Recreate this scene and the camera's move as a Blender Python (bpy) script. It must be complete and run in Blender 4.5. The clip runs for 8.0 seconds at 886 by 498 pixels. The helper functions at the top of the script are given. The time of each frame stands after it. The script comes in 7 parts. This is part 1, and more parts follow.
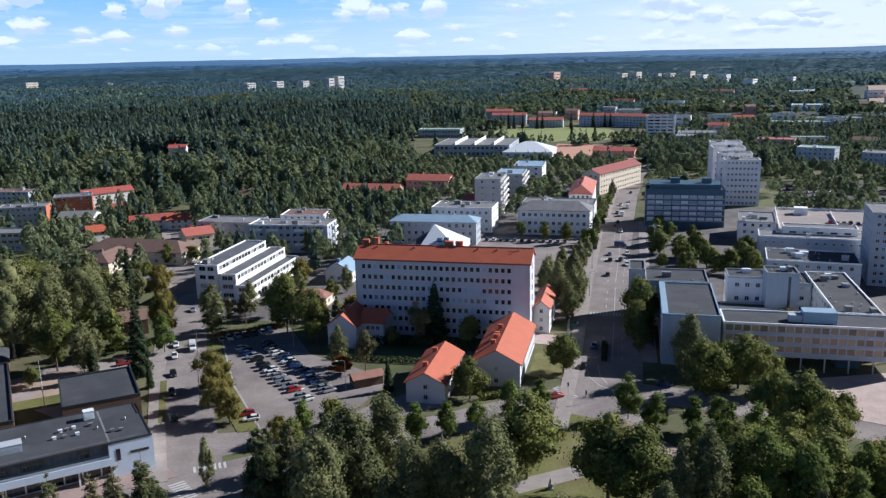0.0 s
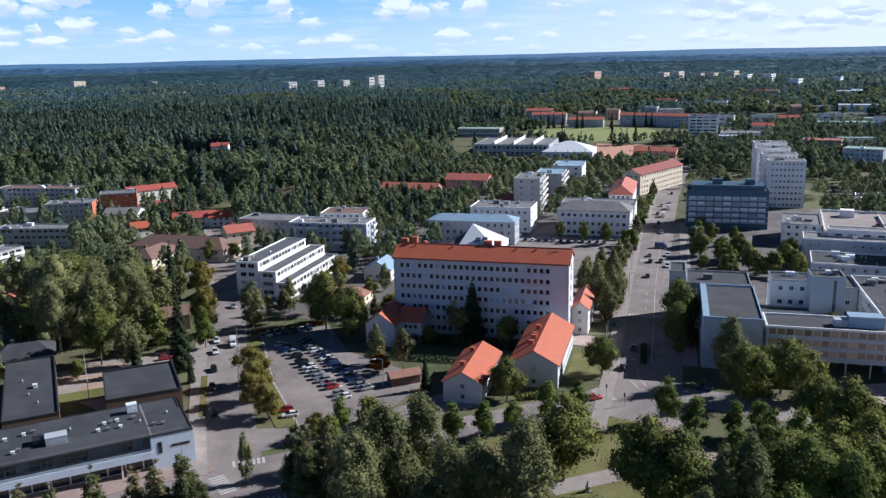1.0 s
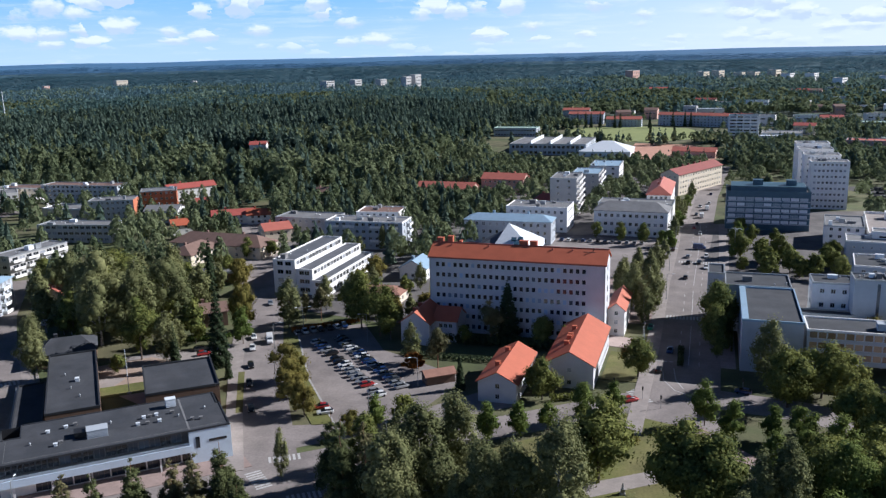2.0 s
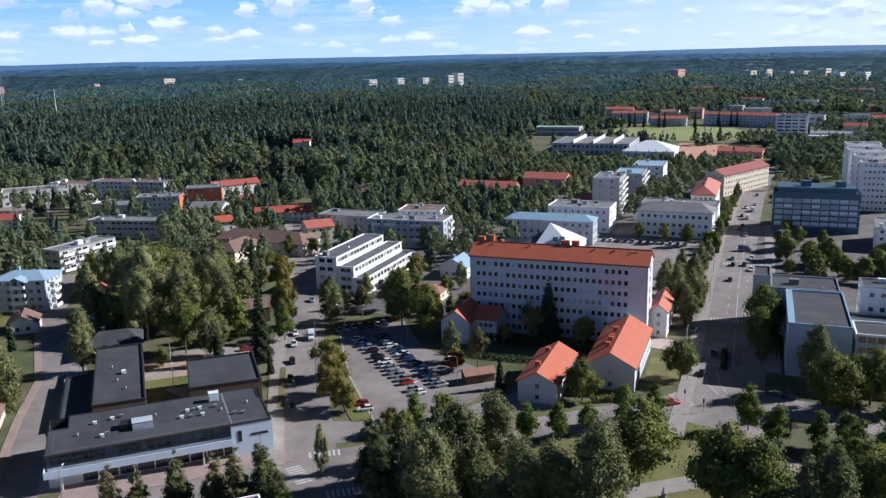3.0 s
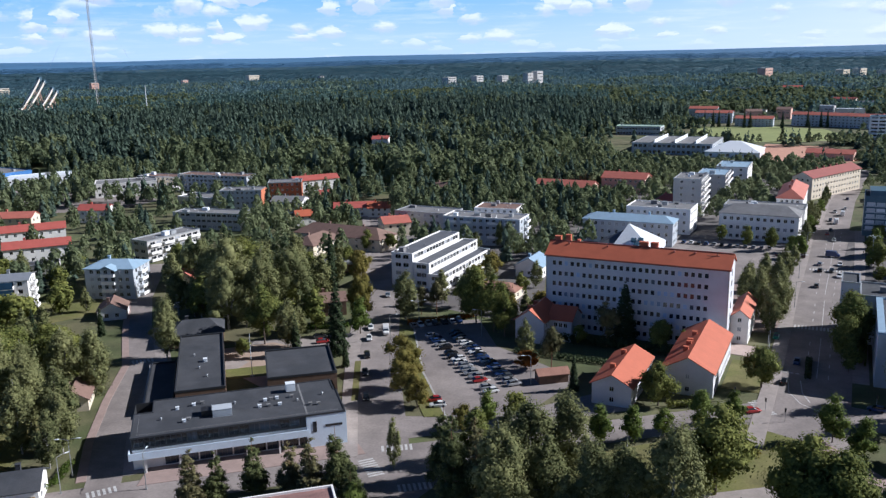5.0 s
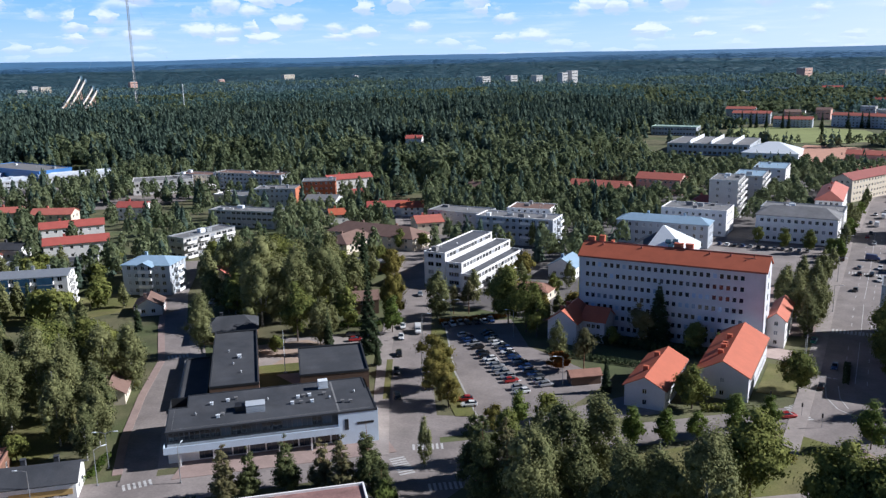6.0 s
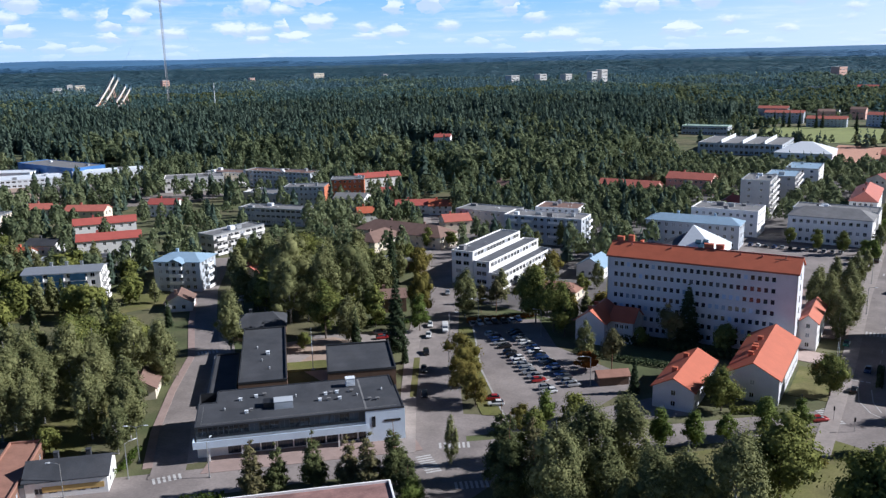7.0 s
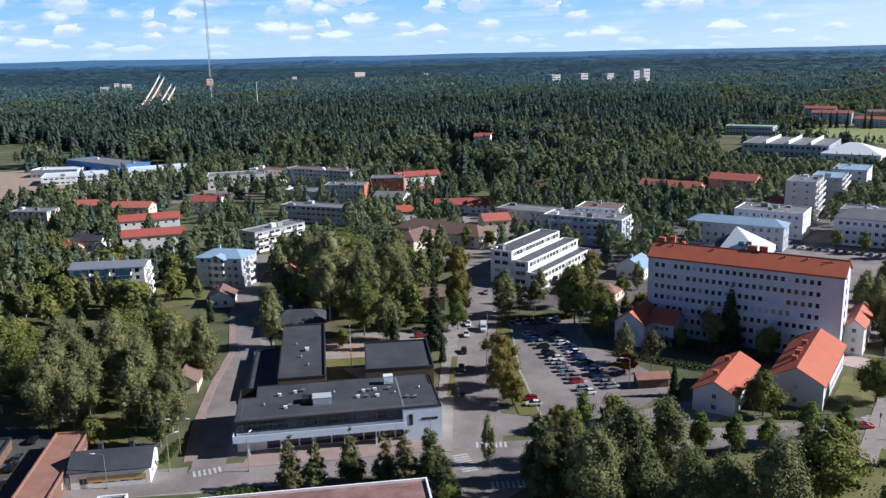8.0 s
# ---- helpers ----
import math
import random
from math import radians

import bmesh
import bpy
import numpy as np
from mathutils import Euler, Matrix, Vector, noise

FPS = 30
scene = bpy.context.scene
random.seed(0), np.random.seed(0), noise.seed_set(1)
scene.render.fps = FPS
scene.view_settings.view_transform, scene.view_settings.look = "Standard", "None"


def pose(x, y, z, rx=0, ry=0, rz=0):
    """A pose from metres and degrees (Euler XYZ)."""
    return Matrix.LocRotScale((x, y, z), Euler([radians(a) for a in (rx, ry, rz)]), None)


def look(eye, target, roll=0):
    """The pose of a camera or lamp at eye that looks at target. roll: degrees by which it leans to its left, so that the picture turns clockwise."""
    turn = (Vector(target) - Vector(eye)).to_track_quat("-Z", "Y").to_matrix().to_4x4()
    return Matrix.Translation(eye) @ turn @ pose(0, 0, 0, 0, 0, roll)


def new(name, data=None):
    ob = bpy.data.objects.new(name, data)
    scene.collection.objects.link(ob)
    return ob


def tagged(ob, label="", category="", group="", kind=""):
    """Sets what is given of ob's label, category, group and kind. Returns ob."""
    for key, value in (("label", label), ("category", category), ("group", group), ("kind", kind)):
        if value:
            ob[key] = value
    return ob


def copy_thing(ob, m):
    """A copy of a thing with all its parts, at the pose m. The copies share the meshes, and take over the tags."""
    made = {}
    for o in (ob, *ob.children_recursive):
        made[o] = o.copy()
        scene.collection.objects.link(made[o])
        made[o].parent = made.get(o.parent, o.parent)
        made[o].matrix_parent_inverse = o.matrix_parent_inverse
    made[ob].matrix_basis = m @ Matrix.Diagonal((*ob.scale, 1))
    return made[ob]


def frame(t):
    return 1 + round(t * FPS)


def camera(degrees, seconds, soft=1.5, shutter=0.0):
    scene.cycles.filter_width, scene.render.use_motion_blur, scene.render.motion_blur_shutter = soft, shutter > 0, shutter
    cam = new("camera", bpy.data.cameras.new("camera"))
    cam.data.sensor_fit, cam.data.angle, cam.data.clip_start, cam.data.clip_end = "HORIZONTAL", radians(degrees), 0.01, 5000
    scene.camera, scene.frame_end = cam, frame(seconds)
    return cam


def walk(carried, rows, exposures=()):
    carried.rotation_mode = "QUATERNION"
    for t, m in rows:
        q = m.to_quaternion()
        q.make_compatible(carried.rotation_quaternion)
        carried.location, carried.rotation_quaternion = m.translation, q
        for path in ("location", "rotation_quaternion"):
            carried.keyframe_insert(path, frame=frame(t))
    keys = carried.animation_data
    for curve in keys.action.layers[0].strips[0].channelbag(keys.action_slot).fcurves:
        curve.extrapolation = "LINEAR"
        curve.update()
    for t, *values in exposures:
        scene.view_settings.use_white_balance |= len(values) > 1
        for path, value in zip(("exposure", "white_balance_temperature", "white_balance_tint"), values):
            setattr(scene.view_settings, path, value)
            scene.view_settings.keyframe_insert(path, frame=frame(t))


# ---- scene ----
AIR = 0.77  # brightness of the low air and the clouds
# brightness of the picture and of its lights
EXPOSURE, KELVIN, SKY_STRENGTH, SUN_STRENGTH, VEIL = 0.49, 5560, 0.0110, 5.0, 0.92

TINT = 13

# ---------------------------------------------------------------- camera and its walk
cam = camera(55.41, 8.0, soft=1.35)
# seconds, x, y, z, yaw to the left, pitch, roll
PATH = [
    (0.0, 0.00, 0.00, 85.00, 0.000, -12.919, -1.266),
    (0.5, -0.08, 0.02, 85.04, 1.400, -12.935, -1.257),
    (1.0, -0.16, 0.03, 85.07, 2.645, -12.918, -1.276),
    (1.5, -0.24, 0.03, 85.10, 3.810, -12.907, -1.313),
    (3.0, -0.44, 0.02, 85.16, 7.925, -12.945, -1.337),
    (3.5, -0.50, 0.01, 85.18, 9.356, -12.919, -1.351),
    (4.0, -0.56, -0.01, 85.19, 10.830, -12.928, -1.343),
    (4.5, -0.61, -0.03, 85.20, 12.016, -12.970, -1.277),
    (6.0, -0.74, -0.13, 85.20, 15.412, -12.973, -1.195),
    (6.5, -0.77, -0.17, 85.20, 16.404, -12.982, -1.218),
    (7.0, -0.80, -0.22, 85.19, 17.335, -13.015, -1.207),
    (7.5, -0.83, -0.27, 85.17, 18.792, -12.999, -1.206),
    (8.0, -0.85, -0.32, 85.16, 20.027, -13.013, -1.218),
]


def heading(yaw, pitch):
    a, b = radians(yaw), radians(pitch)
    return Vector((-math.sin(a) * math.cos(b), math.cos(a) * math.cos(b), math.sin(b)))


walk(cam, [(t, look((x, y, z), Vector((x, y, z)) + 100 * heading(yaw, pitch), roll)) for t, x, y, z, yaw, pitch, roll in PATH],
     exposures=[(0.0, EXPOSURE, KELVIN, TINT), (8.0, EXPOSURE, KELVIN, TINT)])

# ---------------------------------------------------------------- sky, clouds and sun
SUN_ELEVATION, SUN_BEARING = 31.5, 70.0

world = bpy.data.worlds.new("sky")
scene.world = world
world.use_nodes = True
wn, wl = world.node_tree.nodes, world.node_tree.links
wn.clear()
w_out, w_bg = wn.new("ShaderNodeOutputWorld"), wn.new("ShaderNodeBackground")
w_sky = wn.new("ShaderNodeTexSky")
w_sky.sky_type = "NISHITA"
w_sky.sun_disc = False
w_sky.sun_elevation, w_sky.sun_rotation = radians(SUN_ELEVATION), radians(SUN_BEARING)
w_sky.air_density, w_sky.dust_density, w_sky.ozone_density = 1.0, 0.2, 3.5
w_bg.inputs["Strength"].default_value = SKY_STRENGTH
w_co = wn.new("ShaderNodeTexCoord")
w_sep = wn.new("ShaderNodeSeparateXYZ")
wl.new(w_co.outputs["Generated"], w_sep.inputs[0])


def wmath(op, a, b=0.0, c=0.0):
    node = wn.new("ShaderNodeMath")
    node.operation = op
    for i, v in enumerate((a, b, c)):
        if isinstance(v, (int, float)):
            node.inputs[i].default_value = v
        else:
            wl.new(v, node.inputs[i])
    return node.outputs[0]


# clouds lie by bearing and height over the horizon
w_bearing = wmath("ARCTAN2", w_sep.outputs[0], w_sep.outputs[1])


def wcoords(across, upward, bend):
    """Cloud coordinates: the clouds shrink and crowd together towards the horizon."""
    node = wn.new("ShaderNodeCombineXYZ")
    wl.new(wmath("MULTIPLY", w_bearing, across), node.inputs[0])
    wl.new(wmath("MULTIPLY", wmath("LOGARITHM", wmath("ADD", wmath("MAXIMUM", w_sep.outputs[2], 0.0), bend), math.e), upward), node.inputs[1])
    return node.outputs[0]


def wnoise(vector, scale, detail, rough):
    node = wn.new("ShaderNodeTexNoise")
    wl.new(vector, node.inputs["Vector"])
    node.inputs["Scale"].default_value = scale
    node.inputs["Detail"].default_value = detail
    node.inputs["Roughness"].default_value = rough
    return node.outputs[0]


def wrange(value, a, b, c, d):
    node = wn.new("ShaderNodeMapRange")
    node.interpolation_type = "SMOOTHSTEP"
    wl.new(value, node.inputs[0])
    for i, v in enumerate((a, b, c, d)):
        node.inputs[i + 1].default_value = v
    return node.outputs[0]


def wmix(f, a, b):
    node = wn.new("ShaderNodeMix")
    node.data_type = "RGBA"
    for i, v in ((0, f), (6, a), (7, b)):
        if isinstance(v, tuple):
            node.inputs[i].default_value = (*[c / SKY_STRENGTH * AIR for c in v], 1)
        else:
            wl.new(v, node.inputs[i])
    return node.outputs[2]


# pale air over the horizon, deeper blue above it, whiter towards the sun
up = w_sep.outputs[2]
sunward = wmath("ADD", wmath("MULTIPLY", w_sep.outputs[0], math.sin(radians(SUN_BEARING))), wmath("MULTIPLY", w_sep.outputs[1], math.cos(radians(SUN_BEARING))))
low_air = wmix(wrange(up, 0.0, 0.085, 0.0, 1.0), (0.58, 0.76, 0.93), (0.27, 0.56, 0.89))
low_air = wmix(wrange(sunward, 0.12, 0.85, 0.0, 0.92), low_air, (0.93, 0.96, 0.98))
# strong blue added low behind the camera, to tint walls in shade
low_air = wmix(wmath("MULTIPLY", wrange(sunward, -0.75, -0.05, 1.0, 0.0), wrange(up, 0.09, 0.17, 0.12, 1.0)), low_air, (0.055, 0.31, 1.02))
clear = wmix(wrange(up, 0.06, 0.24, VEIL, 0.0), w_sky.outputs[0], low_air)
# broad blue glow added away from the sun to light walls in shade
clear = wmix(wmath("MULTIPLY", wrange(sunward, -0.80, 0.15, 1.0, 0.0), wmath("MULTIPLY", wrange(up, 0.12, 0.30, 0.0, 1.0), wrange(up, 0.45, 0.95, 1.0, 0.0))), clear, (0.034, 0.115, 0.33))


def puffs(vector, size, ragged, soft, seed):
    """Separate fair-weather clouds: how dense they are, and how high in its cloud each place lies."""
    shift = wn.new("ShaderNodeVectorMath")
    shift.operation = "ADD"
    shift.inputs[1].default_value = (seed, seed * 1.7, 0.0)
    wl.new(vector, shift.inputs[0])
    wob, both = wn.new("ShaderNodeTexNoise"), wn.new("ShaderNodeVectorMath")
    wob.inputs["Scale"].default_value, wob.inputs["Detail"].default_value = 2.2, 4.0
    both.operation = "MULTIPLY_ADD"
    both.inputs[1].default_value = (0.75, 0.75, 0.0)
    wl.new(shift.outputs[0], wob.inputs["Vector"])
    wl.new(wob.outputs["Color"], both.inputs[0])
    wl.new(shift.outputs[0], both.inputs[2])
    cells = wn.new("ShaderNodeTexVoronoi")
    cells.inputs["Scale"].default_value = 1.0
    wl.new(both.outputs[0], cells.inputs["Vector"])
    pick, here, core = wn.new("ShaderNodeSeparateColor"), wn.new("ShaderNodeSeparateXYZ"), wn.new("ShaderNodeSeparateXYZ")
    wl.new(cells.outputs["Color"], pick.inputs[0])
    wl.new(both.outputs[0], here.inputs[0])
    wl.new(cells.outputs["Position"], core.inputs[0])
    rise = wmath("SUBTRACT", here.outputs[1], core.outputs[1])
    edge = wmath("ADD", cells.outputs["Distance"], wmath("MULTIPLY", wmath("SUBTRACT", wnoise(shift.outputs[0], 3.6, 5, 0.62), 0.5), ragged))
    reach = wmath("MULTIPLY", pick.outputs[0], size)
    dense = wrange(wmath("SUBTRACT", reach, edge), -0.02, soft, 0.0, 1.0)
    return dense, wrange(rise, -0.16, 0.20, 0.0, 1.0)


big, big_top = puffs(wcoords(16.0, 3.5, 0.035), 0.64, 0.46, 0.24, 4.3)
small, small_top = puffs(wcoords(32.0, 5.4, 0.045), 0.90, 0.55, 0.36, 11.6)
thin = wmath("MULTIPLY", wrange(wnoise(wcoords(7.0, 6.0, 0.05), 1.3, 6, 0.65), 0.46, 0.70, 0.0, 0.35), wmath("MULTIPLY", wrange(up, 0.0, 0.03, 0.3, 1.0), wrange(up, 0.13, 0.28, 1.0, 0.0)))
clear = wmix(thin, clear, (0.86, 0.90, 0.96))
clear = wmix(wmath("MULTIPLY", small, wmath("MULTIPLY", wrange(up, 0.006, 0.025, 0.35, 0.9), wrange(up, 0.085, 0.20, 1.0, 0.0))), clear, wmix(small_top, (0.60, 0.69, 0.82), (0.90, 0.93, 0.97)))
clear = wmix(wmath("MULTIPLY", big, wmath("MULTIPLY", wrange(up, 0.045, 0.075, 0.0, 0.92), wrange(up, 0.14, 0.30, 1.0, 0.0))), clear, wmix(big_top, (0.54, 0.62, 0.74), (0.97, 0.98, 1.0)))
wl.new(clear, w_bg.inputs["Color"])
wl.new(w_bg.outputs[0], w_out.inputs[0])

sun = new("sun", bpy.data.lights.new("sun", "SUN"))
sun.data.energy, sun.data.angle, sun.data.color = SUN_STRENGTH, radians(0.53), (1.0, 0.93, 0.82)
sun_way = Vector((math.sin(radians(SUN_BEARING)) * math.cos(radians(SUN_ELEVATION)),
                  math.cos(radians(SUN_BEARING)) * math.cos(radians(SUN_ELEVATION)), math.sin(radians(SUN_ELEVATION))))
sun.matrix_world = look(sun_way * 300, (0, 0, 0))

# ---------------------------------------------------------------- materials
def surface(name, colour, rough=0.8, vary=0.18, scale=1.5, fine=14.0, metal=0.0, bump=0.0, second=None, mask=None, spec=0.5, per_object=0.0):
    """A surface with a coarse and a fine variation of its colour, some relief and, if given, a second colour in patches."""
    m = bpy.data.materials.new(name)
    m.use_nodes = True
    n, l = m.node_tree.nodes, m.node_tree.links
    b = n["Principled BSDF"]
    b.inputs["Roughness"].default_value = rough
    b.inputs["Metallic"].default_value = metal
    b.inputs["Specular IOR Level"].default_value = spec
    co = n.new("ShaderNodeTexCoord")

    def field(s, detail=5.0):
        t = n.new("ShaderNodeTexNoise")
        t.inputs["Scale"].default_value = s
        t.inputs["Detail"].default_value = detail
        t.inputs["Roughness"].default_value = 0.6
        l.new(co.outputs["Object"], t.inputs["Vector"])
        return t.outputs[0]

    def mix(kind, f, a, c):
        t = n.new("ShaderNodeMix")
        t.data_type, t.blend_type = "RGBA", kind
        for i, v in ((0, f), (6, a), (7, c)):
            if isinstance(v, (float, int)):
                t.inputs[i].default_value = v
            elif isinstance(v, tuple):
                t.inputs[i].default_value = (*v, 1.0)
            else:
                l.new(v, t.inputs[i])
        return t.outputs[2]

    def span(v, a, c, lo, hi):
        t = n.new("ShaderNodeMapRange")
        l.new(v, t.inputs[0])
        for i, x in enumerate((a, c, lo, hi)):
            t.inputs[i + 1].default_value = x
        return t.outputs[0]

    coarse, grain = field(scale), field(fine, 3.0)
    base = colour
    if second is not None:
        base = mix("MIX", span(field(mask or scale * 0.5), 0.42, 0.58, 0.0, 1.0), colour, second)
    value = n.new("ShaderNodeHueSaturation")
    if isinstance(base, tuple):
        value.inputs["Color"].default_value = (*base, 1.0)
    else:
        l.new(base, value.inputs["Color"])
    t = n.new("ShaderNodeMath")
    t.operation = "MULTIPLY"
    l.new(span(coarse, 0.3, 0.7, 1 - vary, 1 + vary), t.inputs[0])
    l.new(span(grain, 0.3, 0.7, 1 - vary * 0.6, 1 + vary * 0.6), t.inputs[1])
    out = t.outputs[0]
    if per_object:
        info, t2 = n.new("ShaderNodeObjectInfo"), n.new("ShaderNodeMath")
        t2.operation = "MULTIPLY"
        l.new(out, t2.inputs[0])
        l.new(span(info.outputs["Random"], 0.0, 1.0, 1 - per_object, 1 + per_object), t2.inputs[1])
        out = t2.outputs[0]
    l.new(out, value.inputs["Value"])
    l.new(value.outputs[0], b.inputs["Base Color"])
    if bump:
        t = n.new("ShaderNodeBump")
        t.inputs["Strength"].default_value = 0.4
        t.inputs["Distance"].default_value = bump
        l.new(grain, t.inputs["Height"])
        l.new(t.outputs[0], b.inputs["Normal"])
    return m


def foliage(name, dark, light, island=True, stand=0.02, through_light=0.25, per_object=0.25):
    """Leaves: every clump has a shade of its own, and so has every tree; some light passes through."""
    m = bpy.data.materials.new(name)
    m.use_nodes = True
    n, l = m.node_tree.nodes, m.node_tree.links
    b = n["Principled BSDF"]
    b.inputs["Roughness"].default_value = 0.8
    b.inputs["Specular IOR Level"].default_value = 0.08
    geo, info = n.new("ShaderNodeNewGeometry"), n.new("ShaderNodeObjectInfo")
    noise_tex = n.new("ShaderNodeTexNoise")
    noise_tex.inputs["Scale"].default_value = stand
    noise_tex.inputs["Detail"].default_value = 4.0
    l.new(geo.outputs["Position"], noise_tex.inputs["Vector"])

    def calc(op, a, c):
        t = n.new("ShaderNodeMath")
        t.operation = op
        for i, v in enumerate((a, c)):
            if isinstance(v, (float, int)):
                t.inputs[i].default_value = v
            else:
                l.new(v, t.inputs[i])
        return t.outputs[0]

    f = calc("MULTIPLY", geo.outputs["Random Per Island"], 0.55 if island else 0.2)
    f = calc("ADD", f, calc("MULTIPLY", calc("SUBTRACT", noise_tex.outputs[0], 0.5), 1.3))
    f = calc("ADD", f, calc("MULTIPLY", info.outputs["Random"], per_object))
    mixed = n.new("ShaderNodeMix")
    mixed.data_type = "RGBA"
    mixed.clamp_factor = True
    l.new(f, mixed.inputs[0])
    mixed.inputs[6].default_value, mixed.inputs[7].default_value = (*dark, 1.0), (*light, 1.0)
    l.new(mixed.outputs[2], b.inputs["Base Color"])
    tr, both = n.new("ShaderNodeBsdfTranslucent"), n.new("ShaderNodeMixShader")
    both.inputs[0].default_value = through_light
    l.new(mixed.outputs[2], tr.inputs["Color"])
    l.new(b.outputs[0], both.inputs[1])
    l.new(tr.outputs[0], both.inputs[2])
    l.new(both.outputs[0], n["Material Output"].inputs[0])
    return m


def window_glass(name, dark, blind_or_sky, share):
    """Panes: dark and glossy, a share of them pale, from drawn blinds or a painted sky reflection."""
    m = bpy.data.materials.new(name)
    m.use_nodes = True
    n, l = m.node_tree.nodes, m.node_tree.links
    b = n["Principled BSDF"]
    b.inputs["Roughness"].default_value = 0.08
    b.inputs["Specular IOR Level"].default_value = 0.7
    info, ramp = n.new("ShaderNodeObjectInfo"), n.new("ShaderNodeValToRGB")
    l.new(info.outputs["Random"], ramp.inputs[0])
    e = ramp.color_ramp.elements
    e[0].position, e[0].color = 1 - share - 0.02, (*dark, 1)
    e[1].position, e[1].color = 1 - share * 0.4, (*blind_or_sky, 1)
    l.new(ramp.outputs[0], b.inputs["Base Color"])
    return m


M_GRASS = surface("grass", (0.075, 0.09, 0.032), 0.95, 0.35, 0.08, 2.5, bump=0.03, second=(0.12, 0.112, 0.055), mask=0.035)
M_LAWN = surface("lawn", (0.115, 0.12, 0.03), 0.95, 0.28, 0.12, 2.0, bump=0.03, second=(0.15, 0.138, 0.048), mask=0.09)
M_ASPHALT = surface("worn asphalt", (0.255, 0.222, 0.208), 0.9, 0.2, 0.11, 1.6, bump=0.01, second=(0.205, 0.178, 0.168), mask=0.06)
M_PAVING = surface("concrete paving", (0.30, 0.262, 0.243), 0.9, 0.16, 0.3, 3.0, bump=0.01)
M_PINK = surface("reddish paving", (0.31, 0.23, 0.205), 0.9, 0.14, 0.3, 3.0, bump=0.01)
M_KERB = surface("granite kerb", (0.36, 0.35, 0.34), 0.85, 0.12, 1.0)
M_LINE = surface("worn white road paint", (0.50, 0.49, 0.48), 0.7, 0.2, 1.2)
M_GRAVEL = surface("sandy gravel", (0.36, 0.27, 0.21), 0.95, 0.15, 0.2, 3.0)
M_CLAY = surface("red clay court", (0.50, 0.27, 0.19), 0.95, 0.12, 0.2)
M_TURF = surface("sports turf", (0.23, 0.26, 0.09), 0.95, 0.15, 0.05)

M_GREYPLASTER = surface("pale greyish plaster", (0.61, 0.61, 0.64), 0.85, 0.08, 0.25, 3.0)
M_WHITEPLASTER = surface("white plaster", (0.83, 0.815, 0.80), 0.8, 0.08, 0.3, 3.0)
M_CREAM = surface("cream plaster", (0.66, 0.58, 0.46), 0.85, 0.08, 0.3, 3.0)
M_YELLOW = surface("yellow plaster", (0.62, 0.42, 0.16), 0.85, 0.08, 0.3, 3.0)
M_PINKPLASTER = surface("pink plaster", (0.60, 0.38, 0.31), 0.85, 0.08, 0.3, 3.0)
M_CONCRETE = surface("grey concrete", (0.50, 0.49, 0.48), 0.85, 0.1, 0.3, 3.0)
# some of the blue of shaded walls is kept in this colour
M_BLUEGREY = surface("pale blue-grey panel", (0.45, 0.485, 0.53), 0.6, 0.07, 0.4, 3.0)
M_BLUE = surface("blue sheet cladding", (0.05, 0.17, 0.42), 0.5, 0.08, 0.4, 3.0)
M_DARKCLAD = surface("dark blue-grey cladding", (0.055, 0.115, 0.165), 0.45, 0.12, 0.4, 3.0)
M_DARKTRIM = surface("black sheet trim", (0.035, 0.037, 0.042), 0.5, 0.1, 1.0)
M_BRICK = surface("orange brick", (0.48, 0.165, 0.085), 0.85, 0.12, 0.6, 6.0)
M_BROWNBRICK = surface("brown brick", (0.20, 0.105, 0.07), 0.85, 0.12, 0.6, 6.0)
M_TIMBER = surface("brown timber boards", (0.16, 0.10, 0.07), 0.8, 0.15, 0.7, 6.0)
M_ORANGEROOF = surface("orange painted sheet roof", (0.465, 0.122, 0.062), 0.6, 0.08, 0.35, 5.0)
M_REDROOF = surface("red painted sheet roof", (0.40, 0.10, 0.08), 0.6, 0.1, 0.35, 5.0)
M_PINKROOF = surface("faded pink sheet roof", (0.47, 0.15, 0.11), 0.6, 0.1, 0.35, 5.0)
M_MAROON = surface("dark red tiled roof", (0.27, 0.07, 0.058), 0.75, 0.12, 0.4, 5.0)
M_BROWNROOF = surface("brown tiled roof", (0.20, 0.125, 0.10), 0.75, 0.12, 0.5, 6.0)
M_TERRA = surface("terracotta felt roof", (0.31, 0.16, 0.115), 0.85, 0.16, 0.4, 5.0)
M_DUSTROOF = surface("dusty red felt roof", (0.27, 0.155, 0.138), 0.9, 0.22, 0.25, 4.0, second=(0.19, 0.105, 0.097), mask=0.22)
M_FELT = surface("dark roofing felt", (0.044, 0.048, 0.057), 0.85, 0.2, 0.2, 3.0, second=(0.058, 0.061, 0.07), mask=0.12)
M_GREYROOF = surface("grey roofing felt", (0.19, 0.19, 0.195), 0.85, 0.18, 0.25, 3.0)
M_BLUEROOF = surface("light blue sheet roof", (0.30, 0.42, 0.54), 0.45, 0.07, 0.4, 4.0)
M_GREENROOF = surface("pale green sheet roof", (0.38, 0.50, 0.42), 0.5, 0.08, 0.4, 4.0)
M_METAL = surface("grey sheet metal", (0.42, 0.44, 0.46), 0.4, 0.08, 1.0, metal=0.5)
M_WHITESHEET = surface("white sheet metal", (0.76, 0.80, 0.84), 0.45, 0.05, 1.0)
M_BLACK = surface("black plastic", (0.02, 0.02, 0.022), 0.5, 0.1, 2.0)
M_STEEL = surface("galvanised steel", (0.36, 0.37, 0.38), 0.45, 0.08, 2.0, metal=0.6)
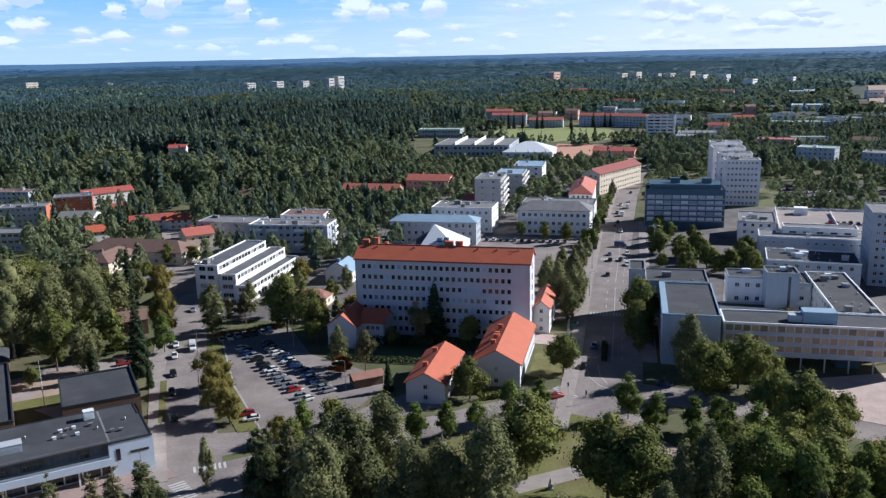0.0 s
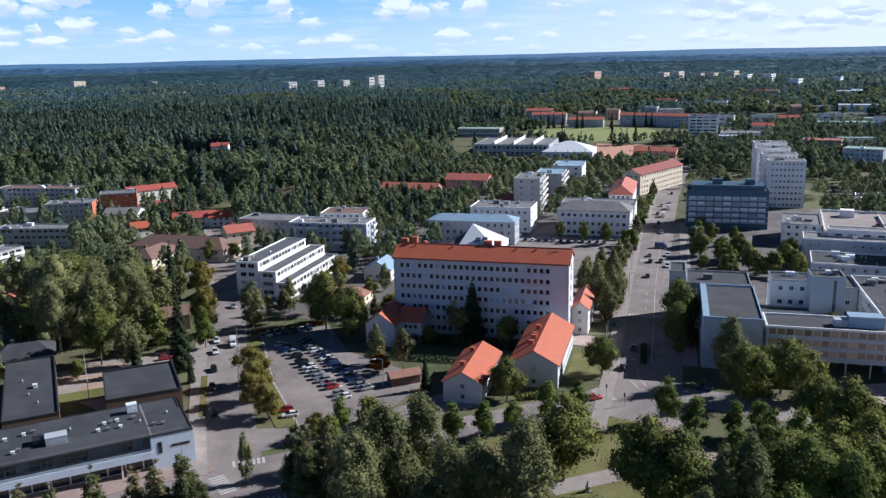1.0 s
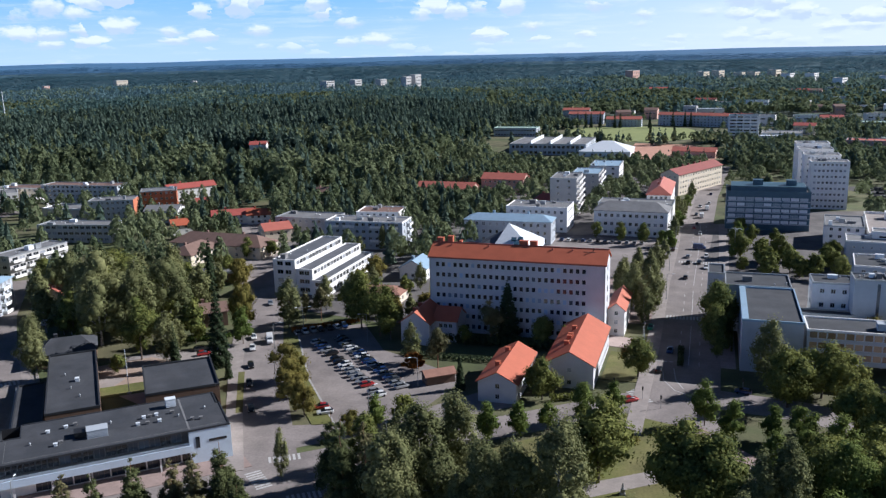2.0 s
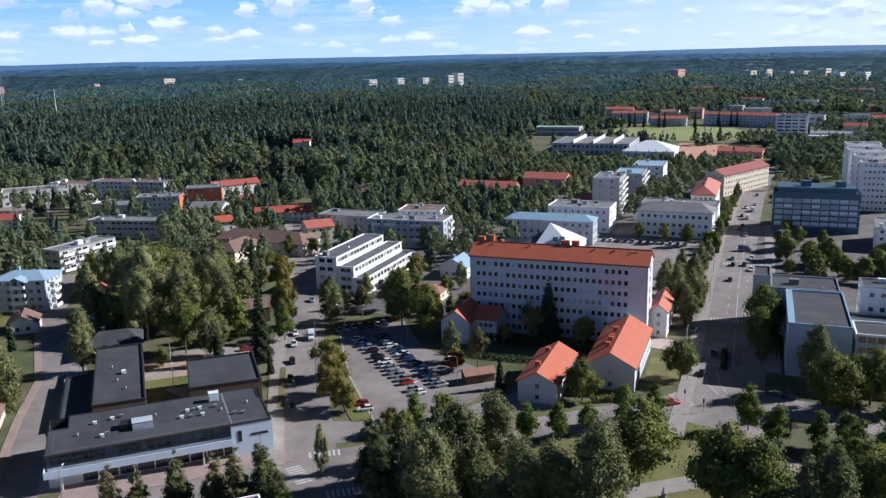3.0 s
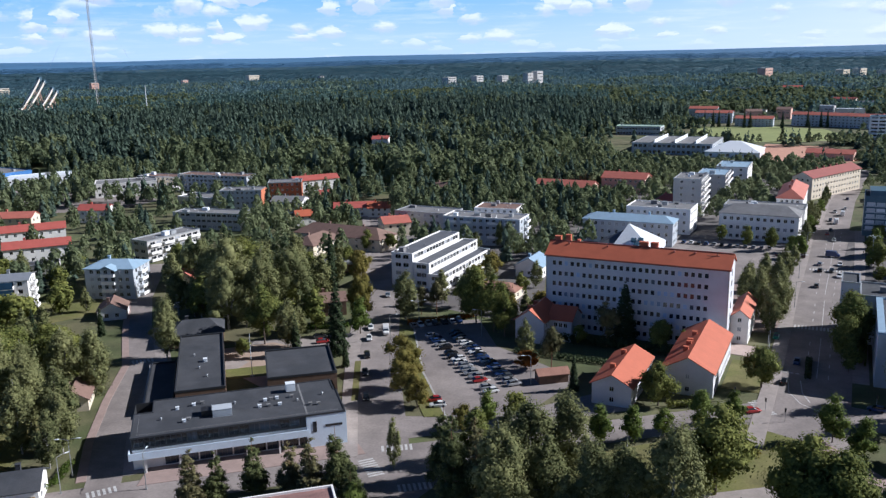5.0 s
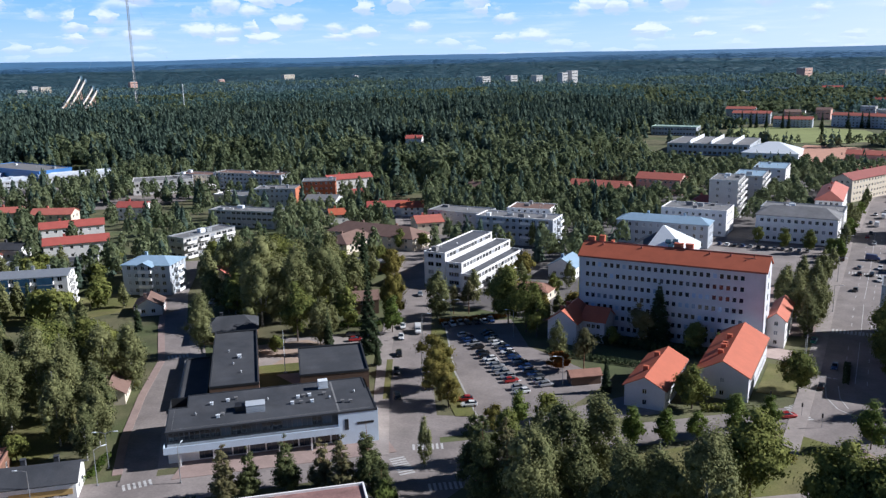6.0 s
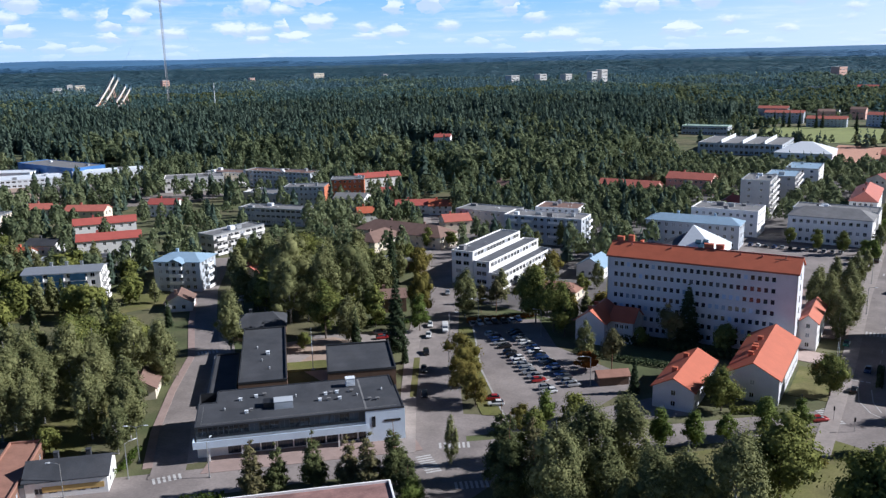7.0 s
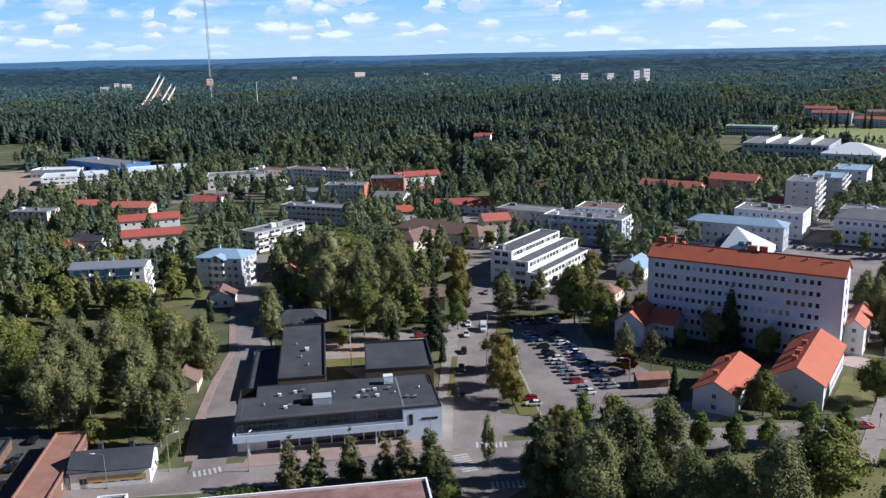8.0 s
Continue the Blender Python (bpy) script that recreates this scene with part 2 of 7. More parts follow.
M_STONE = surface("grey granite", (0.33, 0.32, 0.31), 0.8, 0.15, 2.0)
M_FRAME = surface("white window frame", (0.70, 0.70, 0.70), 0.5, 0.04, 1.0)
M_DARKFRAME = surface("dark window frame", (0.08, 0.08, 0.09), 0.5, 0.06, 1.0)
M_GLASS = window_glass("window glass", (0.012, 0.016, 0.022), (0.36, 0.38, 0.42), 0.22)
# light blue panes: the reflected sky is painted into the glass colour
M_GLASSPALE = window_glass("window glass with pale blinds", (0.012, 0.018, 0.032), (0.46, 0.58, 0.76), 0.22)
M_GLASSBAND = window_glass("glass with white roller blinds", (0.34, 0.40, 0.45), (0.86, 0.88, 0.90), 0.9)
M_GLASSDARK = window_glass("dark glass", (0.012, 0.016, 0.022), (0.05, 0.07, 0.10), 0.3)
M_GLASSBLIND = window_glass("glass with tan blinds", (0.20, 0.135, 0.085), (0.42, 0.30, 0.20), 0.75)

M_BARK = surface("grey-brown bark", (0.13, 0.10, 0.08), 0.9, 0.25, 1.0, 6.0, bump=0.02)
M_BIRCHBARK = surface("white birch bark", (0.55, 0.53, 0.50), 0.8, 0.25, 0.9, 4.0, second=(0.08, 0.075, 0.07), mask=1.6)
M_PINEBARK = surface("reddish pine bark", (0.24, 0.13, 0.08), 0.9, 0.25, 1.0, 6.0)
M_LEAF = foliage("broad leaves", (0.07, 0.094, 0.028), (0.29, 0.295, 0.082), through_light=0.25)
M_LIME = foliage("bright lime leaves", (0.085, 0.125, 0.03), (0.23, 0.27, 0.075), through_light=0.3)
M_BIRCH = foliage("birch leaves", (0.095, 0.110, 0.048), (0.305, 0.305, 0.135), through_light=0.25)
M_AUTUMN = foliage("turning leaves", (0.115, 0.112, 0.03), (0.30, 0.24, 0.07), through_light=0.33)
M_RUST = foliage("rusty autumn leaves", (0.18, 0.07, 0.015), (0.38, 0.16, 0.04), through_light=0.35)
M_NEEDLE = foliage("spruce needles", (0.03, 0.048, 0.026), (0.10, 0.128, 0.062), through_light=0.3)
M_PINE = foliage("pine needles", (0.08, 0.085, 0.042), (0.25, 0.22, 0.11), through_light=0.28)
M_PINEGREEN = foliage("dark pine needles", (0.050, 0.066, 0.028), (0.155, 0.170, 0.072), through_light=0.28)
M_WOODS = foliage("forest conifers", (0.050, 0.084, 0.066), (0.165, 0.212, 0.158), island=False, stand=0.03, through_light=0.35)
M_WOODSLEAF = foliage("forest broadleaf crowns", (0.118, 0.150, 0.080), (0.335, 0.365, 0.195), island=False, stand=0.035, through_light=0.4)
# the haze of distance is painted into the next five leaf colours
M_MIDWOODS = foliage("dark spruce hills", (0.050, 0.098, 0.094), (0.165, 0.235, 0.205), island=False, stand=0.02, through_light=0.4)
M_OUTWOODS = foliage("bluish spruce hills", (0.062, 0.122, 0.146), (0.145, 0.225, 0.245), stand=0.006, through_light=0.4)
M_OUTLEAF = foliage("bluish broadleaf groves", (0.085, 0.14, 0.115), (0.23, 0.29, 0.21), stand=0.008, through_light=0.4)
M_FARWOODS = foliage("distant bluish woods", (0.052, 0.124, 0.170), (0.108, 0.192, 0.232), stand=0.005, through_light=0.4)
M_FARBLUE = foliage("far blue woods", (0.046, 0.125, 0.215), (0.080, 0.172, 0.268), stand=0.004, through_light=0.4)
M_HEDGE = foliage("hedge leaves", (0.04, 0.07, 0.014), (0.14, 0.18, 0.04), through_light=0.3)
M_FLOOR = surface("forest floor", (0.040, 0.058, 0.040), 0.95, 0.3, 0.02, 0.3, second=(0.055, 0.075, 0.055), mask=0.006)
# far ground with the blue haze of distance put into its colour
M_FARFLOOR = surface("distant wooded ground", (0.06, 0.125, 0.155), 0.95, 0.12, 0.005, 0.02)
# darkened below the other asphalt; in the garage court this paints tree shade
M_TAR = surface("dark fresh asphalt", (0.075, 0.07, 0.07), 0.85, 0.2, 0.15, 2.0, bump=0.01)
M_SLATE = surface("blue-grey roofing felt", (0.10, 0.107, 0.125), 0.85, 0.18, 0.25, 3.0)
M_PLAZA = surface("pale pink granite paving", (0.46, 0.36, 0.32), 0.9, 0.12, 0.25, 2.5, bump=0.01)
# hills at the rim, the deepest haze blue painted in
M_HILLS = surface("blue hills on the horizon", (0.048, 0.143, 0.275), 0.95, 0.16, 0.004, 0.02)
# patched asphalt, toned down for the shadows between the blocks
M_YARD = surface("patched grey asphalt", (0.16, 0.145, 0.138), 0.9, 0.25, 0.12, 1.8, bump=0.01, second=(0.11, 0.10, 0.098), mask=0.08)
# white sheet with the blue of its shade mixed into the colour
M_SHADEWHITE = surface("pale icy blue sheet", (0.64, 0.74, 0.86), 0.5, 0.06, 0.5, 3.0)


# ---------------------------------------------------------------- helpers for things and parts
def part(name, bm, material, parent=None, label=""):
    me = bpy.data.meshes.new(name)
    bm.to_mesh(me)
    bm.free()
    for m in material if isinstance(material, (list, tuple)) else [material]:
        me.materials.append(m)
    ob = new(name, me)
    ob.parent = parent
    if label:
        ob["label"] = label
    return ob


def shared(name, me, parent, m):
    """One more object on a mesh that exists already."""
    ob = new(name, me)
    ob.parent = parent
    ob.matrix_basis = m
    return ob


def thing(name, label, category, at, yaw=0.0, group="", kind=""):
    ob = new(name)
    ob.empty_display_size = 0.5
    ob.matrix_basis = pose(at[0], at[1], at[2] if len(at) > 2 else 0.0, 0, 0, yaw)
    return tagged(ob, label, category, group, kind)


def box(bm, x0, x1, y0, y1, z0, z1, slot=0, m=None):
    vs = [bm.verts.new((x, y, z)) for z in (z0, z1) for y in (y0, y1) for x in (x0, x1)]
    if m is not None:
        for v in vs:
            v.co = m @ v.co
    for f in ((0, 2, 3, 1), (4, 5, 7, 6), (0, 1, 5, 4), (2, 6, 7, 3), (0, 4, 6, 2), (1, 3, 7, 5)):
        bm.faces.new([vs[i] for i in f]).material_index = slot
    return vs


def boxes(*rows):
    bm = bmesh.new()
    for r in rows:
        box(bm, *r)
    return bm


def tube(bm, a, b, r0, r1, sides=8, slot=0, cap=True):
    a, b = Vector(a), Vector(b)
    q = (b - a).to_track_quat("Z", "Y")
    rings = []
    for p, r in ((a, r0), (b, r1)):
        rings.append([bm.verts.new(p + q @ Vector((r * math.cos(k * math.tau / sides), r * math.sin(k * math.tau / sides), 0))) for k in range(sides)])
    for k in range(sides):
        bm.faces.new((rings[0][k], rings[0][(k + 1) % sides], rings[1][(k + 1) % sides], rings[1][k])).material_index = slot
    if cap:
        bm.faces.new(rings[1]).material_index = slot
        bm.faces.new(rings[0][::-1]).material_index = slot


def quad(bm, pts, slot=0):
    f = bm.faces.new([bm.verts.new(p) for p in pts])
    f.material_index = slot
    return f


def slab(name, pts, z0, z1, material, label, category, kind="structure", parent=None):
    """A flat piece of ground with a real edge."""
    bm = bmesh.new()
    low, top = [bm.verts.new((x, y, z0)) for x, y in pts], [bm.verts.new((x, y, z1)) for x, y in pts]
    bm.faces.new(top)
    for i in range(len(pts)):
        j = (i + 1) % len(pts)
        bm.faces.new((low[i], low[j], top[j], top[i]))
    bmesh.ops.recalc_face_normals(bm, faces=bm.faces)
    bmesh.ops.triangulate(bm, faces=bm.faces)
    ob = part(name, bm, material, parent)
    return tagged(ob, label, category, "", kind)


def offset_line(pts, off):
    """The line that runs beside pts, off metres to its left."""
    out = []
    for i, p in enumerate(pts):
        a, b = Vector(pts[max(i - 1, 0)]), Vector(pts[min(i + 1, len(pts) - 1)])
        d = (b - a).normalized()
        out.append((p[0] - d.y * off, p[1] + d.x * off))
    return out


ROADS = []     # centre lines with half widths, kept free of trees
FOOTPRINTS = []  # corner, yaw, width and depth of the buildings, kept free too


def strip(name, pts, left, right, z0, z1, material, label, category, keep=True):
    """A band between two lines beside pts (metres to the left; right is negative)."""
    a, b = offset_line(pts, left), offset_line(pts, right)
    if keep:
        mid = (left + right) / 2
        ROADS.append((offset_line(pts, mid), abs(left - right) / 2))
    bm = bmesh.new()
    rows = [[bm.verts.new((x, y, z)) for x, y in line] for line, z in ((a, z0), (a, z1), (b, z1), (b, z0))]
    for r, s in zip(rows, rows[1:]):
        for i in range(len(pts) - 1):
            bm.faces.new((r[i], r[i + 1], s[i + 1], s[i]))
    for i in (0, -1):
        bm.faces.new([r[i] for r in rows])
    bmesh.ops.recalc_face_normals(bm, faces=bm.faces)
    return tagged(part(name, bm, material), label, category, "", "structure")


# ---------------------------------------------------------------- buildings
WINDOWS = {}


def window_mesh(ww, wh, bars, frame_m, glass_m):
    """A window with frame, mullions and a pane set back; x runs along the wall, -y looks out."""
    key = (round(ww, 2), round(wh, 2), bars, frame_m.name, glass_m.name)
    if key not in WINDOWS:
        bm, e = bmesh.new(), 0.08
        outer = [bm.verts.new(c) for c in ((0, 0, 0), (ww, 0, 0), (ww, 0, wh), (0, 0, wh))]
        inner = [bm.verts.new(c) for c in ((e, 0, e), (ww - e, 0, e), (ww - e, 0, wh - e), (e, 0, wh - e))]
        deep = [bm.verts.new(v.co + Vector((0, 0.07, 0))) for v in inner]
        for k in range(4):
            j = (k + 1) % 4
            bm.faces.new((outer[k], outer[j], inner[j], inner[k]))
            bm.faces.new((inner[k], inner[j], deep[j], deep[k]))
        for k in range(bars):
            x = ww * (k + 1) / (bars + 1)
            box(bm, x - 0.04, x + 0.04, 0.0, 0.06, e, wh - e)
        quad(bm, [(e, 0.05, e), (ww - e, 0.05, e), (ww - e, 0.05, wh - e), (e, 0.05, wh - e)], 1)
        me = bpy.data.meshes.new("window")
        bm.to_mesh(me)
        bm.free()
        me.materials.append(frame_m)
        me.materials.append(glass_m)
        WINDOWS[key] = me
    return WINDOWS[key]


def pierced(bm, origin, u, n, width, height, holes, deep=0.18):
    """A wall face with recessed openings; u runs along it and n looks out."""
    us = sorted({0.0, width, *[round(x, 4) for h in holes for x in h[:2]]})
    vs = sorted({0.0, height, *[round(x, 4) for h in holes for x in h[2:]]})
    up = Vector((0, 0, 1))
    grid = {}

    def at(a, b):
        if (a, b) not in grid:
            grid[a, b] = bm.verts.new(origin + u * a + up * b)
        return grid[a, b]

    spans = [(h[0] + 1e-3, h[1] - 1e-3, h[2] + 1e-3, h[3] - 1e-3) for h in holes]
    for a, a2 in zip(us, us[1:]):
        for b, b2 in zip(vs, vs[1:]):
            ma, mb = (a + a2) / 2, (b + b2) / 2
            if not any(s[0] < ma < s[1] and s[2] < mb < s[3] for s in spans):
                bm.faces.new((at(a, b), at(a2, b), at(a2, b2), at(a, b2)))
    for a, a2, b, b2 in holes:
        o = [origin + u * x + up * z for x, z in ((a, b), (a2, b), (a2, b2), (a, b2))]
        i = [p - n * deep for p in o]
        for k in range(4):
            quad(bm, [o[k], i[k], i[(k + 1) % 4], o[(k + 1) % 4]])


def openings(width, floors, fh, count, size, sill, margin, first=0, base=0.0):
    ww, wh = size
    if not count:
        return []
    pitch = (width - 2 * margin) / count
    ww = min(ww, pitch - 0.15)
    wh = min(wh, fh - sill - 0.25)
    return [(margin + (i + 0.5) * pitch - ww / 2, margin + (i + 0.5) * pitch + ww / 2, base + f * fh + sill, base + f * fh + sill + wh)
            for f in range(first, floors) for i in range(count)]


def face(w, d, side):
    """Start, direction and outward normal of a wall of a box w by d."""
    return {"F": (Vector((0, 0, 0)), Vector((1, 0, 0)), Vector((0, -1, 0)), w),
            "R": (Vector((w, 0, 0)), Vector((0, 1, 0)), Vector((1, 0, 0)), d),
            "K": (Vector((w, d, 0)), Vector((-1, 0, 0)), Vector((0, 1, 0)), w),
            "L": (Vector((0, d, 0)), Vector((0, -1, 0)), Vector((-1, 0, 0)), d)}[side]


def put_window(parent, origin, u, n, a, b, ww, wh, bars, frame_m, glass_m, inset=0.1, name="window"):
    p = origin + u * a + Vector((0, 0, b)) - n * inset
    rot = Matrix((u, -n, (0, 0, 1))).transposed().to_4x4()
    return shared(name, window_mesh(ww, wh, bars, frame_m, glass_m), parent, Matrix.Translation(p) @ rot)


def walls(root, w, d, h, floors, wall_m, nf, ns, size, faces="FRL", sill=0.95, margin=1.2, gable=None, rise=0.0, bars=1,
          frame_m=None, glass_m=None, first=0, at=(0, 0), z=0.0, special=None, name="wall"):
    """The walls of one volume, with real recessed windows as parts."""
    frame_m, glass_m = frame_m or M_FRAME, glass_m or M_GLASS
    shift = Vector((at[0], at[1], z))
    bm = bmesh.new()
    fh = h / max(floors, 1)
    for side in "FRKL":
        o, u, n, width = face(w, d, side)
        o = o + shift
        holes = []
        if side in faces:
            holes = openings(width, floors, fh, nf if side in "FK" else ns, size, sill, margin, first)
        if special and side in special:
            holes = special[side]
        pierced(bm, o, u, n, width, h, holes)
        for a, a2, b, b2 in holes:
            put_window(root, o, u, n, a, b, a2 - a, b2 - b, bars, frame_m, glass_m)
    if gable == "x":
        for x in (0, w):
            quad(bm, [shift + Vector(p) for p in ((x, 0, h), (x, d, h), (x, d / 2, h + rise))][:3])
    if gable == "y":
        for y in (0, d):
            quad(bm, [shift + Vector(p) for p in ((0, y, h), (w, y, h), (w / 2, y, h + rise))])
    bmesh.ops.remove_doubles(bm, verts=bm.verts, dist=0.001)
    return part(name, bm, wall_m, root)


def flat_roof(root, w, d, h, roof_m, edge_m, at=(0, 0), lip=0.35, z=0.0):
    x, y = at
    h += z
    bm = bmesh.new()
    quad(bm, [(x + 0.2, y + 0.2, h - lip), (x + w - 0.2, y + 0.2, h - lip), (x + w - 0.2, y + d - 0.2, h - lip), (x + 0.2, y + d - 0.2, h - lip)])
    part("roof", bm, roof_m, root)
    e, t = 0.07, 0.3
    part("coping", boxes((x - e, x + w + e, y - e, y + t, h - lip - 0.1, h + 0.1), (x - e, x + w + e, y + d - t, y + d + e, h - lip - 0.1, h + 0.1),
                         (x - e, x + t, y + t, y + d - t, h - lip - 0.1, h + 0.1), (x + w - t, x + w + e, y + t, y + d - t, h - lip - 0.1, h + 0.1)), edge_m, root)


def pitched_roof(root, w, d, h, rise, ridge, roof_m, over=0.5, at=(0, 0), hip=0.0, thick=0.22, name="roof", z=0.0):
    """Two slopes with a real thickness; hip sets the ridge's ends in."""
    x, y = at
    h += z
    bm = bmesh.new()
    if ridge == "x":
        p = lambda a, b, c: (x + a, y + b, c)
        long_, wide = w, d
    else:
        p = lambda a, b, c: (x + w - b, y + a, c)
        long_, wide = d, w
    k = rise / (wide / 2)
    lo = h - over * k
    for dz, flip in ((thick, False), (0.0, True)):
        a0, a1, m, o = -over, long_ + over, wide / 2, over
        e0 = [p(a0, -o, lo + dz), p(a1, -o, lo + dz), p(a1 - hip - (over if hip else 0), m, h + rise + dz), p(a0 + hip + (over if hip else 0), m, h + rise + dz)]
        e1 = [p(a1, wide + o, lo + dz), p(a0, wide + o, lo + dz), e0[3], e0[2]]
        faces_ = [e0, e1]
        if hip:
            faces_ += [[e0[1], e1[0], e0[2]], [e1[1], e0[0], e0[3]]]
        for f in faces_:
            quad(bm, f[::-1] if flip else f)
        if not flip:
            rim = [e0[0], e0[1], e1[0], e1[1]] if hip else [e0[0], e0[1], e0[2], e1[0], e1[1], e0[3]]
            for i in range(len(rim)):
                a, b = rim[i], rim[(i + 1) % len(rim)]
                quad(bm, [(a[0], a[1], a[2] - thick), (b[0], b[1], b[2] - thick), b, a])
    bmesh.ops.remove_doubles(bm, verts=bm.verts, dist=0.001)
    return part(name, bm, roof_m, root)


def chimney(root, x, y, z, sx=0.9, sy=0.9, h=1.6, m=None, label=""):
    bm = boxes((x, x + sx, y, y + sy, z - 1.5, z + h), (x - 0.08, x + sx + 0.08, y - 0.08, y + sy + 0.08, z + h, z + h + 0.18))
    return part("chimney", bm, m or M_ORANGEROOF, root, label)


def roof_unit(root, x, y, z, sx, sy, h, m=None, name="roof_unit", label=""):
    """A plant box with a lid and a louvred side."""
    bm = boxes((x, x + sx, y, y + sy, z, z + h), (x - 0.06, x + sx + 0.06, y - 0.06, y + sy + 0.06, z + h, z + h + 0.09))
    for k in range(3):
        zz = z + h * (0.25 + 0.2 * k)
        box(bm, x + 0.15, x + sx - 0.15, y - 0.05, y, zz, zz + 0.07)
    return part(name, bm, m or M_METAL, root, label)


def vent(root, x, y, z, r=0.25, h=0.7, m=None):
    bm = bmesh.new()
    tube(bm, (x, y, z), (x, y, z + h * 0.7), r * 0.7, r * 0.7, 8)
    tube(bm, (x, y, z + h * 0.7), (x, y, z + h), r * 1.1, r * 0.5, 8)
    return part("vent", bm, m or M_METAL, root)


def balcony(root, x, y, z, length, deep, side="F", m=None, glass=None):
    """A slab with a solid front and open ends; side F looks to -y and R to +x."""
    if side == "F":
        rows = ((x, x + length, y - deep, y, z, z + 0.18), (x, x + length, y - deep, y - deep + 0.1, z + 0.18, z + 1.15),
                (x, x + 0.08, y - deep + 0.1, y, z + 0.18, z + 1.1), (x + length - 0.08, x + length, y - deep + 0.1, y, z + 0.18, z + 1.1))
    else:
        rows = ((x, x + deep, y, y + length, z, z + 0.18), (x + deep - 0.1, x + deep, y, y + length, z + 0.18, z + 1.15),
                (x, x + deep - 0.1, y, y + 0.08, z + 0.18, z + 1.1), (x, x + deep - 0.1, y + length - 0.08, y + length, z + 0.18, z + 1.1))
    return part("balcony", boxes(*rows), m or M_WHITEPLASTER, root)


def building(name, label, corner, yaw, w, d, h, floors, wall_m, roof_m, nf, ns, size=(1.3, 1.4), roof="flat", rise=3.0, ridge="x", hip=0.0,
             faces="FRL", edge_m=None, category="building", group="", units=2, **kw):
    if len(corner) == 2 and math.hypot(*corner) > 600:
        corner = (*corner, land(*corner) - 0.2)
    root = thing(name, label, category, corner, yaw, group)
    FOOTPRINTS.append((corner[0], corner[1], yaw, w, d))
    gable = ridge if roof == "gable" else None
    if math.hypot(corner[0], corner[1]) > 330:  # far blocks have windows only on the walls that face the camera
        faces = faces.replace("L", "") if corner[0] * math.cos(radians(yaw)) + corner[1] * math.sin(radians(yaw)) + w < 0 else faces.replace("R", "")
    walls(root, w, d, h, floors, wall_m, nf, ns, size, faces, gable=gable, rise=rise, **kw)
    if roof == "flat":
        flat_roof(root, w, d, h, roof_m, edge_m or M_METAL)
        rnd = random.Random(int(corner[0] * 7 + corner[1] * 3))
        for k in range(units):
            sx, sy = rnd.uniform(1.2, 3.2), rnd.uniform(1.2, 2.4)
            roof_unit(root, rnd.uniform(1, max(1.2, w - sx - 1)), rnd.uniform(1, max(1.2, d - sy - 1)), h - 0.36, sx, sy, rnd.uniform(0.8, 1.8),
                      rnd.choice((M_METAL, M_WHITESHEET, M_GREYROOF)))
            vent(root, rnd.uniform(1, w - 1), rnd.uniform(1, d - 1), h - 0.36)
            vent(root, rnd.uniform(1, w - 1), rnd.uniform(1, d - 1), h - 0.36)
    else:
        pitched_roof(root, w, d, h, rise, ridge, roof_m, hip=hip if roof == "hip" else 0.0)
        for k in range(units):
            f = 0.3 + 0.4 * k / max(units - 1, 1)
            if ridge == "x":
                chimney(root, w * f, d * 0.5 + 0.6, h + rise * 0.75, m=roof_m)
            else:
                chimney(root, w * 0.5 - 1.6, d * f, h + rise * 0.75, m=roof_m)
    return root


def local(corner, yaw, x, y):
    a = radians(yaw)
    return corner[0] + x * math.cos(a) - y * math.sin(a), corner[1] + x * math.sin(a) + y * math.cos(a)


# ---------------------------------------------------------------- ground, streets and squares
def rise_of(r, start):
    """Height of the land by distance from the camera's place, raised so its rim meets the horizon in view."""
    return float(np.interp(r, (0, start, start + 550, 2400, 3400, 4700, 4900), (0, 0, 14, 22, 42, 85, 72)))


def land(x, y):
    r = math.hypot(x, y)
    # the plain reaches further out on the side of the sports fields and of the rail yard
    start = float(np.interp(math.degrees(math.atan2(-x, max(y, 1.0))), (-180, 1, 6, 20, 32, 40, 180), (1120, 1120, 620, 620, 720, 780, 780)))
    k = min(max((r - start) / 1500, 0.0), 1.0)
    return rise_of(r, start) + k * 7 * noise.noise((x / 520, y / 520, 0.3)) + k * 3 * noise.noise((x / 160, y / 160, 4.3))


bm = bmesh.new()
rings = [0, 150, 300, 450, 600] + [600 + 50 * k for k in range(1, 29)] + [2000 + 100 * k for k in range(1, 30)]
previous = None
for r in rings:
    row = [bm.verts.new((r * math.sin(k * math.tau / 180), r * math.cos(k * math.tau / 180), land(r * math.sin(k * math.tau / 180), r * math.cos(k * math.tau / 180))))
           for k in range(180)] if r else [bm.verts.new((0, 0, 0))]
    if previous:
        for k in range(180):
            j = (k + 1) % 180
            if len(previous) == 1:
                bm.faces.new((previous[0], row[j], row[k]))
            else:
                f = bm.faces.new((previous[k], previous[j], row[j], row[k]))
                # rings farther out take the floors with haze painted in
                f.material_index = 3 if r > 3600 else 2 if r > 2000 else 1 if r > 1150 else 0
    previous = row
for f in bm.faces:
    f.smooth = True
bmesh.ops.recalc_face_normals(bm, faces=bm.faces)
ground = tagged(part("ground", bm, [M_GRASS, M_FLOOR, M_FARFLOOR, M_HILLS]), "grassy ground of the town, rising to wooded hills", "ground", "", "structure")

AVENUE = [(36, 178), (47, 225), (56, 266), (65, 308), (76, 354), (92, 425), (113, 507), (134, 577), (152, 640)]
CROSS = [(46, 206), (27, 199), (5, 188), (-22, 175), (-54, 160), (-86, 143), (-118, 126), (-170, 98)]
EAST = [(44, 204), (68, 195), (95, 178), (135, 150)]
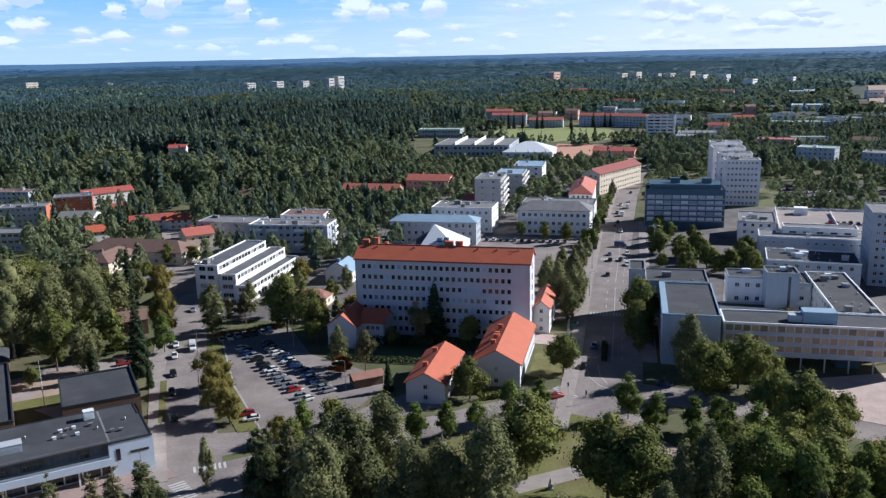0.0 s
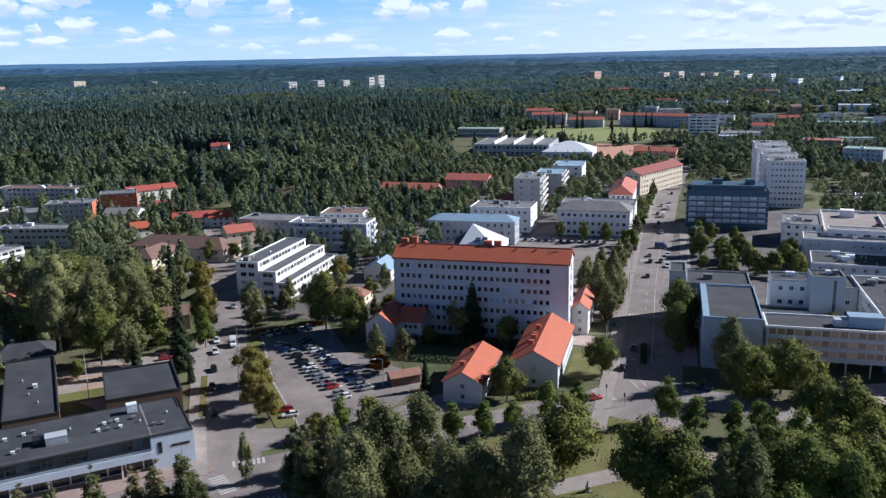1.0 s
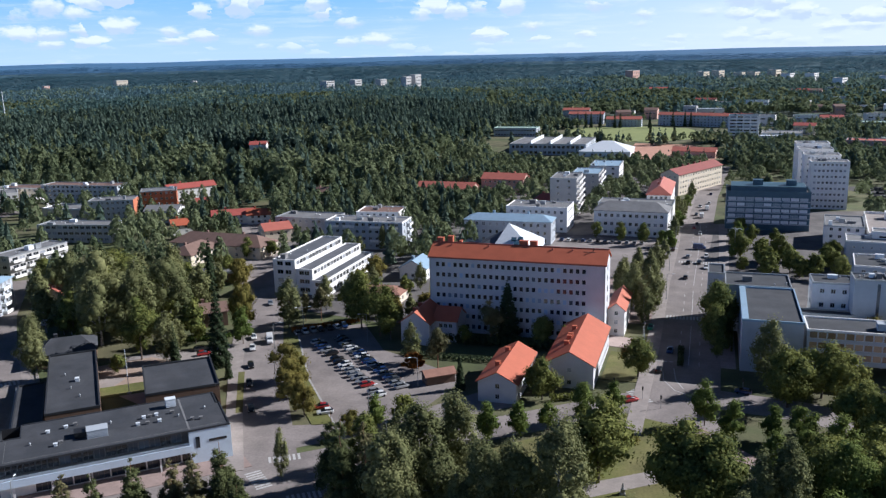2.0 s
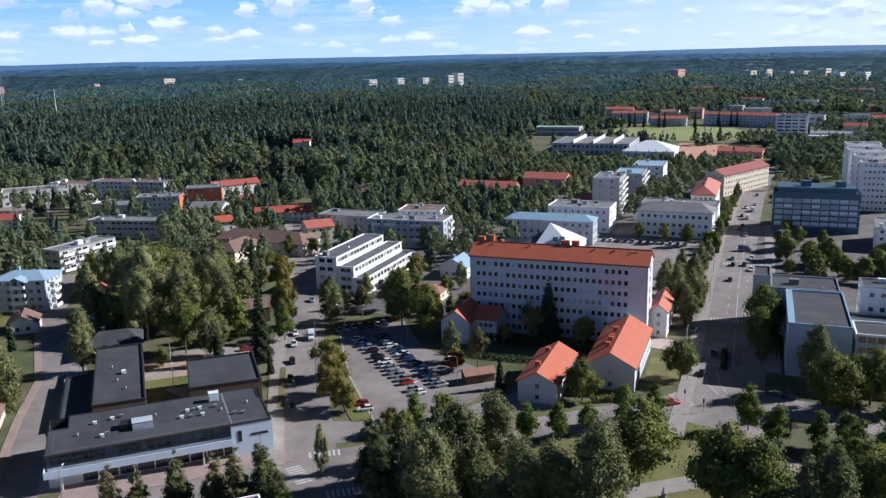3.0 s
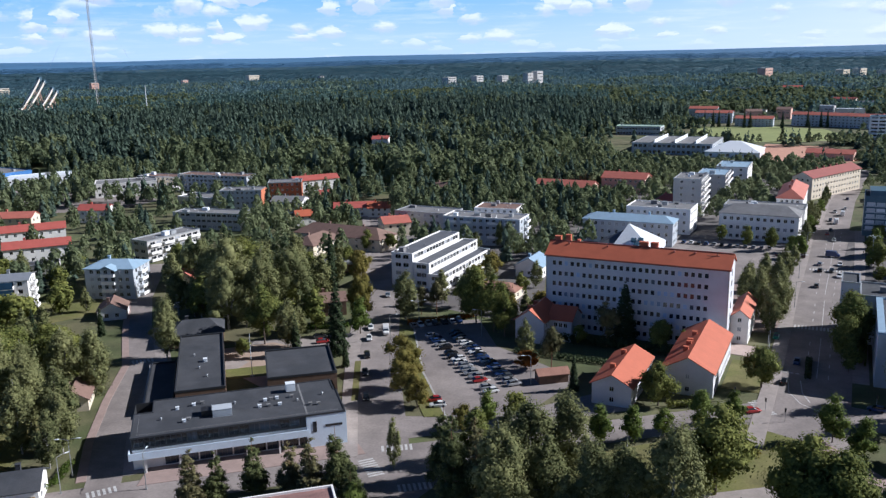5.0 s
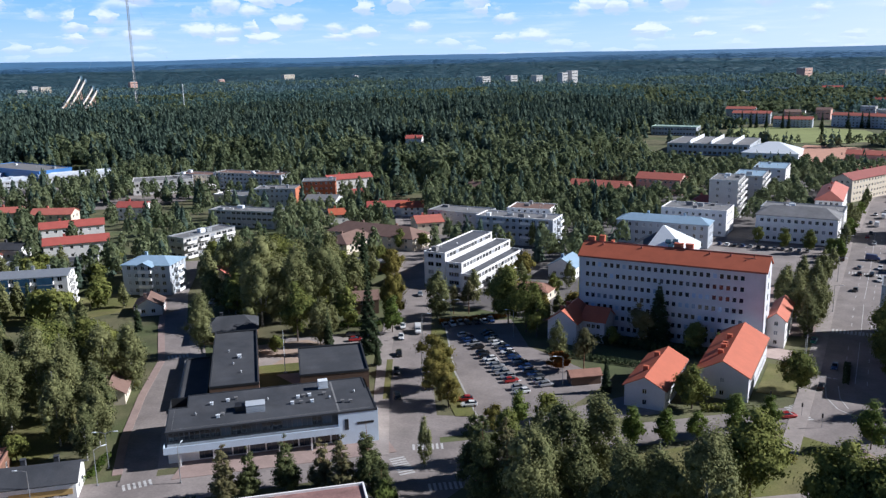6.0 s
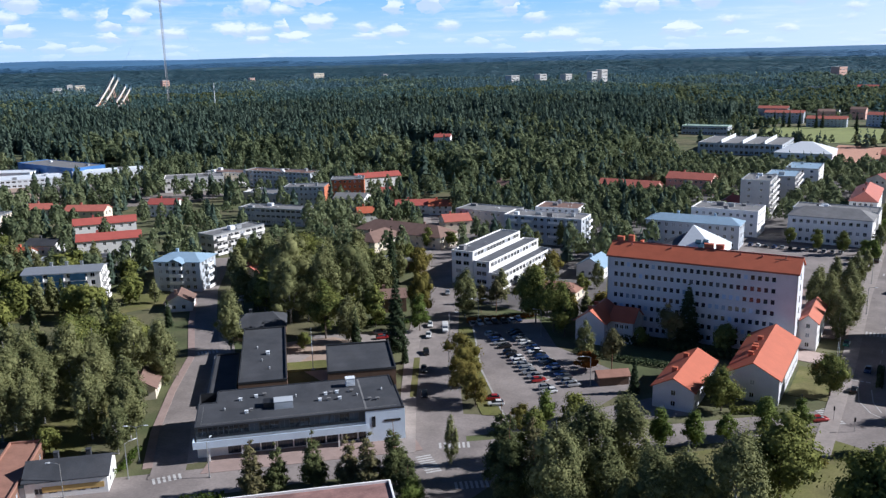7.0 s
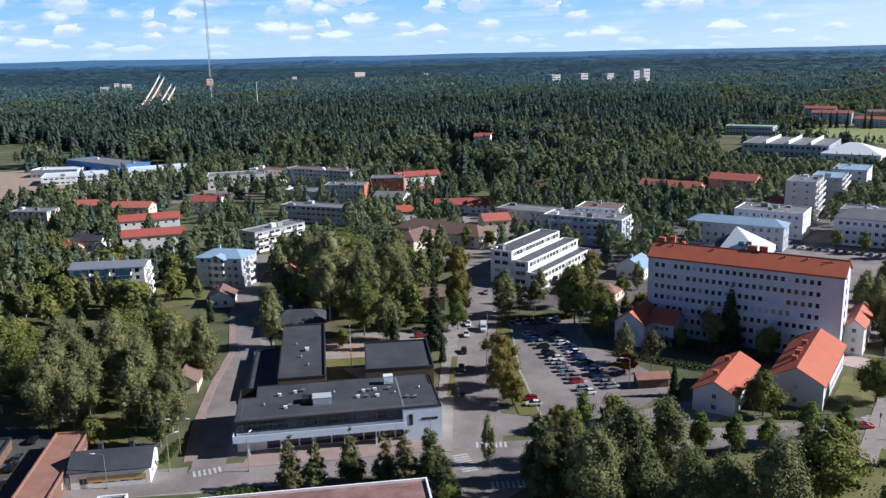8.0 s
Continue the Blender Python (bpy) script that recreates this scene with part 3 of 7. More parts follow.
STREET = [(-53, 162), (-64, 195), (-75, 230), (-83, 260), (-94, 298), (-105, 334), (-122, 390), (-150, 470)]
LANE = [(-101.5, 129), (-107.5, 141), (-117, 157), (-128, 180), (-138, 204), (-157, 233), (-177, 266), (-200, 315)]
FARLANE = [(-60, 330), (10, 318), (60, 306)]
strip("road", AVENUE[:6], 8.5, -8.5, 0.0, 0.03, M_ASPHALT, "wide grey asphalt avenue with worn lane lines", "road")
strip("road", AVENUE[5:], 6.5, -6.0, 0.0, 0.034, M_ASPHALT, "far stretch of the asphalt avenue between trees", "road")
strip("road", CROSS, 5.5, -5.5, 0.0, 0.04, M_ASPHALT, "grey asphalt cross street", "road")
strip("road", EAST, 5.5, -6.5, 0.0, 0.05, M_ASPHALT, "grey asphalt street in tree shade", "road")
strip("road", STREET, 5.5, -6.0, 0.0, 0.045, M_ASPHALT, "asphalt side street dappled by tree shade", "road")
strip("road", LANE, 3.6, -3.6, 0.0, 0.05, M_ASPHALT, "narrow asphalt lane", "road")
strip("pavement", AVENUE[:6], 12.5, 8.5, 0.0, 0.14, M_PAVING, "concrete slab pavement along the avenue", "pavement")
strip("pavement", AVENUE[1:6], -8.5, -12.5, 0.0, 0.14, M_PAVING, "concrete slab pavement along the avenue", "pavement")
strip("pavement", AVENUE[5:], 9.5, 6.5, 0.0, 0.14, M_PAVING, "narrow pavement along the far avenue", "pavement")
strip("pavement", STREET, 9.5, 5.5, 0.0, 0.14, M_PAVING, "pale pavement along the side street", "pavement")
strip("pavement", LANE[1:6], -3.6, -8.0, 0.0, 0.07, M_PAVING, "pale paved margin beside the lane", "pavement")
strip("pavement", LANE[1:], 5.6, 3.6, 0.0, 0.14, M_PINK, "reddish pavement along the lane", "pavement")
slab("plaza", [(-99, 139.5), (-57, 162), (-62, 169), (-101, 147.5)], 0.0, 0.13, M_PINK, "pinkish paved strip before the black-roofed building", "pavement")
slab("plaza", [(80, 206), (90, 186), (112, 172), (160, 165), (170, 230), (126, 212)], 0.0, 0.12, M_PLAZA, "pale pink paved town square", "pavement")
slab("car_park", [(-71, 252), (-50, 261), (-40, 236), (-14, 214), (-25, 190), (-45, 182), (-60, 212)], 0.0, 0.06, M_ASPHALT, "asphalt car park with kerbs", "car park")
slab("car_park", [(195, 540), (215, 480), (262, 470), (270, 530)], 0.0, 0.06, M_TAR, "distant asphalt car park", "car park")
slab("plaza", [(80, 352), (92, 398), (150, 372), (140, 330), (96, 322)], 0.0, 0.1, M_YARD, "grey paved square beside the avenue", "pavement")
slab("plaza", [(30, 262), (34, 318), (52, 314), (44, 262)], 0.0, 0.1, M_PINK, "reddish gravel yard beside the main block", "pavement")
slab("plaza", [(-2, 325), (8, 400), (72, 385), (58, 310)], 0.0, 0.08, M_ASPHALT, "asphalt yard with parked cars", "pavement")
slab("yard", [(-103, 143), (-110, 172), (-122, 197), (-117, 214), (-108, 211), (-112, 176), (-104, 147)], 0.0, 0.09, M_PAVING, "pale paved yard beside the black wing", "yard")
slab("yard", [(-185, 100), (-120, 86), (-128, 112), (-148, 142), (-172, 140)], 0.0, 0.06, M_TAR, "dark asphalt garage court", "yard")
slab("yard", [(72, 262), (150, 240), (185, 245), (235, 385), (205, 455), (140, 455), (98, 400), (84, 345)], 0.0, 0.025, M_YARD, "asphalt yards between the shops", "yard")
slab("yard", [(-100, 292), (-62, 330), (20, 325), (60, 330), (72, 400), (60, 470), (0, 470), (-120, 425), (-112, 340)], 0.0, 0.02, M_YARD, "asphalt yards between the town blocks", "yard")
slab("yard", [(-240, 205), (-195, 228), (-170, 262), (-200, 262), (-238, 232)], 0.0, 0.03, M_LAWN, "lawn before the flats", "lawn")
slab("yard", [(-480, 440), (-430, 385), (-300, 430), (-290, 470), (-400, 520)], 0.0, 0.03, M_ASPHALT, "asphalt yards of the industrial quarter", "yard")
slab("yard", [(-116, 207), (-122, 219), (-108, 228), (-92, 222), (-90, 203), (-94, 192)], 0.0, 0.075, M_GRAVEL, "sandy playground in the courtyard", "yard")
slab("yard", [(-122, 118), (-96, 130), (-60, 152), (-64, 158), (-118, 131), (-130, 121)], 0.0, 0.035, M_PAVING, "paved verge along the cross street", "yard")
slab("yard", [(-113, 214), (-80, 228), (-84, 242), (-120, 226)], 0.0, 0.06, M_PAVING, "pale yard behind the black-roofed building", "yard")
slab("lawn", [(-113.5, 203), (-100.6, 209.6), (-97.2, 202.4), (-109.8, 196)], 0.07, 0.115, M_LAWN, "small mown lawn in the courtyard", "lawn")
slab("yard", [(-58, 182), (-50, 171), (-20, 186), (2, 197), (-8, 206), (-25, 192), (-45, 184)], 0.0, 0.05, M_ASPHALT, "worn asphalt between car park and cross street", "yard")
slab("yard", [(-95, 285), (-45, 262), (-30, 262), (-35, 330), (-62, 330)], 0.0, 0.03, M_YARD, "asphalt yard beside the stepped offices", "yard")
slab("yard", [(0, 470), (70, 470), (104, 520), (100, 580), (60, 600), (-20, 560)], 0.0, 0.02, M_YARD, "asphalt yards between the far blocks", "yard")
slab("yard", [(-72, 147), (-44, 138), (-36, 158), (-48, 166), (-66, 160)], 0.0, 0.028, M_ASPHALT, "asphalt apron of the street corner", "yard")
slab("lawn", [(-10, 170), (26, 192), (36, 186), (44, 160), (40, 120), (-34, 100), (-38, 152)], 0.0, 0.05, M_LAWN, "park lawn under big trees", "lawn")
slab("lawn", [(-69.6, 189), (-68.0, 189.6), (-76.2, 217), (-77.8, 216.4)], 0.0, 0.17, M_LAWN, "narrow green strip in the street", "lawn")
slab("lawn", [(-73, 246), (-69, 248), (-57, 212), (-44, 184), (-49, 183), (-62, 210)], 0.0, 0.14, M_LAWN, "planted strip between street and car park", "lawn")
slab("kerb", [(-69.0, 248), (-68.5, 248.2), (-56.5, 212.2), (-43.6, 184.2), (-44, 183.9), (-57.0, 212)], 0.0, 0.17, M_KERB, "pale granite kerb of the car park", "kerb")
slab("lawn", [(22, 214), (27, 236), (36, 234), (31, 212)], 0.0, 0.12, M_LAWN, "sunlit lawn beside the orange-roofed annex", "lawn")
slab("lawn", [(-185, 141), (-130, 136), (-142, 185), (-210, 190)], 0.0, 0.05, M_LAWN, "lawn under tall birches", "lawn")
slab("field", [(55, 850), (130, 820), (200, 860), (190, 960), (140, 1000), (55, 995)], 0.0, 0.1, M_TURF, "green sports field", "field")
slab("field", [(90, 715), (122, 650), (170, 700), (160, 790), (112, 812)], 0.0, 0.1, M_CLAY, "reddish clay sports court", "field")
slab("field", [(-760, 620), (-660, 470), (-470, 370), (-405, 432), (-445, 478), (-530, 520), (-600, 640), (-650, 700)], 0.0, 0.12, M_GRAVEL, "brownish gravel rail yard", "yard")
slab("path", [(10, 156), (29, 164), (34, 172), (38, 170), (32, 160), (14, 152)], 0.05, 0.08, M_PAVING, "pale gravel park path", "path")
slab("path", [(36, 184), (47, 166), (58, 150), (62, 153), (51, 169), (41, 187)], 0.05, 0.09, M_PINK, "pinkish footpath through the park", "path")


slab("forecourt", [(25.5, 241), (33.5, 238), (35.0, 247), (27.5, 251)], 0.0, 0.16, M_PLAZA, "pale concrete forecourt beside the annex", "pavement")


def crossing(at, yaw, stripes, length=3.2):
    root = thing("zebra_crossing", "white painted zebra crossing on the asphalt", "road marking", (*at, 0.012), yaw)
    for k in range(stripes):
        part("stripe", boxes((k * 1.05, k * 1.05 + 0.55, 0, length, 0.045, 0.062)), M_LINE, root)


crossing((27.6, 205.6), -68, 8)
crossing((-53.8, 163.6), 19, 7, 2.8)
crossing((-57.6, 158.4), -54, 8, 3.4)
crossing((-106.0, 133.0), 41, 6, 2.6)
crossing((-140.5, 203.0), 38, 6)
crossing((-45.2, 147.2), 23, 7, 3.0)
crossing((48.2, 267.7), -12, 15, 3.5)
crossing((66.0, 343.0), -13, 15, 3.5)
for off in (-2.8, 0.0, 2.8):
    line = offset_line(AVENUE[1:6], off)
    for (x0, y0), (x1, y1) in zip(line, line[1:]):
        d = math.hypot(x1 - x0, y1 - y0)
        for k in range(int(d // 9)):
            f0, f1 = k * 9 / d, (k * 9 + (8.2 if off == 0 else 3.0)) / d
            seg = [(x0 + (x1 - x0) * f0, y0 + (y1 - y0) * f0), (x0 + (x1 - x0) * f1, y0 + (y1 - y0) * f1)]
            strip("lane_line", seg, 0.09, -0.09, 0.03, 0.044, M_LINE, "thin white lane line", "road marking", keep=False)

for pts in ([(36.0, 222.0), (34.6, 214.0), (31.6, 208.5), (28.8, 206.6)], [(39.5, 222.0), (38.4, 214.0), (40.0, 207.0), (44.0, 202.5)], [(42.6, 222.5), (41.6, 214.0), (42.4, 208.0)]):
    strip("lane_line", pts, 0.11, -0.11, 0.03, 0.06, M_LINE, "curved white lane line at the junction", "road marking", keep=False)
for k in range(5):
    strip("stop_line", [(36.2 + 1.5 * k, 229.4 - 0.4 * k), (37.2 + 1.5 * k, 229.1 - 0.4 * k)], 0.22, -0.22, 0.03, 0.06, M_LINE, "broken white stop line", "road marking", keep=False)

# ---------------------------------------------------------------- the main block with its orange roof and annexes
GRID = -12.8
main_corner = (-27.4, 255.0)
main = thing("office_block", "seven-storey grey plaster block with an orange sheet roof", "building", main_corner, GRID)
FOOTPRINTS.append((*main_corner, GRID, 54.5, 11.5))
front_holes = []
for f in range(7):
    for i in range(25):
        x = 2.0 + i * 1.9
        front_holes.append((x, x + 1.2, 1.3 + f * 3.28, 2.8 + f * 3.28))
end_holes = [(4.6, 6.6, 1.2 + f * 3.28, 3.4 + f * 3.28) for f in range(7)]
walls(main, 54.5, 11.5, 24.2, 7, M_GREYPLASTER, 0, 0, (1, 1), gable="x", rise=3.2, special={"F": front_holes, "R": end_holes}, bars=0, glass_m=M_GLASSPALE)
pitched_roof(main, 54.5, 11.5, 24.2, 3.2, "x", M_ORANGEROOF, over=0.45)
part("end_cladding", boxes((-0.08, -0.01, 0.0, 11.5, 0.0, 23.7)), M_MAROON, main, "dark red brick cladding of the end wall")
part("cornice", boxes((-0.3, 54.8, -0.3, 0.0, 23.75, 24.15)), M_WHITEPLASTER, main, "pale cornice under the eaves")
for x, sx, hh in ((0.6, 2.0, 1.6), (4.2, 1.6, 2.2), (8.0, 0.7, 0.9), (27.2, 2.6, 1.7), (30.6, 2.2, 1.7)):
    chimney(main, x, 6.4, 27.0, sx, 1.4, hh)
part("gutter", boxes((-0.45, 54.95, -0.62, -0.44, 23.75, 23.98)), M_MAROON, main, "dark red eaves gutter")
part("ridge_cap", boxes((-0.4, 54.9, 5.6, 5.9, 27.55, 27.72)), M_MAROON, main, "dark red ridge cap")
part("snow_rail", boxes((12.0, 53.0, 7.0, 7.06, 27.0, 27.35)), M_MAROON, main)
for x in (6.0, 18.0, 38.0, 44.0):
    vent(main, x, 4.6, 26.6, 0.3, 0.9, M_MAROON)
hatch = part("roof_ladder", boxes((47.5, 51.0, 4.2, 4.3, 26.7, 26.85), (48.2, 48.3, 3.2, 4.3, 26.2, 26.4), (50.2, 50.4, 4.6, 4.8, 26.8, 28.0)), M_BROWNROOF, main)
part("downpipe", boxes((0.1, 0.25, -0.15, 0.0, 0.0, 23.8)), M_METAL, main)
part("downpipe", boxes((54.2, 54.35, -0.15, 0.0, 0.0, 23.8)), M_METAL, main)


def annex(name, label, right_corner, w, d, h, rise, chimneys, ns, nf=0, yaw=GRID, wall_m=None):
    a = radians(yaw)
    corner = (right_corner[0] - w * math.cos(a), right_corner[1] - w * math.sin(a))
    root = building(name, label, corner, yaw, w, d, h, max(1, round(h / 3.3)), wall_m or M_GREYPLASTER, M_ORANGEROOF, nf, ns, (1.1, 1.3), "gable", rise, "y",
                    faces="FR", units=0, group="orange-roofed annexes")
    for f in chimneys:
        chimney(root, w * 0.30, d * f, h + rise * 0.62, 1.2, 0.9, 1.4)
    part("gutter", boxes((w + 0.45, w + 0.6, -0.4, d + 0.4, h - 0.5, h - 0.36)), M_BROWNROOF, root)
    return root


annex("annex", "low wing with a steep orange roof and plastered gable", (19.3, 206.4), 12.6, 33.0, 6.6, 3.4, (0.22, 0.36, 0.42, 0.62), 12, 1)
annex("annex", "small wing with an orange roof beside dark trees", (-0.4, 196.6), 9.9, 23.5, 5.5, 2.6, (0.25, 0.72), 8, 1)
annex("annex", "side wing with an orange roof at the block's end", (-26.4, 239.7), 9.0, 17.0, 7.0, 3.2, (0.2, 0.5), 5, 1)
lk = building("annex_link", "short orange-roofed link between wing and block", local((-26.4, 239.7), GRID, 0.02, 5.0), GRID, 7.0, 9.0, 6.8, 2, M_GREYPLASTER, M_ORANGEROOF, 3, 0, (1.1, 1.3), "gable", 3.0, "x", faces="F", units=0, group="orange-roofed annexes")
annex("annex", "cream rear wing with an orange roof", (32.4, 249.5), 5.0, 20.0, 8.4, 2.0, (), 7, 1, wall_m=M_WHITEPLASTER)

# ---------------------------------------------------------------- the black-roofed building by the street corner
BK = 29.0
bk_corner = (-102.8, 144.4)
bk = thing("shop_building", "low building with a black felt roof and white fascia", "building", bk_corner, BK)
FOOTPRINTS.append((*bk_corner, BK, 45.6, 19.5))
walls(bk, 45.6, 18.0, 4.6, 1, M_WHITEPLASTER, 0, 0, (1, 1), at=(0, 1.5), special={"F": [(6.5 + 3.6 * k, 9.8 + 3.6 * k, 0.3, 3.4) for k in range(10)]}, glass_m=M_GLASSDARK, frame_m=M_DARKFRAME, bars=2)
walls(bk, 45.6, 18.2, 3.2, 1, M_DARKTRIM, 0, 0, (1, 1), at=(0, 1.2), z=4.6, special={"F": [(0.4 + 2.2 * k, 2.5 + 2.2 * k, 0.5, 2.5) for k in range(16)]}, glass_m=M_GLASSDARK, frame_m=M_DARKFRAME, bars=1, name="upper_wall")
part("canopy", boxes((-0.6, 37.0, -1.2, 1.2, 3.5, 3.7), (-0.6, 37.0, -1.3, -1.1, 3.4, 5.0), (-0.6, -0.4, -1.1, 1.2, 3.4, 5.0)), M_SHADEWHITE, bk, "white fascia band of the canopy")
part("end_wall", boxes((36.9, 45.8, 0.0, 1.3, 0.0, 7.8)), M_SHADEWHITE, bk, "white plastered corner wall")
put_window(bk, Vector((0, 0, 0)), Vector((1, 0, 0)), Vector((0, -1, 0)), 38.2, 3.6, 0.9, 2.6, 0, M_DARKFRAME, M_GLASSDARK, 0.06 - 0.13)
put_window(bk, Vector((0, 0, 0)), Vector((1, 0, 0)), Vector((0, -1, 0)), 41.0, 4.6, 3.8, 0.6, 2, M_DARKFRAME, M_GLASSDARK, 0.06 - 0.13)
for x in (2.5, 9.5, 16.5, 23.5, 30.5):
    part("column", boxes((x, x + 0.35, -0.9, -0.55, 0.0, 3.5)), M_WHITEPLASTER, bk)
bm = bmesh.new()
quad(bm, [(0.1, 0.1, 7.85), (45.5, 0.1, 7.85), (45.5, 13.0, 7.85), (0.1, 13.0, 7.85)])
quad(bm, [(4.1, 13.0, 7.85), (45.0, 13.0, 7.85), (45.0, 19.7, 7.85), (4.1, 19.7, 7.85)])
part("roof", bm, M_FELT, bk)
part("coping", boxes((-0.1, 45.7, -0.1, 0.2, 7.6, 8.0), (-0.1, 0.2, 0.2, 12.8, 7.6, 8.0), (-0.1, 4.2, 12.8, 13.1, 7.6, 8.0), (3.9, 4.2, 13.1, 19.6, 7.6, 8.0),
                     (3.9, 45.2, 19.6, 19.9, 7.6, 8.0), (45.4, 45.7, 0.2, 13.0, 7.6, 8.0), (44.9, 45.2, 13.0, 19.6, 7.6, 8.0)), M_DARKTRIM, bk)
for y in (1.2, 1.5):
    part("roof_seam", boxes((1.4, 44.2, y, y + 0.06, 7.85, 7.88)), M_GREYROOF, bk)
part("roof_seam", boxes((1.2, 1.26, 1.3, 12.0, 7.85, 7.88)), M_GREYROOF, bk)
part("roof_seam", boxes((37.0, 37.4, 0.6, 19.0, 7.85, 7.89)), M_GREYROOF, bk)
roof_unit(bk, 17.0, 5.6, 7.8, 4.2, 3.0, 1.7, M_BLUEGREY, label="pale blue roof plant room")
roof_unit(bk, 14.6, 7.0, 7.8, 2.4, 2.6, 1.2, M_BLACK)
roof_unit(bk, 34.0, 14.5, 8.1, 2.2, 1.8, 1.8, M_WHITESHEET, label="white air handling unit")
for x, y in ((28.5, 11.0), (29.8, 11.2), (31.2, 11.4), (34.6, 11.2), (27.0, 7.8), (29.0, 7.6), (31.5, 7.6), (10.5, 5.0), (11.5, 5.8), (9.0, 12.6), (38.2, 5.4), (40.0, 5.0), (14.5, 14.2), (12.6, 13.6)):
    roof_unit(bk, x, y, 7.8, 0.75, 0.6, 0.6, M_GREYROOF if (x * 10) % 3 else M_WHITESHEET)
for x, y in ((20.0, 9.0), (22.0, 12.0), (6.0, 8.0), (36.0, 9.0), (42.0, 11.0)):
    vent(bk, x, y, 7.8)

wing = building("shop_wing", "long low wing with a black felt roof", (-108.7, 172.3), 28.0, 12.0, 43.5, 6.6, 1, M_TIMBER, M_FELT, 3, 10, (2.2, 2.2), edge_m=M_DARKTRIM, units=0, faces="FRL")
roof_unit(wing, 6.6, 20.0, 6.25, 1.0, 1.2, 0.8, M_WHITESHEET)
for x, y in ((5.6, 15.5), (4.2, 26.0), (7.6, 9.0)):
    vent(wing, x, y, 6.25)
# the dark timber walls stand in for the shaded recess under the roof
wing2 = building("shop_wing", "low rear wing with a rounded black felt roof", (-89.4, 183.2), 26.0, 17.4, 21.0, 7.2, 1, M_TIMBER, M_FELT, 3, 4, (2.0, 2.0), edge_m=M_DARKTRIM, units=0)
building("shed_hall", "low dark hipped-roof hall behind the black wing", (-137, 217), 27, 16, 13, 4.0, 1, M_TIMBER, M_FELT, 4, 3, roof="hip", rise=2.6, hip=4.0, units=1)
# added low dark roof, standing in for the shade along the wing
building("carport", "dark flat carport beside the black wing", local((-108.7, 172.3), 28.0, -7.6, 3.0), 28.0, 6.6, 30.0, 3.0, 1, M_TIMBER, M_FELT, 0, 0, edge_m=M_DARKTRIM, units=0)
fence = thing("yard_wall", "low dark boundary wall along the lane", "wall", (-117.0, 170.0), 28.0)
part("wall", boxes((0.0, 0.25, 0.0, 34.0, 0.0, 1.5)), M_DARKTRIM, fence)
part("coping", boxes((-0.06, 0.31, -0.06, 34.06, 1.5, 1.58)), M_CONCRETE, fence)

# ---------------------------------------------------------------- small houses by the lane
HOUSES = "houses by the lane"
nh = building("house", "white and yellow bungalow with a dark gable roof", (-126.9, 120.9), 28.1, 15.7, 9.0, 3.9, 1, M_WHITEPLASTER, M_FELT, 5, 2, (1.7, 1.3), "gable", 2.3, units=2, group=HOUSES)
part("cladding", boxes((3.2, 15.0, -0.06, -0.01, 1.3, 2.5)), M_YELLOW, nh, "mustard yellow cladding band")
building("extension", "low dark flat-roofed extension of the bungalow", (-129.6, 119.6), 28.1, 2.8, 7.0, 3.2, 1, M_BLUEGREY, M_FELT, 2, 1, edge_m=M_DARKCLAD, units=0, group=HOUSES)
building("row_garage", "long garage row with a terracotta felt roof", (-120.6, 92.0), 28.3, 7.0, 48.7, 3.9, 1, M_BROWNBRICK, M_TERRA, 2, 8, edge_m=M_TERRA, units=0)
building("carport", "dark flat carport with a pale edge", (-146.0, 104.0), 30.8, 7.5, 28.0, 2.8, 1, M_TIMBER, M_FELT, 0, 0, edge_m=M_DARKTRIM, units=0)
building("flat_building", "flat-roofed building with a weathered dusty red roof", (-85.5, 102.0), 28.1, 43.0, 15.0, 7.0, 2, M_WHITEPLASTER, M_DUSTROOF, 12, 4, edge_m=M_WHITEPLASTER, units=0)
building("kiosk", "small kiosk with a dark flat roof and white edge", (-112.5, 110.5), 28.1, 5.5, 6.5, 3.0, 1, M_WHITEPLASTER, M_FELT, 1, 1, edge_m=M_WHITEPLASTER, units=0)
building("house", "cream cottage with a brown tiled roof beside the lane", (-139.5, 168.5), 27.0, 7.5, 9.5, 3.2, 1, M_CREAM, M_BROWNROOF, 2, 3, roof="gable", rise=2.4, ridge="y", units=1, group=HOUSES)
building("house", "white cottage with a brown roof under birches", (-176, 238), 27.0, 9.0, 10.0, 3.4, 1, M_WHITEPLASTER, M_BROWNROOF, 2, 3, roof="gable", rise=2.6, ridge="y", units=1, group=HOUSES)
building("house", "small house with a dark flat roof and blue shutters", (-159, 257), 20.0, 11.0, 7.5, 3.4, 1, M_BLUEGREY, M_GREYROOF, 3, 2, units=1, group=HOUSES)
building("house", "cottage with a steep pinkish roof among trees", (-169, 276), 20.0, 8.0, 9.0, 4.0, 1, M_CREAM, M_PINKROOF, 2, 3, roof="gable", rise=3.2, ridge="y", units=1, group=HOUSES)
building("house", "brown timber house hidden behind a spruce", (-105, 254), 25.0, 11.0, 9.0, 5.0, 2, M_TIMBER, M_BROWNROOF, 3, 2, roof="gable", rise=2.0, units=1, group=HOUSES)
building("house", "white house at the edge of the birches", (-252, 205), 27.0, 9.0, 8.0, 3.6, 1, M_WHITEPLASTER, M_FELT, 2, 2, roof="gable", rise=2.4, units=1, group=HOUSES)
building("house", "white house with a blue-grey sheet roof", (-46, 318), GRID, 11.0, 12.0, 4.5, 1, M_WHITEPLASTER, M_BLUEROOF, 3, 3, roof="gable", rise=3.0, ridge="y", units=1, group=HOUSES)
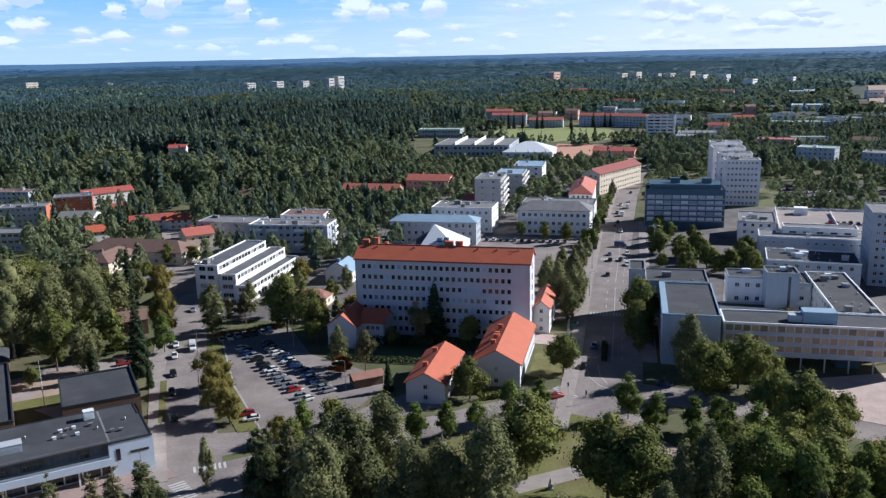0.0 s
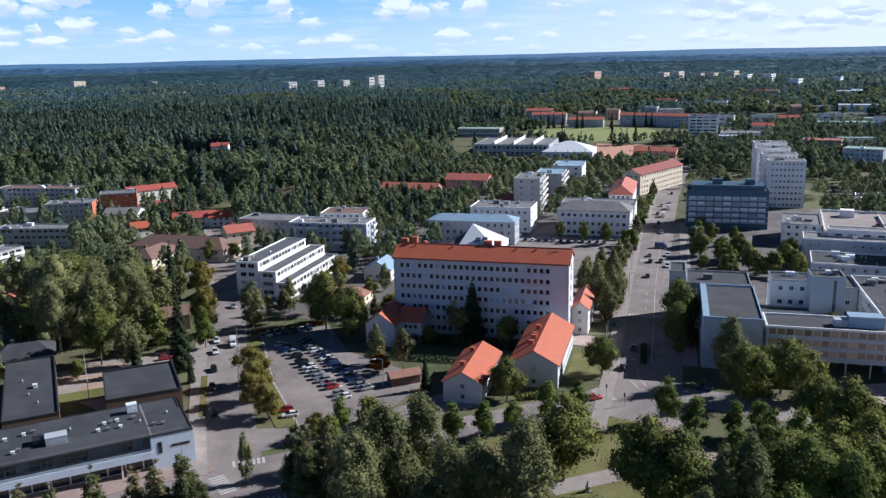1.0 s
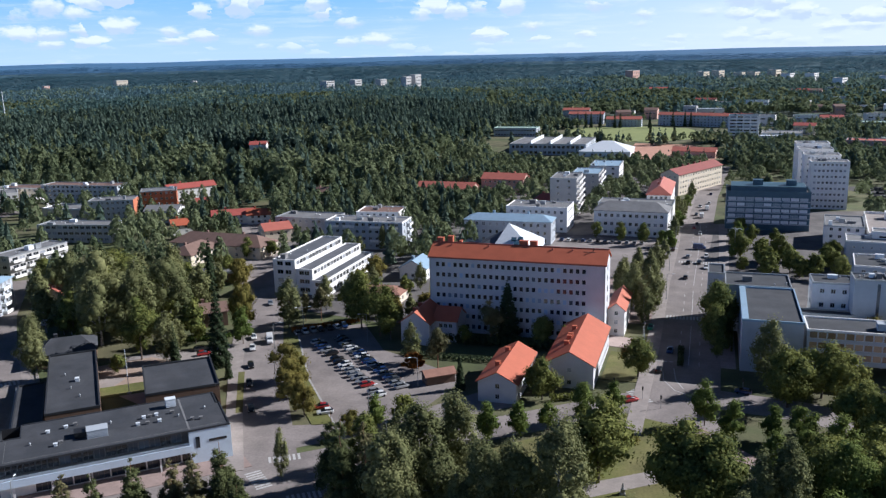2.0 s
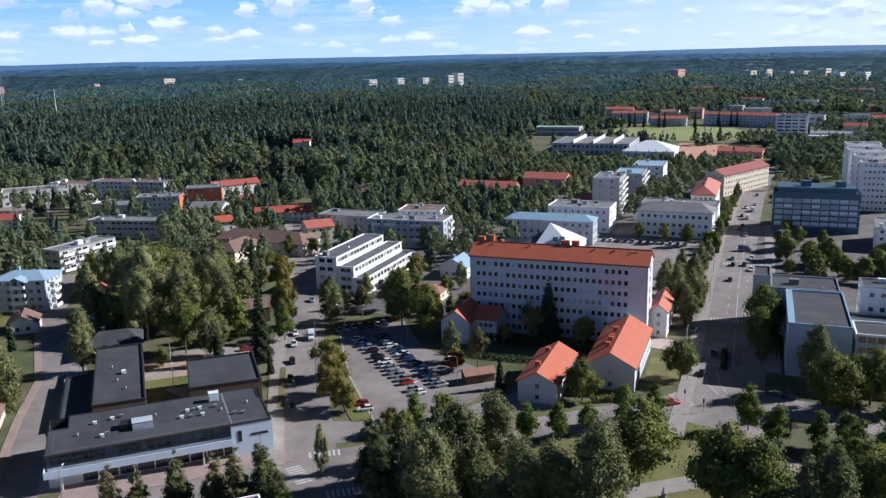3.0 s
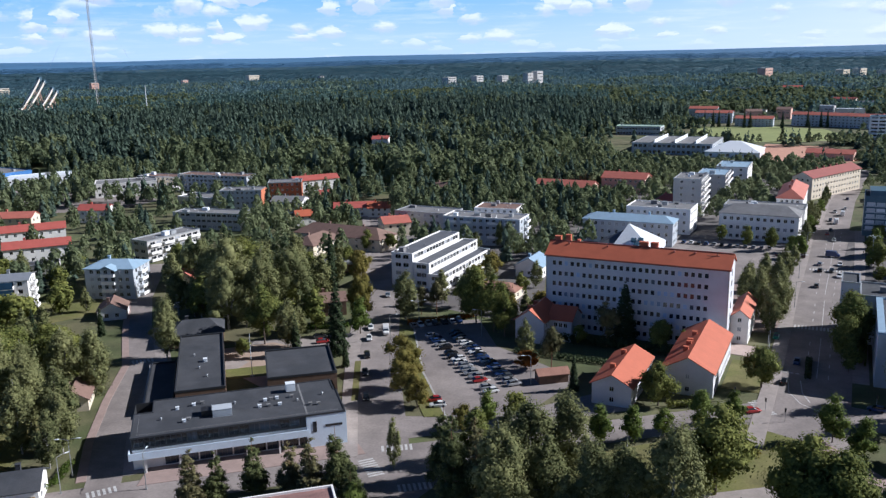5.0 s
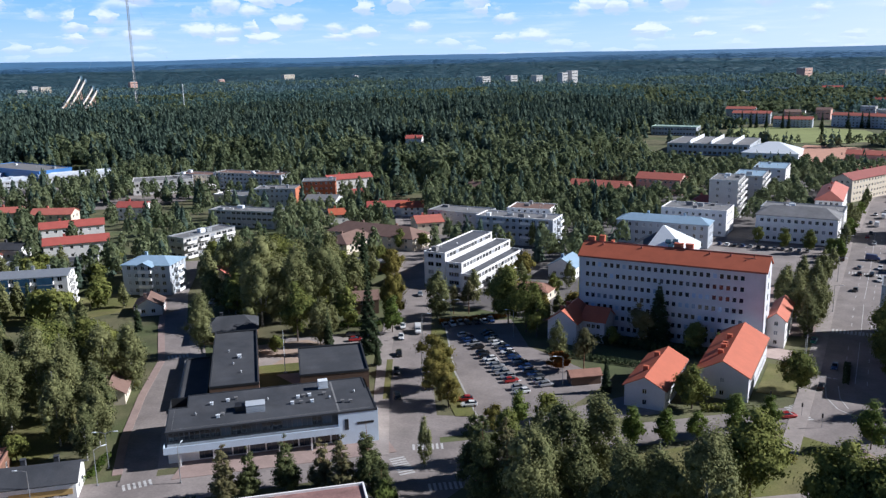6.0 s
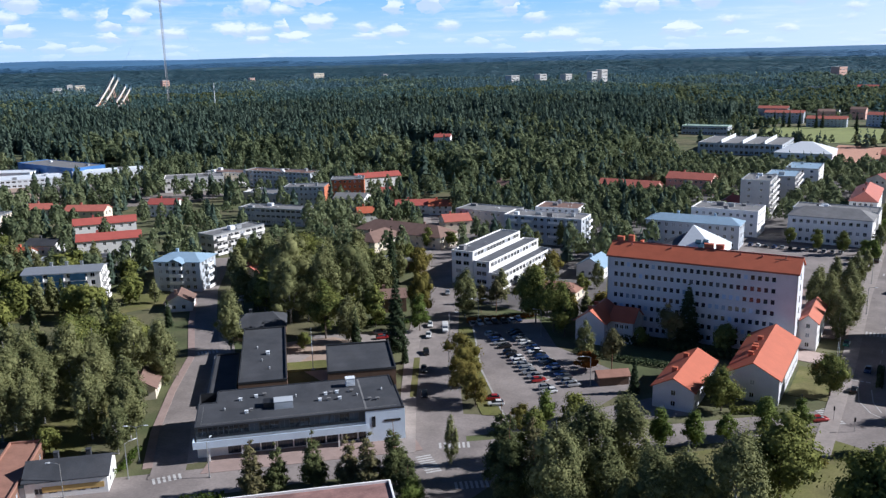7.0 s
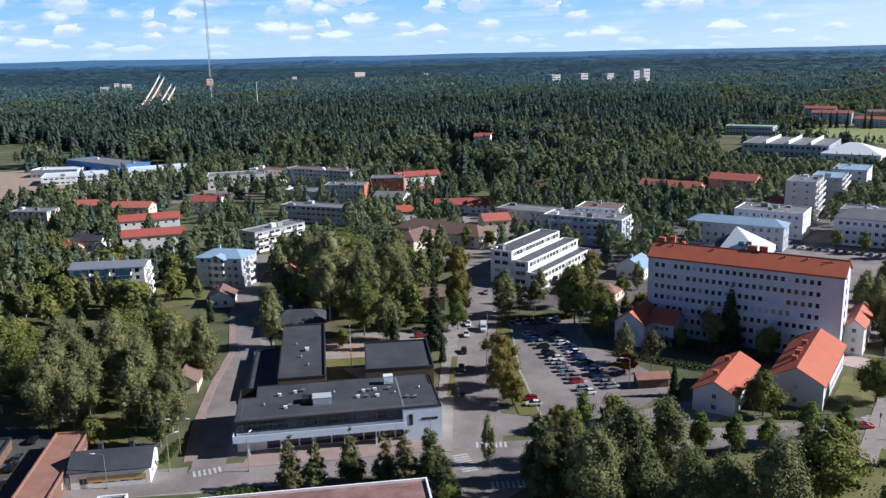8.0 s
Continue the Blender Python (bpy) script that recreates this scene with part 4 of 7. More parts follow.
building("pavilion", "low pavilion with a tan hipped roof", (-55, 286), GRID, 14.0, 11.0, 3.4, 1, M_CREAM, M_TERRA, 3, 2, roof="hip", rise=1.6, hip=4.5, units=0)
building("shelter", "low shelter with an orange-brown roof", (-24, 208), 25.0, 8.0, 4.0, 2.6, 1, M_TIMBER, M_TERRA, 0, 0, roof="gable", rise=1.0, units=0)

# ---------------------------------------------------------------- the stepped white office beyond the car park
ST = "stepped white offices"
for nm, lab, c, w, d, h, fl in (("office_wing", "low white office wing with ribbon windows", (-74.6, 291.0), 5.2, 47.0, 6.6, 2),
                                ("office_wing", "middle step of the white offices with ribbon windows", (-81.4, 296.0), 6.6, 45.0, 9.6, 3),
                                ("office_wing", "tall step of the white offices with a grey roof", (-90.5, 298.2), 9.0, 42.0, 12.8, 4)):
    building(nm, lab, c, GRID, w, d, h, fl, M_WHITEPLASTER, M_SLATE, 2 if w > 6 else 1, 15, (2.4, 1.6), edge_m=M_WHITEPLASTER, group=ST, units=1 if w > 8 else 0, faces="FR")

# ---------------------------------------------------------------- blocks of flats and public buildings behind
FLATS = "blocks of flats"
b4 = building("apartment_block", "four-storey white and blue block with glazed balconies", (-87.5, 373.0), -10, 37.0, 14.0, 12.8, 4, M_BLUEGREY, M_GREYROOF, 11, 3, (1.6, 1.5), group=FLATS, units=4, edge_m=M_WHITEPLASTER)
for f in range(4):
    for x in (1.5, 9.0, 22.0, 30.0):
        balcony(b4, x, 0.0, 0.4 + 3.2 * f, 5.0, 1.3, m=M_WHITEPLASTER if f % 2 else M_BLUEGREY)
    balcony(b4, 37.0, 7.0, 0.4 + 3.2 * f, 5.0, 1.5, "R")
building("apartment_block", "grey three-storey block with a dark flat roof", (-118.0, 398.0), GRID, 30.0, 16.0, 10.0, 3, M_CONCRETE, M_GREYROOF, 8, 4, group=FLATS)
building("apartment_block", "flat-roofed block with a brownish roof", (-77.3, 396.0), -6, 21.0, 16.0, 12.5, 4, M_WHITEPLASTER, M_BROWNROOF, 6, 4, group=FLATS, edge_m=M_WHITEPLASTER)
bl = building("town_house", "long white building with a light blue hipped roof", (-24.4, 385.1), -12.2, 40.6, 12.0, 10.6, 3, M_BLUEGREY, M_BLUEROOF, 12, 3, (1.3, 1.7), "hip", 2.2, hip=5.0, units=2)
building("apartment_block", "white flat-roofed block with a grey felt roof", (-5.3, 411.0), -14, 30.3, 18.0, 12.2, 3, M_WHITEPLASTER, M_GREYROOF, 9, 5, group=FLATS, edge_m=M_WHITEPLASTER, units=4)
ch = thing("assembly_hall", "white hall under a tall faceted white roof", "building", (-19.0, 341.0), GRID)
FOOTPRINTS.append((-19.0, 341.0, GRID, 26.0, 22.0))
walls(ch, 26.0, 22.0, 5.5, 2, M_WHITEPLASTER, 5, 5, (1.3, 1.4), "FR")
# the facets meet in an apex over the back of the hall, and a folded side roof leans against it
bm = bmesh.new()
apex, brow = (13.0, 13.0, 15.5), (23.5, 4.0, 8.5)
for pts in (((8.0, -0.5, 6.0), (26.5, -0.5, 5.4), brow), ((26.5, -0.5, 5.4), (26.5, 22.5, 7.5), brow), ((8.0, -0.5, 6.0), brow, apex), (brow, (26.5, 22.5, 7.5), apex),
            ((26.5, 22.5, 7.5), (9.0, 22.5, 7.0), apex), ((9.0, 22.5, 7.0), (8.0, -0.5, 6.0), apex)):
    quad(bm, pts)
for q in (((8.0, -0.5, 6.0), (26.5, -0.5, 5.4)), ((26.5, -0.5, 5.4), (26.5, 22.5, 7.5)), ((26.5, 22.5, 7.5), (9.0, 22.5, 7.0)), ((9.0, 22.5, 7.0), (8.0, -0.5, 6.0))):
    quad(bm, [(*q[0][:2], 5.0), (*q[1][:2], 5.0), q[1], q[0]])
bmesh.ops.remove_doubles(bm, verts=bm.verts, dist=0.001)
bmesh.ops.recalc_face_normals(bm, faces=bm.faces)
part("roof", bm, M_WHITESHEET, ch, "white sheet roof folded into facets")
bm = bmesh.new()
ra, rb, rc_, rd = (-0.5, -0.5, 5.4), (8.4, -0.5, 6.0), (9.4, 22.5, 9.0), (-0.5, 22.5, 6.0)
re_ = (11.0, 12.0, 12.6)
for pts in ((ra, rb, re_), (ra, re_, rd), (rd, re_, rc_)):
    quad(bm, pts)
    quad(bm, [(x, y, z - 0.25) for x, y, z in pts][::-1])
part("side_roof", bm, M_SLATE, ch, "grey folded side roof")
for k, (x, y, z) in enumerate(((17.6, 2.6, 8.55), (20.0, 2.3, 8.3), (18.8, 5.0, 10.1), (16.0, 4.6, 9.9))):
    bm = boxes((0.0, 1.9, 0.0, 1.5, -0.5, 0.35), (-0.08, 1.98, -0.08, 1.58, 0.35, 0.45))
    sky = part("skylight", bm, M_DARKCLAD, ch, "dark roof window")
    sky.matrix_basis = pose(x, y, z, 32, 0, 0)
building("apartment_block", "brown brick hall with a long hipped roof", (-156.6, 361.5), -15, 47.0, 15.0, 5.6, 2, M_CREAM, M_BROWNROOF, 10, 4, roof="hip", rise=3.6, hip=6.0, units=2)
building("apartment_block", "brown hipped-roof wing facing the garden", (-150.0, 340.0), -15, 13.0, 22.0, 5.0, 2, M_CREAM, M_BROWNROOF, 3, 5, roof="hip", rise=3.0, ridge="y", hip=5.0, units=1)
building("store", "low flat-roofed store with parked cars before it", (-124, 309), 20, 16, 10, 3.8, 1, M_BROWNBRICK, M_GREYROOF, 4, 2, units=2)

t8 = building("tower_block", "six-storey grey block with white balconies", (17.8, 451.0), -12, 14.2, 24.0, 20.0, 6, M_CONCRETE, M_GREYROOF, 2, 6, (1.4, 1.4), group=FLATS, units=3)
for f in range(6):
    for y in (1.0, 8.8, 16.6):
        balcony(t8, 14.2, y, 0.6 + 3.3 * f, 6.6, 1.5, "R")
t9 = building("tower_block", "stepped grey block with pale balconies", (32.0, 497.0), -12, 16.0, 26.0, 16.0, 5, M_CONCRETE, M_BLUEROOF, 3, 7, (1.4, 1.4), group=FLATS, units=2)
for f in range(5):
    for y in (1.0, 9.5, 18.0):
        balcony(t9, 16.0, y, 0.6 + 3.3 * f, 7.5, 1.5, "R")
building("tower_block", "pale block with a light blue roof storey", (47.0, 550.0), -12, 19.0, 30.0, 13.5, 4, M_WHITEPLASTER, M_BLUEROOF, 3, 8, (1.6, 1.4), group=FLATS, units=2)
building("public_hall", "pink plastered building with a brick-red roof", (-22.0, 524.0), -16, 27.0, 14.0, 9.5, 3, M_PINKPLASTER, M_PINKROOF, 8, 4, roof="gable", rise=3.0, units=2)
building("public_hall", "long hall with a brick-red roof and dark ridge", (-62.0, 515.0), -14, 36.0, 14.0, 5.5, 2, M_PINKPLASTER, M_PINKROOF, 9, 3, roof="gable", rise=3.2, units=0)
building("house", "house with a red hipped roof among the blocks", (8.0, 456.0), -8, 17.0, 14.0, 6.0, 2, M_CREAM, M_REDROOF, 4, 3, roof="hip", rise=4.0, hip=5.0, units=1)

wb = building("bank_building", "white three-storey building with a brownish hipped roof", (36.5, 399.0), -14.5, 34.0, 17.0, 12.0, 3, M_WHITEPLASTER, M_GREYROOF, 11, 5, (1.5, 1.6), "hip", 3.2, hip=6.0, units=1)
building("bank_building", "flat wing behind the white building", (40.0, 417.5), -14.5, 36.0, 15.0, 12.5, 3, M_WHITEPLASTER, M_GREYROOF, 9, 4, units=3, edge_m=M_METAL)
building("corner_house", "white corner house with a faded pink roof", (66.5, 436.0), GRID, 12.0, 46.0, 13.2, 4, M_WHITEPLASTER, M_PINKROOF, 4, 14, roof="hip", rise=3.6, ridge="y", hip=6.0, units=2)
building("apartment_block", "cream street block with a dark red roof", (96.0, 508.0), 52.0, 58.0, 12.0, 12.6, 4, M_CREAM, M_MAROON, 17, 3, roof="gable", rise=3.0, units=4, group=FLATS)

# dark slab tower with white window bands
dt_corner = (100.7, 412.1)
dt = thing("office_tower", "dark blue office slab with white window bands", "building", dt_corner, GRID)
FOOTPRINTS.append((*dt_corner, GRID, 37.7, 19.0))
walls(dt, 37.7, 19.0, 18.6, 6, M_DARKCLAD, 0, 0, (1, 1), special={"F": [(1.0 + 4.0 * k, 4.5 + 4.0 * k, 3.2 + 2.75 * f, 4.7 + 2.75 * f) for f in range(5) for k in range(9)],
                                                              "R": [(1.0 + 4.2 * k, 4.6 + 4.2 * k, 3.2 + 2.75 * f, 4.7 + 2.75 * f) for f in range(5) for k in range(4)]}, bars=2, glass_m=M_GLASSBAND)
flat_roof(dt, 37.7, 19.0, 18.6, M_FELT, M_DARKCLAD)
part("penthouse", boxes((2.0, 35.7, 2.0, 17.0, 18.2, 20.8)), M_DARKCLAD, dt)
for f in range(5):
    for k in range(3):
        part("balcony", boxes((0.5 + 12.6 * k, 12.3 + 12.6 * k, -0.5, 0.0, 2.75 + 2.75 * f, 3.15 + 2.75 * f)), M_BLUEGREY, dt, "pale window sill band")
for x in (12.0, 27.0):
    roof_unit(dt, x, 6.0, 20.8, 4.5, 4.0, 2.4, M_DARKCLAD)

for k, (c, w, d, h) in enumerate((((156.5, 463.6), 19.0, 12.0, 25.5), ((158.2, 479.6), 18.5, 13.0, 27.2), ((161.3, 499.6), 18.5, 14.0, 28.2), ((166.0, 519.1), 18.5, 14.0, 29.5))):
    building("tower_block", "white eight-storey tower stepping back in a row", c, GRID, w, d, h, 8, M_WHITEPLASTER, M_GREYROOF, 8, 3, (1.2, 1.2), edge_m=M_WHITEPLASTER, units=2, group="row of white towers")

# parking deck and shops on the far side of the square
RG = -19.0
building("shop_block", "pale blue-white shop block with round windows", (127.4, 332.1), RG, 40.0, 14.0, 11.5, 3, M_BLUEGREY, M_GREYROOF, 12, 3, (0.9, 0.9), edge_m=M_WHITEPLASTER, units=3)
building("shop_block", "upper storey set back on the shop block", (139.0, 337.0), RG, 28.0, 8.0, 14.0, 4, M_WHITEPLASTER, M_GREYROOF, 5, 2, (2.6, 0.9), edge_m=M_WHITEPLASTER, units=0)
deck = thing("parking_deck", "rooftop parking deck with a pale parapet", "building", (147.0, 360.0), RG)
FOOTPRINTS.append((147.0, 360.0, RG, 46.0, 52.0))
walls(deck, 46.0, 52.0, 8.6, 2, M_WHITEPLASTER, 10, 10, (2.5, 1.2), first=1)
flat_roof(deck, 46.0, 52.0, 8.6, M_PAVING, M_WHITEPLASTER, lip=0.9)
part("ramp_wall", boxes((24.0, 24.4, 8.0, 44.0, 7.7, 8.9), (8.0, 14.0, 38.0, 43.0, 7.7, 11.0)), M_WHITEPLASTER, deck)
building("shop_block", "flat shop building with a cluttered roof", (133.0, 372.0), RG, 16.0, 26.0, 9.5, 3, M_WHITEPLASTER, M_GREYROOF, 4, 6, units=5, edge_m=M_METAL)
building("corner_tower", "tall pale tower at the edge of the square", (154.0, 296.0), RG, 20.0, 22.0, 27.0, 9, M_BLUEGREY, M_GREYROOF, 8, 8, (1.2, 1.3), units=1)

# ---------------------------------------------------------------- the town hall complex
TH = "town hall volumes"
hall = building("town_hall", "windowless pale blue hall volume with a dark roof", (59.9, 221.5), GRID, 15.4, 34.0, 14.6, 4, M_BLUEGREY, M_FELT, 0, 0, edge_m=M_BLUEROOF, units=0, group=TH)
part("trim", boxes((-0.12, 1.6, 0.4, 33.6, 14.3, 14.75)), M_BLUEROOF, hall, "light blue sheet trim")
building("town_hall", "rear hall volume with light blue roof edging", (63.5, 256.0), GRID, 19.0, 16.0, 14.8, 4, M_BLUEGREY, M_FELT, 0, 2, edge_m=M_METAL, units=1, group=TH)
building("town_hall", "stair tower of the hall with a flat dark roof", (59.5, 262.0), GRID, 5.0, 12.0, 17.0, 4, M_BLUEGREY, M_FELT, 1, 0, units=0, group=TH)
building("town_hall", "white courtyard volume with a dark roof", (87.5, 250.5), GRID, 11.5, 10.0, 17.0, 4, M_WHITEPLASTER, M_FELT, 3, 3, units=1, group=TH)
ct = building("town_hall", "pale stair tower rising over the courtyard", (95.5, 240.5), GRID, 9.0, 8.5, 20.5, 6, M_BLUEGREY, M_FELT, 0, 0, units=2, group=TH)
part("slot_window", boxes((6.0, 6.8, -0.06, -0.01, 9.0, 19.4)), M_GLASSDARK, ct, "tall dark slot window")
building("town_hall", "low glazed link across the courtyard", (79.0, 243.0), GRID, 17.0, 5.0, 10.0, 3, M_BLUEGREY, M_FELT, 6, 1, (2.2, 1.6), units=0, group=TH)
rw_corner = (75.6, 217.6)
rw = thing("town_hall", "long glazed office wing on slim columns", "building", rw_corner, GRID, TH)
FOOTPRINTS.append((*rw_corner, GRID, 46.0, 13.0))
walls(rw, 46.0, 12.0, 9.0, 3, M_BLUEGREY, 0, 0, (1, 1), z=4.2, special={"F": [(0.5 + 2.2 * k, 2.5 + 2.2 * k, 1.1 + 2.75 * f, 2.9 + 2.75 * f) for f in range(3) for k in range(20)]},
      glass_m=M_GLASSBLIND, frame_m=M_FRAME, bars=0)
flat_roof(rw, 46.0, 12.0, 13.2, M_FELT, M_WHITEPLASTER, lip=0.3)
part("soffit", boxes((0.0, 46.0, 0.0, 12.0, 4.0, 4.25)), M_CONCRETE, rw)
for k in range(7):
    part("column", boxes((8.0 + 6.0 * k, 8.35 + 6.0 * k, 0.5, 0.85, 0.0, 4.1)), M_CONCRETE, rw)
    part("column", boxes((8.0 + 6.0 * k, 8.35 + 6.0 * k, 10.5, 10.85, 0.0, 4.1)), M_CONCRETE, rw)
part("ground_floor", boxes((0.5, 8.0, 1.5, 11.0, 0.0, 4.1), (30.0, 36.0, 5.0, 11.0, 0.0, 4.1)), M_DARKCLAD, rw)
roof_unit(rw, 20.5, 3.0, 12.9, 8.5, 4.5, 3.0, M_BLUEROOF, label="pale blue roof plant room")
roof_unit(rw, 17.0, 3.4, 12.9, 3.4, 2.6, 1.8, M_BLUEGREY)
east = building("town_hall", "rear office wing with a dark roof and vents", local(rw_corner, GRID, 30.7, 12.2), GRID, 12.2, 46.0, 13.4, 4, M_BLUEGREY, M_FELT, 3, 12, (1.6, 1.4), edge_m=M_WHITEPLASTER, units=6, group=TH)
building("town_hall", "dark-roofed link behind the stair tower", local(rw_corner, GRID, 22.0, 44.0), GRID, 8.4, 15.0, 13.0, 4, M_BLUEGREY, M_FELT, 2, 3, units=1, group=TH)
building("town_hall", "flat rear pavilion with a pale parapet", (116.5, 294.7), RG, 31.0, 19.0, 11.0, 3, M_BLUEGREY, M_FELT, 8, 5, edge_m=M_WHITEPLASTER, units=5, group=TH)

# ---------------------------------------------------------------- left quarter: flats, red row houses, industry
M_BLUEGLASS = surface("blue tinted glazing", (0.05, 0.12, 0.22), 0.1, 0.15, 0.5)
ap = building("apartment_block", "white block with dark blue glazed balconies", (-231.0, 233.0), 26.0, 26.5, 11.5, 11.4, 4, M_WHITEPLASTER, M_METAL, 9, 4, (1.5, 1.6), roof="gable", rise=1.2, group=FLATS, units=3)
for f in range(4):
    for x in (2.0, 9.0, 16.6):
        balcony(ap, x, 0.0, 0.3 + 2.8 * f, 5.4, 1.6, m=M_WHITEPLASTER)
        part("balcony_glazing", boxes((x + 0.05, x + 5.35, -1.68, -1.61, 0.55 + 2.8 * f, 2.95 + 2.8 * f)), M_BLUEGLASS, ap, "bluish balcony glazing")
    balcony(ap, 26.5, 3.0, 0.3 + 2.8 * f, 4.5, 1.6, "R")
ba = building("apartment_block", "block with a light blue roof and white balcony bay", (-197.0, 262.0), 8.0, 18.5, 14.0, 11.4, 4, M_BLUEGREY, M_BLUEROOF, 6, 4, (1.4, 1.5), roof="hip", rise=2.0, hip=5.0, group=FLATS, units=1)
for f in range(4):
    balcony(ba, 7.0, 0.0, 0.3 + 2.8 * f, 5.0, 2.2)
    balcony(ba, 18.5, 4.0, 0.3 + 2.8 * f, 5.0, 1.6, "R")
pitched_roof(ba, 6.0, 4.0, 11.4, 1.4, "y", M_BLUEROOF, at=(6.5, -2.4))
gb = building("apartment_block", "grey brick block with white balcony fronts", (-205.0, 316.0), 72.0, 30.0, 10.5, 9.6, 3, M_CONCRETE, M_GREYROOF, 8, 2, (2.6, 1.4), group=FLATS, units=2)
for f in range(3):
    for x in (1.0, 8.5, 16.0, 23.5):
        balcony(gb, x, 0.0, 0.4 + 3.2 * f, 5.5, 1.4)
building("apartment_block", "long grey three-storey block behind trees", (-234.0, 386.5), -2, 38.0, 12.0, 8.8, 3, M_CONCRETE, M_GREYROOF, 12, 3, (2.2, 1.4), group=FLATS, units=2)
bb = building("apartment_block", "block with an orange brick end and blue front", (-233.0, 435.0), 12, 24.0, 15.0, 12.0, 4, M_BLUEGREY, M_GREYROOF, 8, 0, group=FLATS, units=3)
part("end_wall", boxes((24.02, 24.3, 0.0, 15.0, 0.0, 11.9)), M_BRICK, bb, "orange brick end wall")
building("apartment_block", "orange brick block with a grey roof", (-216.0, 464.0), 20, 20.0, 14.0, 12.5, 4, M_BRICK, M_GREYROOF, 6, 4, group=FLATS, units=2)
building("apartment_block", "long block with blue glazed front", (-300.0, 506.0), -8, 54.0, 14.0, 11.0, 4, M_BLUEGREY, M_BROWNROOF, 16, 4, (1.8, 1.5), group=FLATS, units=4)
building("apartment_block", "low brown-roofed block by the woods", (-331.0, 508.0), -8, 34.0, 14.0, 9.5, 3, M_CREAM, M_BROWNROOF, 9, 4, group=FLATS, units=2)
building("shop_block", "white house with a grey gable roof and many windows", (-201.0, 434.0), 5, 18.0, 14.0, 6.5, 2, M_WHITEPLASTER, M_GREYROOF, 5, 4, roof="gable", rise=2.2, units=1)
REDS = "red-roofed houses"
for lab, c, yaw, w, d, h, m in (("row house with a faded red roof", (-294, 333), 38, 29, 9, 7.0, M_REDROOF), ("row house with a red roof and pale gables", (-266, 302), 36, 27, 9, 7.0, M_REDROOF),
                                ("pale house with a faded red roof", (-356, 368), 20, 16, 10, 6.5, M_PINKROOF), ("wide house with a faded red roof", (-330, 368), 15, 22, 11, 6.5, M_PINKROOF),
                                ("white house with a red gable roof", (-296, 394), 8, 17, 10, 7.0, M_REDROOF), ("small house with an orange-red roof", (-172, 401), 30, 10, 9, 5.0, M_ORANGEROOF),
                                ("long red-roofed house among trees", (-160, 425), 20, 22, 11, 5.0, M_REDROOF), ("red-roofed house with a dormer", (-142, 428), 15, 12, 10, 5.0, M_ORANGEROOF),
                                ("white house with a pinkish gable roof", (-118, 380), 30, 13, 14, 6.5, M_PINKROOF), ("L-shaped house with a dark red roof", (-214, 500), 40, 30, 11, 8.0, M_REDROOF),
                                ("tall red-roofed house in the woods", (-228, 708), 8, 14, 12, 11.0, M_REDROOF), ("little red-roofed house by the flats", (-290, 286), 10, 9, 9, 3.4, M_ORANGEROOF),
                                ("small red house near the birches", (-186, 470), 20, 9, 9, 4.5, M_REDROOF), ("cottage with an orange roof in the trees", (-128, 512), -10, 12, 9, 4.0, M_BROWNROOF)):
    building("house", lab, c, yaw, w, d, h, 2 if h > 4.6 else 1, M_CREAM if m is M_PINKROOF else M_WHITEPLASTER, m, max(2, w // 4), 2, roof="gable", rise=2.4, units=1, group=REDS)
building("house", "grey house with dark roof near the flats", (-293, 300), 10, 14, 9, 4.6, 1, M_WHITEPLASTER, M_FELT, 4, 2, roof="gable", rise=2.2, units=1, group=HOUSES)
building("row_garage", "long low grey storehouse by the flats", (-266, 278), 27, 36, 8, 4.0, 1, M_CONCRETE, M_FELT, 10, 2, units=2)
building("apartment_block", "yellow block with a pale roof edge", (-353, 322), 15, 20, 13, 11.5, 4, M_CREAM, M_GREYROOF, 6, 4, group=FLATS, units=2)
building("warehouse", "long hall with bright blue sheet walls", (-512, 529), -18, 76, 26, 9.5, 1, M_BLUE, M_GREYROOF, 0, 0, edge_m=M_BLUE, category="warehouse", units=2)
IND = "white industrial halls"
building("warehouse", "white industrial hall with a grey roof", (-470, 460), 38, 46, 26, 6.0, 2, M_WHITESHEET, M_WHITESHEET, 12, 6, (2.4, 1.2), edge_m=M_WHITESHEET, category="warehouse", group=IND, units=3)
building("warehouse", "white industrial hall with window bands", (-428, 492), 45, 52, 22, 7.5, 2, M_WHITESHEET, M_WHITESHEET, 14, 5, (2.4, 1.2), edge_m=M_WHITESHEET, category="warehouse", group=IND, units=3)
building("warehouse", "long white workshop with a flat roof", (-512, 492), 20, 36, 18, 6.0, 1, M_WHITESHEET, M_WHITESHEET, 10, 5, (2.4, 1.2), edge_m=M_WHITESHEET, category="warehouse", group=IND, units=2)
building("school", "white school with rows of dark windows", (-338, 470), 33, 38, 22, 8.8, 2, M_WHITEPLASTER, M_GREYROOF, 12, 6, (1.8, 1.8), edge_m=M_WHITEPLASTER, category="school", units=2)
building("school", "low white school hall by an arched roof", (-268, 450), -10, 30, 16, 6.0, 1, M_CREAM, M_GREYROOF, 7, 4, (1.8, 1.8), edge_m=M_WHITEPLASTER, category="school", units=1)
arch = thing("arched_canopy", "pale arched canopy beside the school", "canopy", (-303, 478), 12)
bm = bmesh.new()
